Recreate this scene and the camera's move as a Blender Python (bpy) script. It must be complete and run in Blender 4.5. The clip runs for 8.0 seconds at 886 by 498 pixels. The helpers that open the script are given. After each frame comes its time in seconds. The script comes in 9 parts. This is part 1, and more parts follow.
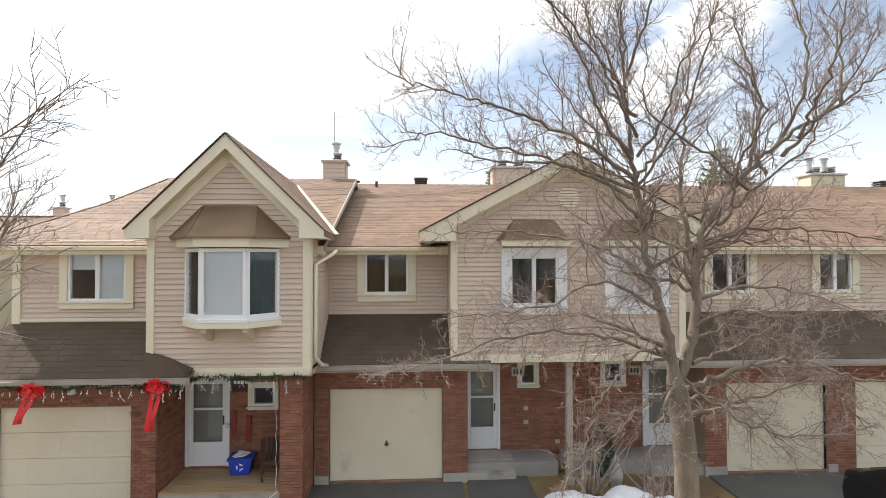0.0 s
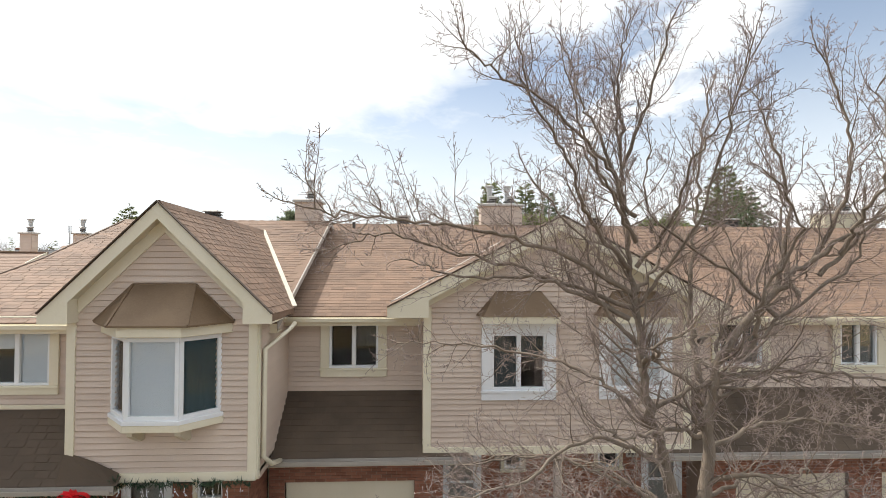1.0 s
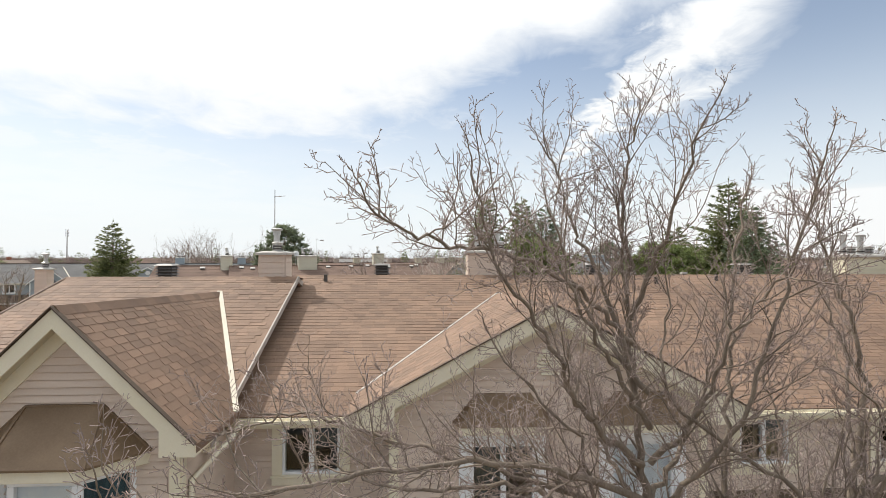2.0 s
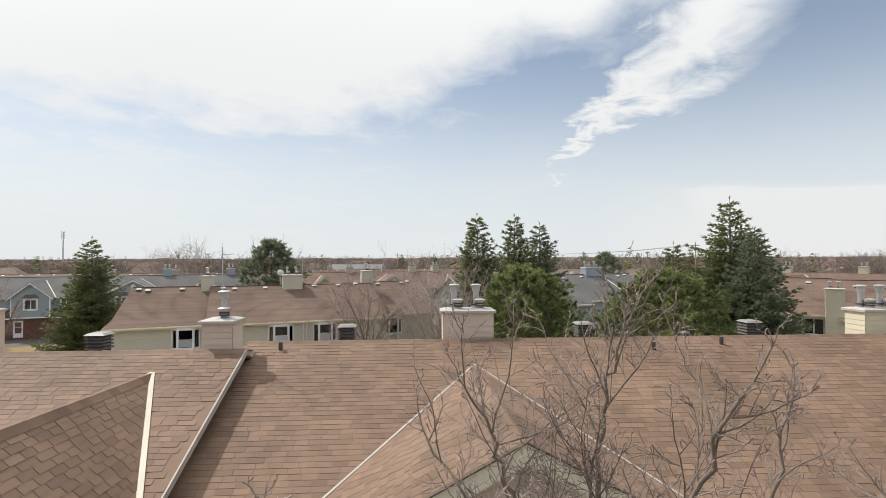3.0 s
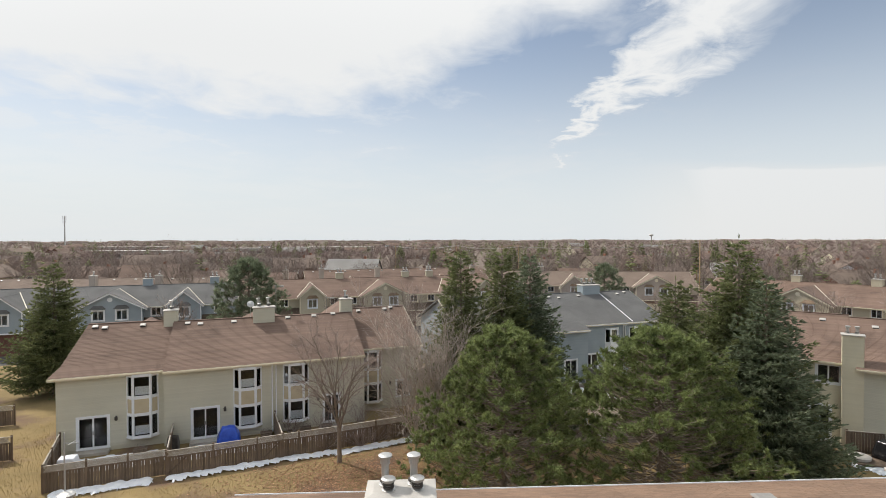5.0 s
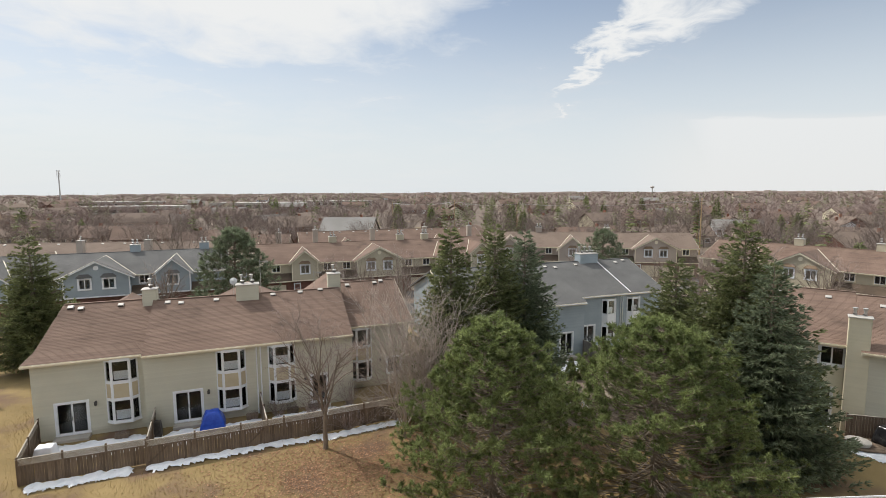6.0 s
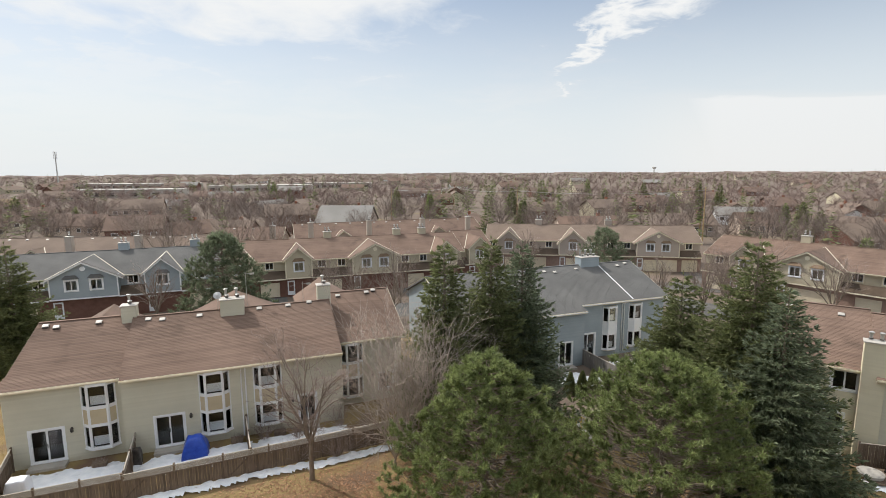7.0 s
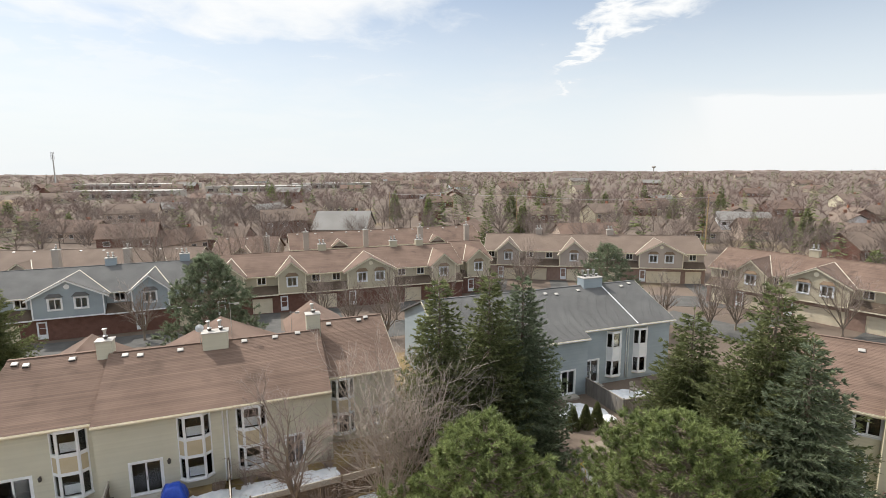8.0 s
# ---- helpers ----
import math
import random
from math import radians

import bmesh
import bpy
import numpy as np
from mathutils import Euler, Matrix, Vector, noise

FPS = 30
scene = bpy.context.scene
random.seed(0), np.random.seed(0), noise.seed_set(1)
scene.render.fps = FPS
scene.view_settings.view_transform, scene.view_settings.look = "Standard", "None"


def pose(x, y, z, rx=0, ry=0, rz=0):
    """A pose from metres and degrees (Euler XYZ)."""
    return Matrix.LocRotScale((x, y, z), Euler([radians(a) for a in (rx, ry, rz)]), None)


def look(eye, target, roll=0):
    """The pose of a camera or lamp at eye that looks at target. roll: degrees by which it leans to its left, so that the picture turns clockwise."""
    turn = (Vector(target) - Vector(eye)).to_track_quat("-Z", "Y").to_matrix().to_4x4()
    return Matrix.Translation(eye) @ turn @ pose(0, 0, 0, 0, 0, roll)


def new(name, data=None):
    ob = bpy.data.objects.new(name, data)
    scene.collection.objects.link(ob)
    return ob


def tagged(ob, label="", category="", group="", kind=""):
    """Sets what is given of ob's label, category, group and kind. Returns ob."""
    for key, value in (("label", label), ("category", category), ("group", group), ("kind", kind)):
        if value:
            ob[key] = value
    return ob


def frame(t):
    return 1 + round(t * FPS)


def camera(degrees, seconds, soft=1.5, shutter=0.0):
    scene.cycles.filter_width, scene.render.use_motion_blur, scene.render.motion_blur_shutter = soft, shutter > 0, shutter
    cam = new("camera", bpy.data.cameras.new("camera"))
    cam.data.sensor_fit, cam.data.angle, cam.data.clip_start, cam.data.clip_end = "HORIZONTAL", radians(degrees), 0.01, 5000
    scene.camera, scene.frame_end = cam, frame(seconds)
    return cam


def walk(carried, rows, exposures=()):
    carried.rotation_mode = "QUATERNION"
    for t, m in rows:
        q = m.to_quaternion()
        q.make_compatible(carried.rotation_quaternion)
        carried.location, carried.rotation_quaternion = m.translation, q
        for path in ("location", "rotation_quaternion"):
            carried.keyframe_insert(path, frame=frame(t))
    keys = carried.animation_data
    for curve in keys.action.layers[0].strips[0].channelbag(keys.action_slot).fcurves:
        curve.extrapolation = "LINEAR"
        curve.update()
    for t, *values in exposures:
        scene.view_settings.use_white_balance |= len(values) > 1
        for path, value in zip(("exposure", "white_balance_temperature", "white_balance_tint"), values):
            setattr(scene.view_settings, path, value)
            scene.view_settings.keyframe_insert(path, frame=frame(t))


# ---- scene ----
cam = camera(82.0, 8.0, soft=0.7)
PATH = [
    (0, (-0.405, -11.867, 5.167), (-0.301, -9.871, 5.206), -0.1),
    (0.5, (-0.086, -11.233, 5.892), (0.018, -9.236, 5.928), -0.1),
    (1, (0.22, -10.507, 6.717), (0.323, -8.51, 6.753), 0.3),
    (1.5, (0.484, -9.708, 7.536), (0.591, -7.711, 7.572), 0.2),
    (1.7, (0.584, -9.392, 7.863), (0.695, -7.395, 7.894), 0.1),
    (2, (0.804, -8.919, 8.32), (0.91, -6.922, 8.358), 0.0),
    (2.2, (0.898, -8.562, 8.63), (1.012, -6.566, 8.671), 0.1),
    (3.3, (1.964, -6.862, 10.512), (2.073, -4.866, 10.546), -0.3),
    (3.5, (2.176, -6.559, 10.84), (2.283, -4.562, 10.877), -0.3),
    (4, (2.605, -5.717, 11.629), (2.708, -3.72, 11.668), -0.3),
    (4.2, (2.792, -5.389, 12.065), (2.891, -3.392, 12.091), -0.2),
    (5.3, (3.727, -3.425, 14.366), (3.825, -1.429, 14.29), -0.1),
    (5.5, (3.905, -3.024, 14.53), (4.004, -1.03, 14.416), -0.3),
    (6, (4.28, -1.964, 15.574), (4.378, 0.021, 15.351), -0.3),
    (6.5, (4.598, -0.915, 16.604), (4.695, 1.064, 16.337), -0.3),
    (7, (4.896, 0.213, 17.728), (4.991, 2.189, 17.429), -0.3),
    (7.5, (5.082, 1.41, 18.712), (5.18, 3.384, 18.407), -0.3),
    (8, (5.287, 2.632, 19.559), (5.384, 4.607, 19.255), -0.3),
]
walk(cam, [(t, look(eye, target, roll)) for t, eye, target, roll in PATH],
     exposures=[(0.0, 0.7), (0.5, 0.62), (1.0, 0.52), (1.5, 0.42), (2.2, 0.28), (3.5, 0.05), (5.5, 0.06), (7.0, 0.15), (8.0, 0.29)])

# ---- world, sun ----
SUN_EL, SUN_AZ = radians(48.0), radians(-54.0)   # azimuth from +y, clockwise from above
world = bpy.data.worlds.new("sky")
scene.world = world
world.use_nodes = True
wn, wl = world.node_tree.nodes, world.node_tree.links
wn.clear()


def wnode(kind, **values):
    n = wn.new(kind)
    for k, v in values.items():
        n.inputs[k].default_value = v
    return n


def wmath(op, a, b=None, c=None, clamp=False):
    n = wn.new("ShaderNodeMath")
    n.operation, n.use_clamp = op, clamp
    for i, v in enumerate((a, b, c)):
        if v is None:
            continue
        if isinstance(v, (int, float)):
            n.inputs[i].default_value = v
        else:
            wl.new(v, n.inputs[i])
    return n.outputs[0]


def wramp(v, a, b, lo=0.0, hi=1.0):
    n = wn.new("ShaderNodeMapRange")
    n.interpolation_type = "SMOOTHSTEP"
    wl.new(v, n.inputs[0])
    for i, x in enumerate((a, b, lo, hi)):
        n.inputs[i + 1].default_value = x
    return n.outputs[0]


sky = wn.new("ShaderNodeTexSky")
sky.sky_type, sky.sun_disc = "NISHITA", False
sky.sun_elevation, sky.sun_rotation = SUN_EL, SUN_AZ
sky.air_density, sky.dust_density, sky.ozone_density = 1.0, 0.8, 0.7
co = wn.new("ShaderNodeTexCoord")
sep = wn.new("ShaderNodeSeparateXYZ")
wl.new(co.outputs["Generated"], sep.inputs[0])
dx, dy, dz = sep.outputs
# the cloud sheet: directions laid on a flat layer high above
up = wmath("MAXIMUM", wmath("ADD", dz, 0.14), 0.03)
cu, cv = wmath("DIVIDE", dx, up), wmath("DIVIDE", dy, up)
comb = wn.new("ShaderNodeCombineXYZ")
wl.new(wmath("ADD", cu, 0.55), comb.inputs[0]), wl.new(wmath("ADD", cv, -0.7), comb.inputs[1])
nz = wnode("ShaderNodeTexNoise", Scale=1.15, Detail=6.0, Roughness=0.52, Distortion=0.35)
wl.new(comb.outputs[0], nz.inputs["Vector"])
broad = wnode("ShaderNodeTexNoise", Scale=0.4, Detail=2.0, Roughness=0.5)
wl.new(comb.outputs[0], broad.inputs["Vector"])
# ahead: a bank overhead, a torn streak to one side, a thin veil low down; behind, loose cloud
n0 = wmath("SUBTRACT", nz.outputs["Fac"], 0.5)
fine_ = wnode("ShaderNodeTexNoise", Scale=4.6, Detail=5.0, Roughness=0.6, Distortion=0.6)
wl.new(comb.outputs[0], fine_.inputs["Vector"])
n1 = wmath("SUBTRACT", fine_.outputs["Fac"], 0.5)
b0 = wmath("SUBTRACT", broad.outputs["Fac"], 0.5)
ahead_ = wmath("MAXIMUM", dy, 0.25)
tu, tv = wmath("DIVIDE", dx, ahead_), wmath("DIVIDE", dz, ahead_)
edge = wmath("MULTIPLY_ADD", wmath("MAXIMUM", wmath("ADD", tu, 0.08), 0.0), 0.42, 0.195)
bank = wramp(wmath("ADD", wmath("SUBTRACT", tv, edge), wmath("ADD", wmath("MULTIPLY_ADD", n0, 0.5, wmath("MULTIPLY", n1, 0.14)), wmath("MULTIPLY", b0, 0.25))), -0.10, 0.14)
line = wmath("MULTIPLY_ADD", wmath("SUBTRACT", tu, 0.28), 0.72, 0.215)
wide = wmath("MULTIPLY_ADD", wmath("MAXIMUM", wmath("SUBTRACT", tu, 0.25), 0.0), 0.26, 0.022)
off = wmath("DIVIDE", wmath("ABSOLUTE", wmath("ADD", wmath("SUBTRACT", tv, line), wmath("ADD", wmath("MULTIPLY", n0, 0.34), wmath("MULTIPLY", n1, 0.24)))), wide)
streak = wmath("MULTIPLY", wmath("MULTIPLY", wramp(off, 1.5, 0.0), wramp(tu, 0.2, 0.3)), wramp(wmath("MULTIPLY_ADD", n0, 0.6, tu), 0.84, 0.62))
veil = wmath("MULTIPLY", wmath("MULTIPLY", wramp(wmath("MULTIPLY_ADD", n0, 0.06, tv), 0.165, 0.135), wramp(tu, 0.32, 0.6)), 0.95)
puffs_ = wmath("MULTIPLY", wramp(wmath("ADD", wmath("MULTIPLY_ADD", n0, 1.5, wmath("MULTIPLY", n1, 0.5)), wmath("MULTIPLY_ADD", tu, -0.30, 0.12)), 0.0, 0.4), wramp(tv, 0.05, 0.16, 0.2, 0.75))
front = wmath("MAXIMUM", wmath("MAXIMUM", bank, streak), wmath("MAXIMUM", veil, puffs_))
loose = wramp(wmath("ADD", nz.outputs["Fac"], wmath("MULTIPLY", b0, 0.5)), 0.36, 0.66)
turn_ = wramp(dy, 0.05, 0.4)
cloud = wmath("ADD", wmath("MULTIPLY", front, turn_), wmath("MULTIPLY", loose, wmath("SUBTRACT", 1.0, turn_)))
low = wramp(dz, 0.0, 0.40, 0.95, 0.16)
cover = wmath("MAXIMUM", cloud, low)
mixc = wn.new("ShaderNodeMix")
mixc.data_type = "RGBA"
wl.new(cover, mixc.inputs[0])
wl.new(sky.outputs[0], mixc.inputs[6])
# cloud brightness: brighter round the sun
sunv = wn.new("ShaderNodeVectorMath")
sunv.operation = "DOT_PRODUCT"
wl.new(co.outputs["Generated"], sunv.inputs[0])
SUN_DIR = Vector((math.sin(SUN_AZ) * math.cos(SUN_EL), math.cos(SUN_AZ) * math.cos(SUN_EL), math.sin(SUN_EL)))
sunv.inputs[1].default_value = SUN_DIR
glow = wmath("ADD", wmath("ADD", wramp(dz, 0.02, 0.24, 8.0, 8.3), wramp(dz, 0.3, 0.95, 0.0, 5.0)), wramp(sunv.outputs["Value"], 0.8, 1.0, 0.0, 2.0))
white = wn.new("ShaderNodeCombineColor")
for i, (k0, k1) in enumerate(((0.905, 0.075), (0.955, 0.035), (0.985, 0.005))):
    wl.new(wmath("MULTIPLY", glow, wmath("MULTIPLY_ADD", cloud, k1, k0)), white.inputs[i])
wl.new(white.outputs[0], mixc.inputs[7])
bg = wnode("ShaderNodeBackground", Strength=0.1)
wl.new(mixc.outputs[2], bg.inputs[0])
wl.new(bg.outputs[0], wn.new("ShaderNodeOutputWorld").inputs[0])

sun = new("sun", bpy.data.lights.new("sun", "SUN"))
sun.data.energy, sun.data.angle, sun.data.color = 3.55, radians(0.8), (1.0, 0.94, 0.86)
sun.matrix_world = look((0, 0, 60), Vector((0, 0, 60)) - SUN_DIR)

# ---- materials ----


def material(name, a, b, scale=4.0, rough=0.8, metal=0.0, bump=0.15, fine=40.0, vary=0.0, stretch=(1, 1, 1), stain=None, coord="Position"):
    """A surface of two colours mixed by broad noise, with fine grain and relief; vary: difference from piece to piece."""
    m = bpy.data.materials.new(name)
    m.use_nodes = True
    n, l = m.node_tree.nodes, m.node_tree.links
    p = n["Principled BSDF"]
    p.inputs["Roughness"].default_value, p.inputs["Metallic"].default_value = rough, metal
    if coord == "Position":
        where = n.new("ShaderNodeNewGeometry").outputs["Position"]
    else:
        where = n.new("ShaderNodeTexCoord").outputs["Object"]
    mp = n.new("ShaderNodeMapping")
    mp.inputs["Scale"].default_value = stretch
    l.new(where, mp.inputs[0])
    big, small = n.new("ShaderNodeTexNoise"), n.new("ShaderNodeTexNoise")
    for t, s, d in ((big, scale, 4.0), (small, fine, 3.0)):
        t.inputs["Scale"].default_value, t.inputs["Detail"].default_value = s, d
        l.new(mp.outputs[0], t.inputs["Vector"])
    ramp = n.new("ShaderNodeMapRange")
    ramp.inputs[1].default_value, ramp.inputs[2].default_value = 0.3, 0.7
    add = n.new("ShaderNodeMath")
    add.operation = "MULTIPLY_ADD"
    l.new(small.outputs["Fac"], add.inputs[0])
    add.inputs[1].default_value = 0.45
    l.new(big.outputs["Fac"], add.inputs[2])
    sub = n.new("ShaderNodeMath")
    sub.operation = "SUBTRACT"
    l.new(add.outputs[0], sub.inputs[0])
    sub.inputs[1].default_value = 0.22
    l.new(sub.outputs[0], ramp.inputs[0])
    mix = n.new("ShaderNodeMix")
    mix.data_type = "RGBA"
    l.new(ramp.outputs[0], mix.inputs[0])
    mix.inputs[6].default_value, mix.inputs[7].default_value = (*a, 1), (*b, 1)
    col = mix.outputs[2]
    if stain:
        st = n.new("ShaderNodeTexNoise")
        st.inputs["Scale"].default_value, st.inputs["Detail"].default_value = stain[1], 5.0
        smap = n.new("ShaderNodeMapping")
        smap.inputs["Scale"].default_value = stain[3] if len(stain) > 3 else (1, 1, 1)
        l.new(where, smap.inputs[0]), l.new(smap.outputs[0], st.inputs["Vector"])
        sr = n.new("ShaderNodeMapRange")
        sr.inputs[1].default_value, sr.inputs[2].default_value = stain[2], stain[2] + 0.14
        l.new(st.outputs["Fac"], sr.inputs[0])
        sm = n.new("ShaderNodeMix")
        sm.data_type = "RGBA"
        l.new(sr.outputs[0], sm.inputs[0]), l.new(col, sm.inputs[6])
        sm.inputs[7].default_value = (*stain[0], 1)
        col = sm.outputs[2]
    if vary:
        oi, ge = n.new("ShaderNodeObjectInfo"), n.new("ShaderNodeNewGeometry")
        s2, fr = n.new("ShaderNodeMath"), n.new("ShaderNodeMath")
        fr.operation = "FRACT"
        l.new(oi.outputs["Random"], s2.inputs[0]), l.new(ge.outputs["Random Per Island"], s2.inputs[1])
        l.new(s2.outputs[0], fr.inputs[0])
        vr = n.new("ShaderNodeMapRange")
        vr.inputs[3].default_value, vr.inputs[4].default_value = 1.0 - vary, 1.0 + vary
        l.new(fr.outputs[0], vr.inputs[0])
        hs = n.new("ShaderNodeHueSaturation")
        l.new(vr.outputs[0], hs.inputs["Value"]), l.new(col, hs.inputs["Color"])
        col = hs.outputs[0]
    l.new(col, p.inputs["Base Color"])
    if bump:
        bp = n.new("ShaderNodeBump")
        bp.inputs["Strength"].default_value, bp.inputs["Distance"].default_value = bump, 0.02
        l.new(small.outputs["Fac"], bp.inputs["Height"]), l.new(bp.outputs[0], p.inputs["Normal"])
    return m


def glass_material(name, tint, gloss=0.02):
    m = bpy.data.materials.new(name)
    m.use_nodes = True
    n, l = m.node_tree.nodes, m.node_tree.links
    n.remove(n["Principled BSDF"])
    clear, shine, mix, fr = (n.new(k) for k in ("ShaderNodeBsdfTransparent", "ShaderNodeBsdfGlossy", "ShaderNodeMixShader", "ShaderNodeFresnel"))
    clear.inputs[0].default_value = (*tint, 1)
    shine.inputs["Roughness"].default_value = gloss
    fr.inputs["IOR"].default_value = 1.45
    l.new(fr.outputs[0], mix.inputs[0]), l.new(clear.outputs[0], mix.inputs[1]), l.new(shine.outputs[0], mix.inputs[2])
    l.new(mix.outputs[0], n["Material Output"].inputs[0])
    return m


def foliage(name, a, b, scale, rough, vary, through_=0.35):
    """Needles: a matt surface that also lets some of the sun through."""
    m = material(name, a, b, scale, rough, bump=0, vary=vary)
    n, l = m.node_tree.nodes, m.node_tree.links
    p = n["Principled BSDF"]
    tl, mx = n.new("ShaderNodeBsdfTranslucent"), n.new("ShaderNodeMixShader")
    l.new(p.inputs["Base Color"].links[0].from_socket, tl.inputs[0])
    mx.inputs[0].default_value = through_
    l.new(p.outputs[0], mx.inputs[1]), l.new(tl.outputs[0], mx.inputs[2])
    l.new(mx.outputs[0], n["Material Output"].inputs[0])
    return m


SIDING = material("beige siding", (0.57, 0.455, 0.37), (0.63, 0.52, 0.43), 1.2, 0.6, bump=0.08, vary=0.05)
SIDING_CREAM = material("cream siding", (0.60, 0.55, 0.40), (0.66, 0.61, 0.46), 0.8, 0.6, bump=0.08, vary=0.03)
CREAM_FAR = material("dull cream siding", (0.45, 0.40, 0.29), (0.51, 0.46, 0.34), 0.8, 0.65, bump=0.05)
SIDING_GREEN = material("pale green siding", (0.53, 0.505, 0.40), (0.59, 0.565, 0.455), 0.5, 0.6, bump=0.08, vary=0.03)
SIDING_BLUE = material("grey blue siding", (0.285, 0.335, 0.365), (0.34, 0.39, 0.42), 0.6, 0.6, bump=0.08, vary=0.03)
TRIM = material("cream trim paint", (0.72, 0.66, 0.50), (0.78, 0.72, 0.57), 1.5, 0.5, bump=0.05)
FLASHING = material("weathered cream valley metal", (0.52, 0.47, 0.37), (0.62, 0.57, 0.46), 1.5, 0.5, bump=0.05)
TRIM_TAN = material("tan panel paint", (0.50, 0.42, 0.28), (0.55, 0.47, 0.33), 1.5, 0.5, bump=0.05)
WHITE = material("white vinyl", (0.76, 0.78, 0.80), (0.82, 0.83, 0.84), 2.0, 0.4, bump=0.03)
SOFFIT = material("soffit", (0.60, 0.55, 0.42), (0.66, 0.60, 0.48), 2.0, 0.6, bump=0.05)
BRICK = material("red brick", (0.23, 0.092, 0.055), (0.30, 0.13, 0.08), 3.0, 0.85, bump=0.4, vary=0.22)
MORTAR = material("mortar", (0.24, 0.17, 0.125), (0.29, 0.21, 0.16), 3.0, 0.95, bump=0.3)
SHINGLE = material("brown asphalt shingle", (0.163, 0.100, 0.064), (0.232, 0.147, 0.096), 0.5, 0.78, bump=0.35, fine=60, vary=0.17,
                   stain=((0.13, 0.078, 0.048), 0.35, 0.56))
SHINGLE_DARK = material("dark weathered shingle", (0.075, 0.054, 0.038), (0.118, 0.086, 0.06), 0.8, 0.95, bump=0.35, fine=90, vary=0.07)
SHINGLE_RED = material("red brown shingle", (0.14, 0.092, 0.069), (0.20, 0.134, 0.102), 0.4, 0.95, bump=0.3, fine=90, vary=0.12,
                       stain=((0.112, 0.075, 0.056), 0.45, 0.57))
SHINGLE_TAN = material("tan shingle", (0.165, 0.122, 0.095), (0.21, 0.157, 0.123), 0.4, 0.95, bump=0.3, fine=90)
SHINGLE_GREY = material("grey shingle", (0.10, 0.099, 0.097), (0.14, 0.138, 0.134), 0.4, 0.95, bump=0.3, fine=90)
COPPER = material("brown metal bay roof", (0.16, 0.105, 0.06), (0.22, 0.15, 0.09), 1.5, 0.55, 0.3, bump=0.08)
# brick with the shade of the far rows' ground floors put into its colour
BRICK_FAR = material("red brick darkened for shade", (0.13, 0.062, 0.045), (0.18, 0.09, 0.066), 2.0, 0.9, bump=0.2, fine=12)
BRICK_PALE = material("pale pinkish brick", (0.25, 0.165, 0.13), (0.32, 0.22, 0.175), 2.0, 0.9, bump=0.2, fine=12)
EDGE = material("dull drip edge", (0.36, 0.325, 0.285), (0.43, 0.39, 0.345), 2.0, 0.6, bump=0.05)
GLASS = glass_material("window glass", (0.95, 0.97, 0.97))
CURTAIN = material("white blind", (0.82, 0.83, 0.88), (0.88, 0.89, 0.93), 2.0, 0.8, bump=0.05)
DRAPE_TEAL = material("teal drape", (0.03, 0.07, 0.085), (0.05, 0.10, 0.12), 5.0, 0.9, bump=0.1, stretch=(6, 6, 0.5))
DRAPE = material("dark drape", (0.05, 0.06, 0.065), (0.10, 0.11, 0.115), 5.0, 0.9, bump=0.1, stretch=(6, 6, 0.5))
PLASTER = material("room plaster", (0.28, 0.26, 0.24), (0.34, 0.32, 0.29), 2.0, 0.9, bump=0.05)
GARAGE = material("cream garage door paint", (0.66, 0.58, 0.43), (0.72, 0.64, 0.49), 1.2, 0.55, bump=0.06, stain=((0.52, 0.45, 0.33), 1.3, 0.63))
ASPHALT = material("asphalt", (0.075, 0.073, 0.07), (0.115, 0.112, 0.105), 0.8, 0.9, bump=0.4, fine=120)
CONCRETE = material("concrete", (0.34, 0.31, 0.27), (0.44, 0.41, 0.36), 1.5, 0.9, bump=0.25, stain=((0.2, 0.18, 0.15), 1.1, 0.6))
DECKWOOD = material("tan porch boards", (0.36, 0.25, 0.13), (0.46, 0.33, 0.18), 2.0, 0.75, bump=0.2, vary=0.1, stretch=(1, 8, 8))
FENCE = material("weathered fence wood", (0.115, 0.082, 0.056), (0.19, 0.14, 0.10), 2.5, 0.9, bump=0.3, vary=0.22, stretch=(6, 6, 0.6))
FENCE_GREY = material("silvered fence wood", (0.15, 0.135, 0.12), (0.215, 0.195, 0.175), 2.5, 0.9, bump=0.3, vary=0.15, stretch=(6, 6, 0.6))
FENCE_LIGHT = material("light weathered rail", (0.34, 0.30, 0.25), (0.44, 0.40, 0.34), 2.5, 0.9, bump=0.3, vary=0.12)
SNOW = material("old snow", (0.70, 0.73, 0.77), (0.86, 0.87, 0.89), 2.5, 0.65, bump=0.4, fine=22, stain=((0.42, 0.37, 0.31), 3.5, 0.66))
GRASS = material("dormant grass", (0.19, 0.135, 0.055), (0.27, 0.195, 0.085), 0.35, 1.0, bump=0.5, fine=25, stain=((0.15, 0.095, 0.06), 0.28, 0.5))
WOODFLOOR = material("brown leaf litter", (0.12, 0.09, 0.07), (0.18, 0.138, 0.108), 0.06, 1.0, bump=0.3, fine=6, stain=((0.20, 0.155, 0.075), 0.035, 0.58))
DIRT = material("worn dirt path", (0.20, 0.165, 0.125), (0.27, 0.225, 0.175), 0.7, 0.95, bump=0.3, stain=((0.15, 0.115, 0.08), 0.6, 0.56))
BLADE = material("dry grass blades", (0.26, 0.19, 0.07), (0.36, 0.27, 0.12), 0.6, 0.9, bump=0, vary=0.25)
LEAF = material("fallen leaves", (0.22, 0.115, 0.06), (0.36, 0.21, 0.12), 3.0, 0.9, bump=0, vary=0.35)
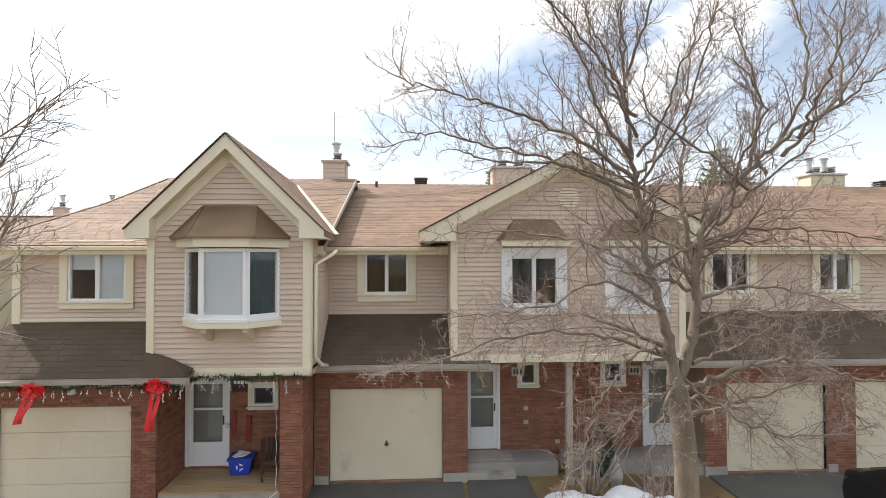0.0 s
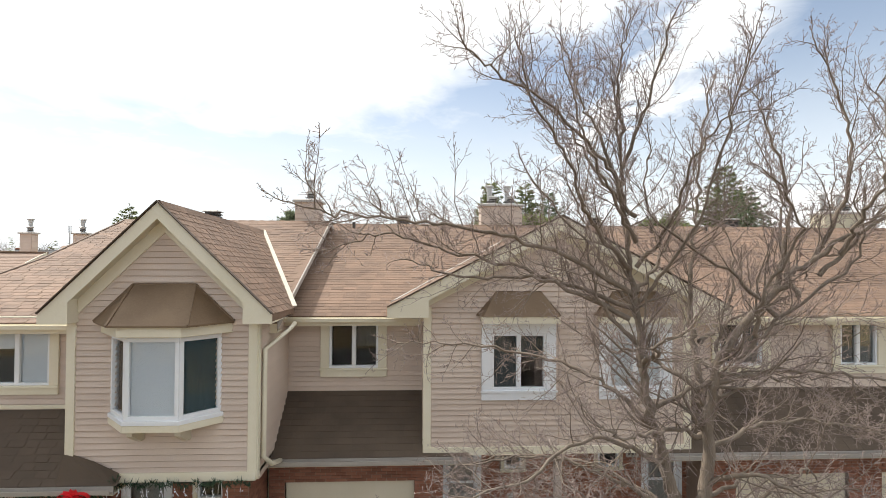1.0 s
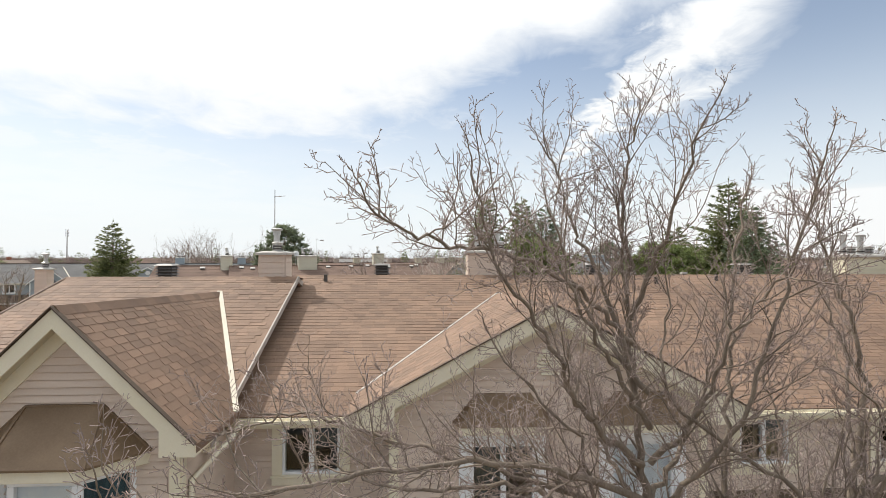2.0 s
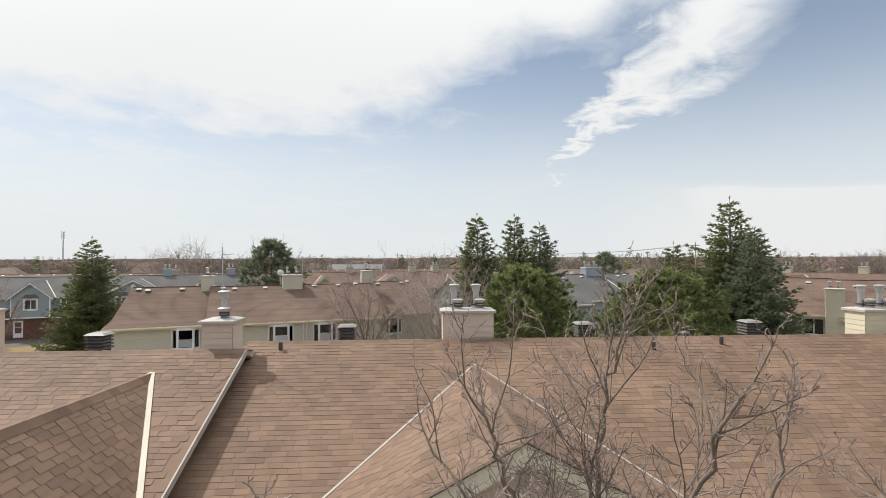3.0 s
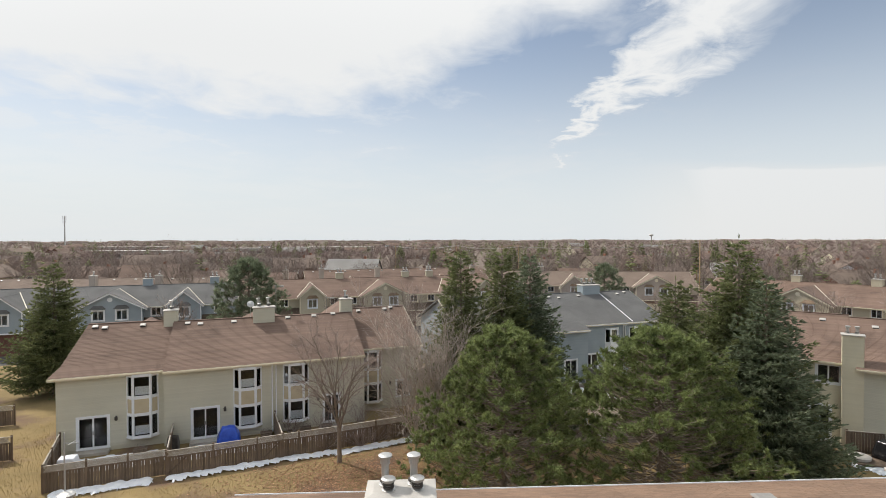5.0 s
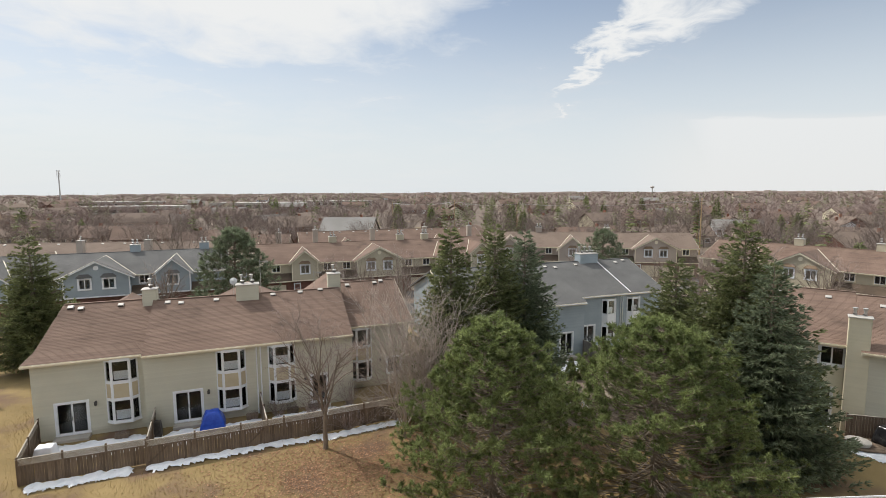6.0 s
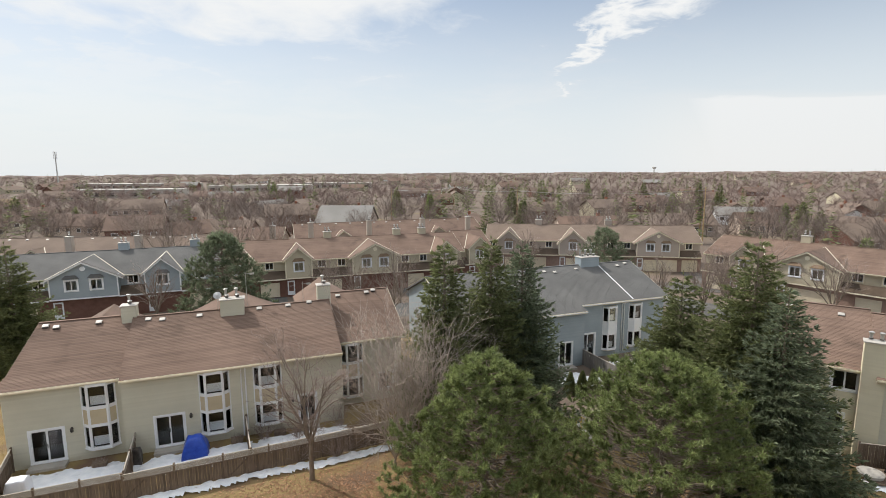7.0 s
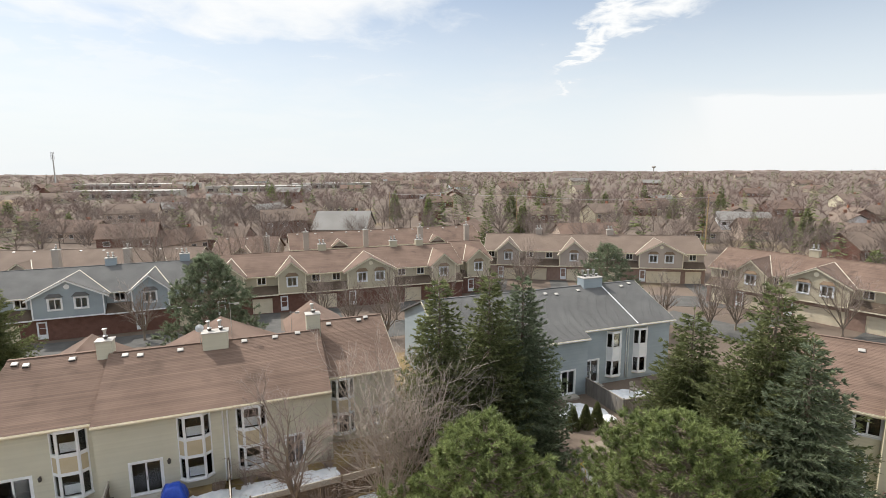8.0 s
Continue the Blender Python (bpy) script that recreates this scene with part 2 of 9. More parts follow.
# lighter copy of the twig colour for the thicket, sunlight painted in
TWIG_SUNLIT = material("sunlit pale twigs", (0.33, 0.275, 0.235), (0.46, 0.39, 0.335), 2.0, 0.85, bump=0.1)
BARK = material("grey brown bark", (0.165, 0.13, 0.098), (0.27, 0.218, 0.168), 3.0, 0.95, bump=0.7, fine=28, stretch=(3, 3, 0.7))
TWIG = material("pale twigs", (0.21, 0.16, 0.142), (0.36, 0.285, 0.25), 2.0, 0.85, bump=0.1)
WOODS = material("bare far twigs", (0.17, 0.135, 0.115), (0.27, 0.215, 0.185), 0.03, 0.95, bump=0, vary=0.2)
# paler and evener than the nearer woods: distance haze put into the colour
HAZEWOODS = material("bare woods paled for haze", (0.225, 0.168, 0.147), (0.30, 0.23, 0.205), 0.02, 0.95, bump=0, vary=0.06)
SPRUCE = foliage("spruce needles", (0.11, 0.13, 0.05), (0.235, 0.255, 0.115), 1.2, 0.65, 0.45, 0.45)
SPRUCE_BLUE = foliage("blue spruce needles", (0.115, 0.145, 0.08), (0.25, 0.29, 0.185), 1.2, 0.65, 0.45, 0.45)
PINE = foliage("pine needles", (0.13, 0.165, 0.055), (0.28, 0.325, 0.125), 0.9, 0.6, 0.45, 0.4)
GALV = material("galvanised steel", (0.42, 0.42, 0.41), (0.55, 0.54, 0.52), 4.0, 0.42, 0.75, bump=0.05, stain=((0.35, 0.28, 0.2), 5.0, 0.68))
CAPMETAL = material("pale cap flashing", (0.42, 0.395, 0.36), (0.50, 0.475, 0.435), 3.0, 0.5, 0.1, bump=0.08)
LIDMETAL = material("dull lid metal", (0.2, 0.19, 0.175), (0.28, 0.265, 0.245), 3.0, 0.55, 0.1, bump=0.08)
DARKVENT = material("dark vent metal", (0.045, 0.038, 0.034), (0.085, 0.075, 0.066), 6.0, 0.5, 0.2, bump=0.1)
RED = material("red ribbon", (0.62, 0.012, 0.02), (0.72, 0.03, 0.035), 3.0, 0.45, bump=0.05)
GARLAND = material("garland needles", (0.02, 0.05, 0.025), (0.05, 0.09, 0.05), 6.0, 0.8, bump=0, vary=0.3)
MAROON = material("dull red cloth", (0.20, 0.03, 0.03), (0.27, 0.05, 0.045), 4.0, 0.85, bump=0.2)
BLUE = material("blue plastic", (0.02, 0.05, 0.42), (0.03, 0.07, 0.5), 3.0, 0.4, bump=0.03)
TARP = material("blue tarpaulin", (0.015, 0.06, 0.42), (0.03, 0.10, 0.55), 3.0, 0.35, bump=0.3, fine=9)
BLACK = material("black paint", (0.012, 0.012, 0.013), (0.02, 0.02, 0.022), 3.0, 0.25, bump=0.02)
DARKWOOD = material("dark wood", (0.035, 0.022, 0.018), (0.06, 0.038, 0.03), 3.0, 0.6, bump=0.15)
YELLOW = material("yellow plastic", (0.6, 0.40, 0.02), (0.68, 0.47, 0.04), 3.0, 0.45, bump=0.03)
TAUPE = material("grey roof membrane", (0.21, 0.2, 0.185), (0.26, 0.25, 0.235), 0.2, 0.9, bump=0.1)
GREENBIN = material("dark green plastic", (0.015, 0.055, 0.03), (0.025, 0.075, 0.04), 3.0, 0.5, bump=0.03)
# near-black in place of plaster: the rooms' dimness is put into the colour
ROOM_SHADE = material("room darkened for indoor shade", (0.05, 0.05, 0.05), (0.08, 0.078, 0.075), 2.0, 0.9, bump=0.0)

# ---- mesh tools ----


class Mesh:
    def __init__(self):
        self.v, self.f = [], []

    def poly(self, *pts):
        n = len(self.v)
        self.v += [tuple(p) for p in pts]
        self.f.append(tuple(range(n, n + len(pts))))

    def hexa(self, p):
        """Eight corners: four below, four above, each anticlockwise from above."""
        n = len(self.v)
        self.v += [tuple(q) for q in p]
        self.f += [(n + 3, n + 2, n + 1, n), (n + 4, n + 5, n + 6, n + 7), (n, n + 1, n + 5, n + 4), (n + 1, n + 2, n + 6, n + 5),
                   (n + 2, n + 3, n + 7, n + 6), (n + 3, n, n + 4, n + 7)]

    def box(self, x0, x1, y0, y1, z0, z1):
        self.hexa([(x0, y0, z0), (x1, y0, z0), (x1, y1, z0), (x0, y1, z0), (x0, y0, z1), (x1, y0, z1), (x1, y1, z1), (x0, y1, z1)])

    def fbox(self, F, u0, u1, z0, z1, d0, d1):
        """A box on a facet F = (x, y, ux, uy): along u, up z, outwards from d0 to d1."""
        x, y, ux, uy = F
        nx, ny = uy, -ux
        at = lambda u, d, z: (x + u * ux + d * nx, y + u * uy + d * ny, z)
        self.hexa([at(u0, d1, z0), at(u1, d1, z0), at(u1, d0, z0), at(u0, d0, z0), at(u0, d1, z1), at(u1, d1, z1), at(u1, d0, z1), at(u0, d0, z1)])

    def slab(self, pts, by):
        """A flat polygon made thick by the vector by."""
        a = [Vector(p) for p in pts]
        b = [p + Vector(by) for p in a]
        n, k = len(self.v), len(a)
        self.v += [tuple(p) for p in a + b]
        self.f.append(tuple(range(n + k - 1, n - 1, -1)))
        self.f.append(tuple(range(n + k, n + 2 * k)))
        for i in range(k):
            j = (i + 1) % k
            self.f.append((n + i, n + j, n + k + j, n + k + i))

    def beam(self, a, b, w, h):
        """A bar of width w and height h from a to b."""
        a, b = Vector(a), Vector(b)
        d = (b - a).normalized()
        s = d.cross((0, 0, 1)) if abs(d.z) < 0.95 else d.cross((0, 1, 0))
        s = s.normalized() * w / 2
        t = s.cross(d).normalized() * h / 2
        self.hexa([a - s - t, a + s - t, b + s - t, b - s - t, a - s + t, a + s + t, b + s + t, b - s + t])

    def tube(self, path, radii, k=8, caps=True):
        path = [Vector(p) for p in path]
        n = len(self.v)
        d = (path[-1] - path[0]).normalized()
        s = d.orthogonal().normalized()
        for i, p in enumerate(path):
            e = (path[min(i + 1, len(path) - 1)] - path[max(i - 1, 0)])
            e = e.normalized() if e.length > 1e-9 else d
            s = (s - e * s.dot(e)).normalized()
            t = e.cross(s)
            for j in range(k):
                q = 2 * math.pi * j / k
                self.v.append(tuple(p + (s * math.cos(q) + t * math.sin(q)) * radii[i]))
        for i in range(len(path) - 1):
            for j in range(k):
                a, b = n + i * k + j, n + i * k + (j + 1) % k
                self.f.append((a, b, b + k, a + k))
        if caps:
            self.f.append(tuple(range(n + k - 1, n - 1, -1)))
            m = n + (len(path) - 1) * k
            self.f.append(tuple(range(m, m + k)))

    def weld(self):
        """Joins corners that lie on one another."""
        at, old, v = {}, [], []
        for p in self.v:
            k = (round(p[0], 4), round(p[1], 4), round(p[2], 4))
            if k not in at:
                at[k] = len(v)
                v.append(p)
            old.append(at[k])
        self.v, self.f = v, [tuple(old[i] for i in f) for f in self.f]

    def lathe(self, x, y, prof, k=12):
        """A turned body on the upright through x, y: rows of radius and height."""
        self.tube([(x, y, z + 1e-5 * i) for i, (_, z) in enumerate(prof)], [r for r, _ in prof], k)

    def data(self, name, mat, smooth=False):
        me = bpy.data.meshes.new(name)
        me.from_pydata(self.v, [], self.f)
        me.materials.append(mat)
        if smooth:
            me.polygons.foreach_set("use_smooth", [True] * len(me.polygons))
        me.update()
        return me


def part(name, mb, mat, parent=None, label="", smooth=False, bevel=0.0):
    ob = new(name, mb.data(name, mat, smooth))
    if parent:
        ob.parent = parent
    if label:
        ob["label"] = label
    if bevel:
        mod = ob.modifiers.new("edge", "BEVEL")
        mod.width, mod.segments, mod.limit_method = bevel, 1, "ANGLE"
    return ob


def thing(name, m, label, category, group="", kind=""):
    ob = new(name)
    ob.matrix_basis = m
    ob.empty_display_size = 0.3
    return tagged(ob, label, category, group, kind)


def solo(name, mb, mat, m, label, category, group="", kind="", smooth=False, bevel=0.0):
    """A thing of one mesh."""
    ob = part(name, mb, mat, None, "", smooth, bevel)
    ob.matrix_basis = m
    return tagged(ob, label, category, group, kind)


# ---- house parts: local x along the facade, y into the house, the facade looks to -y ----
FRONT = (0.0, 0.0, 1.0, 0.0)


def spans(a, b, cuts):
    """What is left of a..b without the cuts."""
    out, x = [], a
    for c, d in sorted(cuts):
        if c > x:
            out.append((x, min(c, b)))
        x = max(x, d)
    if x < b:
        out.append((x, b))
    return [(p, q) for p, q in out if q - p > 0.02]


def wall_mesh(mb, F, u0, u1, z0, z1, holes, thick=0.2):
    """A thick wall with openings; holes are (u0, u1, z0, z1)."""
    cuts = sorted({u0, u1, *[min(max(h[i], u0), u1) for h in holes for i in (0, 1)]})
    for a, b in zip(cuts, cuts[1:]):
        if b - a < 1e-4:
            continue
        m = (a + b) / 2
        for c, d in spans(z0, z1, [(h[2], h[3]) for h in holes if h[0] < m < h[1]]):
            mb.fbox(F, a, b, c, d, -thick, 0.0)
    mb.weld()



def boards(parent, F, u0, u1, z0, z1, holes, mat, pitch=0.105, edge=None, single=True, lap=0.03):
    """Lapped siding; edge(z) gives the ends at a height. Every board is a part, or all are one mesh."""
    rows = int((z1 - z0) / pitch)
    x, y, ux, uy = F
    nx, ny = uy, -ux
    joined, shared = Mesh(), {}
    for i in range(rows):
        za = z0 + i * pitch
        zb = za + pitch
        a, b = edge(za + pitch * 0.5) if edge else (u0, u1)
        a, b = max(a, u0), min(b, u1)
        if b - a < 0.05:
            continue
        for p, q in spans(a, b, [(h[0], h[1]) for h in holes if h[2] < za + pitch * 0.5 < h[3]]):
            w = round(q - p, 2)
            if single:
                if w not in shared:
                    mb = Mesh()
                    g_ = pitch * 0.13
                    mb.hexa([(0, -0.03, g_), (w, -0.03, g_), (w, 0, g_), (0, 0, g_), (0, -0.006, pitch), (w, -0.006, pitch), (w, 0, pitch), (0, 0, pitch)])
                    shared[w] = mb.data("siding_board", mat)
                ob = new("siding_board", shared[w])
                ob.parent = parent
                ob.matrix_basis = Matrix.Translation((x + p * ux, y + p * uy, za)) @ Matrix.Rotation(math.atan2(uy, ux), 4, "Z")
            else:
                at = lambda u, d, z: (x + u * ux + d * nx, y + u * uy + d * ny, z)
                n = len(joined.v)
                zg = za + pitch * 0.13
                joined.v += [at(p, lap, zg), at(q, lap, zg), at(q, 0.004, zb), at(p, 0.004, zb), at(p, 0.0, zg), at(q, 0.0, zg)]
                joined.f += [(n, n + 1, n + 2, n + 3), (n + 4, n + 5, n + 1, n)]
    if joined.f:
        tagged(part("siding", joined, mat, parent), kind="stuff")


def bricks(parent, F, u0, u1, z0, z1, holes, single=0):
    """Running-bond brick over a mortar wall."""
    x, y, ux, uy = F
    rot = Matrix.Rotation(math.atan2(uy, ux), 4, "Z")
    L, H = 0.205, 0.066
    joined, mb = Mesh(), Mesh()
    mb.box(0.004, L - 0.006, -0.012, 0.01, 0.004, H - 0.006)
    shared, count = mb.data("brick", BRICK), 0
    for i in range(int((z1 - z0) / H)):
        za = z0 + i * H
        for p, q in spans(u0, u1, [(h[0], h[1]) for h in holes if h[2] < za + H / 2 < h[3]]):
            u = p - (L / 2 if i % 2 else 0)
            while u < q:
                a, b = max(u, p), min(u + L, q)
                if b - a > 0.03:
                    if b - a > L - 0.01 and count < single:
                        ob = new("brick", shared)
                        ob.parent, count = parent, count + 1
                        ob.matrix_basis = Matrix.Translation((x + a * ux, y + a * uy, za)) @ rot
                    else:
                        joined.fbox(F, a + 0.004, b - 0.006, za + 0.004, za + H - 0.006, -0.01, 0.012)
                u += L
    if joined.f:
        tagged(part("brickwork", joined, BRICK, parent), kind="stuff")


def shingles(parent, O, U, V, ulen, vlen, inside, mat, seed, single=None, limit=300, tab=0.30, expo=0.145, cut=None):
    """Lapped tabs on a roof slope from O: U along the eave, V up the slope. single(u, v): where tabs are parts."""
    rng = random.Random(seed)
    O, U, V = Vector(O), Vector(U).normalized(), Vector(V).normalized()
    N = U.cross(V).normalized()
    mb, joined, count = Mesh(), Mesh(), 0
    w = tab - 0.016
    mb.hexa([(0, -0.01, 0), (w, -0.01, 0), (w, expo * 1.15, 0), (0, expo * 1.15, 0), (0, -0.01, 0.007), (w, -0.01, 0.007), (w, expo * 1.15, 0.002), (0, expo * 1.15, 0.002)])
    shared = mb.data("shingle", mat)
    turn = Matrix((U, V, N)).transposed().to_4x4()
    for i in range(int(vlen / expo)):
        v = i * expo
        u = -tab * rng.random()
        while u < ulen:
            wide = tab * rng.choice((0.8, 1.0, 1.0, 1.2))
            if cut:
                lo, hi = cut(v + expo / 2)
                keep = min(u + wide, hi) - max(u, lo) > 0.05
            else:
                lo, hi = -9.0, 999.0
                keep = inside(u + wide / 2, v + expo / 2)
            if keep:
                lift = 0.001 + 0.004 * rng.random() ** 2
                if single and count < limit and abs(wide - tab) < 0.01 and single(u, v):
                    ob = new("shingle", shared)
                    ob.parent, count = parent, count + 1
                    ob.matrix_basis = Matrix.Translation(O + U * u + V * v + N * lift) @ turn
                else:
                    p0, p1 = max(u + 0.008, lo), min(u + wide - 0.008, hi)
                    a, b, c, d = O + U * p0 + V * (v - 0.01), U * max(p1 - p0, 0.02), V * (expo * 1.15), N
                    n = len(joined.v)
                    joined.v += [tuple(p) for p in (a, a + b, a + b + c + d * 0.003, a + c + d * 0.003, a + d * (0.006 + lift), a + b + d * (0.006 + lift))]
                    joined.f += [(n, n + 1, n + 5, n + 4), (n + 4, n + 5, n + 2, n + 3), (n, n + 4, n + 3), (n + 1, n + 2, n + 5)]
            u += wide
    if joined.f:
        tagged(part("shingle_field", joined, mat, parent), kind="stuff")


def window(parent, F, u0, u1, z0, z1, casing=0.15, case_mat=None, bars=(0.5,), blind=None, name="window", frame_mat=None, pane_shadow=False):
    """A window set in an opening: casing, white frame, panes, and a blind behind some panes."""
    c = Mesh()
    if casing:
        for a, b, p, q in ((u0 - casing, u1 + casing, z1, z1 + casing), (u0 - casing, u1 + casing, z0 - casing, z0), (u0 - casing, u0, z0, z1), (u1, u1 + casing, z0, z1)):
            c.fbox(F, a, b, p, q, 0.0, 0.045)
        c.fbox(F, u0 - casing - 0.02, u1 + casing + 0.02, z0 - 0.05, z0 - 0.005, 0.04, 0.075)
    else:
        c.fbox(F, u0, u1, z0 - 0.05, z0 - 0.004, -0.02, 0.05)
    w = part(name, c, case_mat or TRIM, parent, "", bevel=0.006)
    f = Mesh()
    e = 0.05
    for a, b, p, q in ((u0, u1, z1 - e, z1), (u0, u1, z0, z0 + e), (u0, u0 + e, z0 + e, z1 - e), (u1 - e, u1, z0 + e, z1 - e)):
        f.fbox(F, a, b, p, q, -0.09, 0.02)
    edges = [u0 + e]
    for k in bars:
        m = u0 + (u1 - u0) * k
        f.fbox(F, m - 0.045, m + 0.045, z0 + e, z1 - e, -0.08, 0.012)
        edges += [m - 0.045, m + 0.045]
    edges.append(u1 - e)
    part("window_frame", f, frame_mat or WHITE, w, "white vinyl frame", bevel=0.005)
    for i in range(0, len(edges), 2):
        a, b = edges[i], edges[i + 1]
        p = Mesh()
        p.fbox(F, a, b, z0 + e, z1 - e, -0.055, -0.045)
        ob = part("pane", p, GLASS, w)
        ob.visible_shadow = pane_shadow
        shade = blind[i // 2] if blind else None
        if shade:
            d, drop = Mesh(), shade[1]
            d.fbox(F, a - 0.03, b + 0.03, z0 + e + (z1 - z0) * (1 - drop), z1 - e, -0.066, -0.06)
            part("blind", d, shade[0], w)
    return w


def bay(parent, u0, u1, z0, z1, y, proj, slant, blinds=(None, None, None), panel=None, roof=None, base=True, casing_mat=None):
    """A three-sided bay window standing out from the wall at y, with its frame, panes, apron and roof."""
    a, b, c, d = Vector((u0, y, 0)), Vector((u0 + slant, y - proj, 0)), Vector((u1 - slant, y - proj, 0)), Vector((u1, y, 0))
    shell = Mesh()
    w = part("bay_window", shell, casing_mat or WHITE, parent, "three-sided bay window with a white frame")
    facets = []
    for p, q in ((a, b), (b, c), (c, d)):
        t = (q - p).normalized()
        facets.append(((p.x, p.y, t.x, t.y), (q - p).length))
    fr = Mesh()
    for i, (F, n) in enumerate(facets):
        e = 0.07
        for s, t, p, q in ((0, n, z1 - e, z1), (0, n, z0, z0 + e), (0, e, z0 + e, z1 - e), (n - e, n, z0 + e, z1 - e)):
            fr.fbox(F, s, t, p, q, -0.08, 0.015)
        fr.fbox(F, -0.02, n + 0.02, z0 - 0.07, z0, -0.1, 0.05)
        g = Mesh()
        g.fbox(F, e, n - e, z0 + e, z1 - e, -0.05, -0.04)
        part("pane", g, GLASS, w).visible_shadow = False
        if blinds[i]:
            m = Mesh()
            m.fbox(F, e - 0.02, n - e + 0.02, z0 + e + (z1 - z0) * (1 - blinds[i][1]), z1 - e, -0.06, -0.054)
            part("blind", m, blinds[i][0], w)
    part("window_frame", fr, WHITE, w, bevel=0.006)
    # floor and head of the bay
    for p, q, k, label in ((z0 - 0.19, z0 - 0.07, 0.06, "base_board"), (z1 + 0.02, z1 + 0.22, 0.2, "head_board")):
        deck = Mesh()
        deck.slab([(u0 - k, y, p), (u0 + slant - k * 0.4, y - proj - k * 0.7, p), (u1 - slant + k * 0.4, y - proj - k * 0.7, p), (u1 + k, y, p)], (0, 0, q - p))
        part(label, deck, TRIM, w, "cream painted board", bevel=0.008)
    if roof:
        r = Mesh()
        o, zt, yw = 0.2, z1 + 0.22, y - 0.035
        A, B, C, D = (u0 - 0.3, yw, zt), (u0 + slant - o, y - proj - o, zt), (u1 - slant + o, y - proj - o, zt), (u1 + 0.22, yw, zt)
        E_, G_ = (u0 + 0.36, yw, zt + roof), (u1 - 0.45, yw, zt + roof)
        drop = lambda p: (p[0], p[1], p[2] - 0.03)
        r.poly(A, B, E_), r.poly(B, C, G_, E_), r.poly(C, D, G_), r.poly(*[drop(p) for p in (D, C, B, A)]), r.poly(A, E_, G_, D)
        for p, q in ((A, B), (B, C), (C, D), (D, A)):
            r.poly(drop(p), drop(q), q, p)
        r.weld()
        rf = part("bay_roof", r, COPPER, w, "brown metal hipped roof of the bay")
        for p, q in ((B, E_), (C, G_), (A, E_), (D, G_), (E_, G_)):
            sm = Mesh()
            sm.beam(p, q, 0.035, 0.03)
            part("roof_seam", sm, COPPER, rf)
    if base:
        for u in (u0 + (u1 - u0) * 0.26, u0 + (u1 - u0) * 0.68):
            br = Mesh()
            br.slab([(u, y, z0 - 0.19), (u, y - proj * 0.85, z0 - 0.19), (u, y - proj * 0.85, z0 - 0.28), (u, y - 0.12, z0 - 0.46), (u, y, z0 - 0.46)], (0.1, 0, 0))
            part("bracket", br, SOFFIT, w)
    return w


def chimney(parent, x0, x1, y0, y1, z0, z1, mat, flues=2, kinds=None, pitch=0.11):
    body = Mesh()
    body.box(x0, x1, y0, y1, z0, z1)
    ch = part("chimney", body, mat, parent, "boxed chimney clad in siding with a metal cap")
    for F, n in (((x0, y0, 1, 0), x1 - x0), ((x1, y0, 0, 1), y1 - y0), ((x0, y1, 0, -1), y1 - y0)):
        boards(ch, F, 0, n, z0, z1 - 0.02, [], mat, pitch, None, False, 0.012)
    cap = Mesh()
    k = 0.07
    cap.box(x0 - k, x1 + k, y0 - k, y1 + k, z1, z1 + 0.07)
    cap.hexa([(x0 - k, y0 - k, z1 + 0.07), (x1 + k, y0 - k, z1 + 0.07), (x1 + k, y1 + k, z1 + 0.07), (x0 - k, y1 + k, z1 + 0.07),
              (x0 + 0.1, y0 + 0.1, z1 + 0.11), (x1 - 0.1, y0 + 0.1, z1 + 0.11), (x1 - 0.1, y1 - 0.1, z1 + 0.11), (x0 + 0.1, y1 - 0.1, z1 + 0.11)])
    part("chimney_cap", cap, CAPMETAL, ch, "pale metal cap", bevel=0.006)
    for i in range(flues):
        for kx, ky, tall in (kinds or ((0.0, 0.22, 0.62), (0.08, -0.12, 0.22))):
            fl = Mesh()
            x = x0 + (x1 - x0) * (i + 0.5) / flues * 0.9 + kx + 0.03
            y = (y0 + y1) / 2 + ky * (y1 - y0)
            zz = z1 + 0.08
            fl.lathe(x, y, [(0.15, zz), (0.15, zz + 0.04), (0.085, zz + 0.06), (0.085, zz + tall * 0.8), (0.11, zz + tall * 0.8), (0.11, zz + tall),
                            (0.15, zz + tall), (0.155, zz + tall + 0.05), (0.10, zz + tall + 0.075), (0.02, zz + tall + 0.08)], 14)
            fp = part("flue", fl, GALV, ch, "galvanised flue pipe with a cowl", smooth=False)
            for dz in ((0.1, 0.17) if tall < 0.4 else (0.12,)):
                cl = Mesh()
                cl.lathe(x, y, [(0.05, zz + dz - 0.025), (0.125, zz + dz - 0.02), (0.125, zz + dz + 0.02), (0.05, zz + dz + 0.025)], 14)
                part("collar", cl, DARKVENT, fp, "dark slotted collar")
    return ch


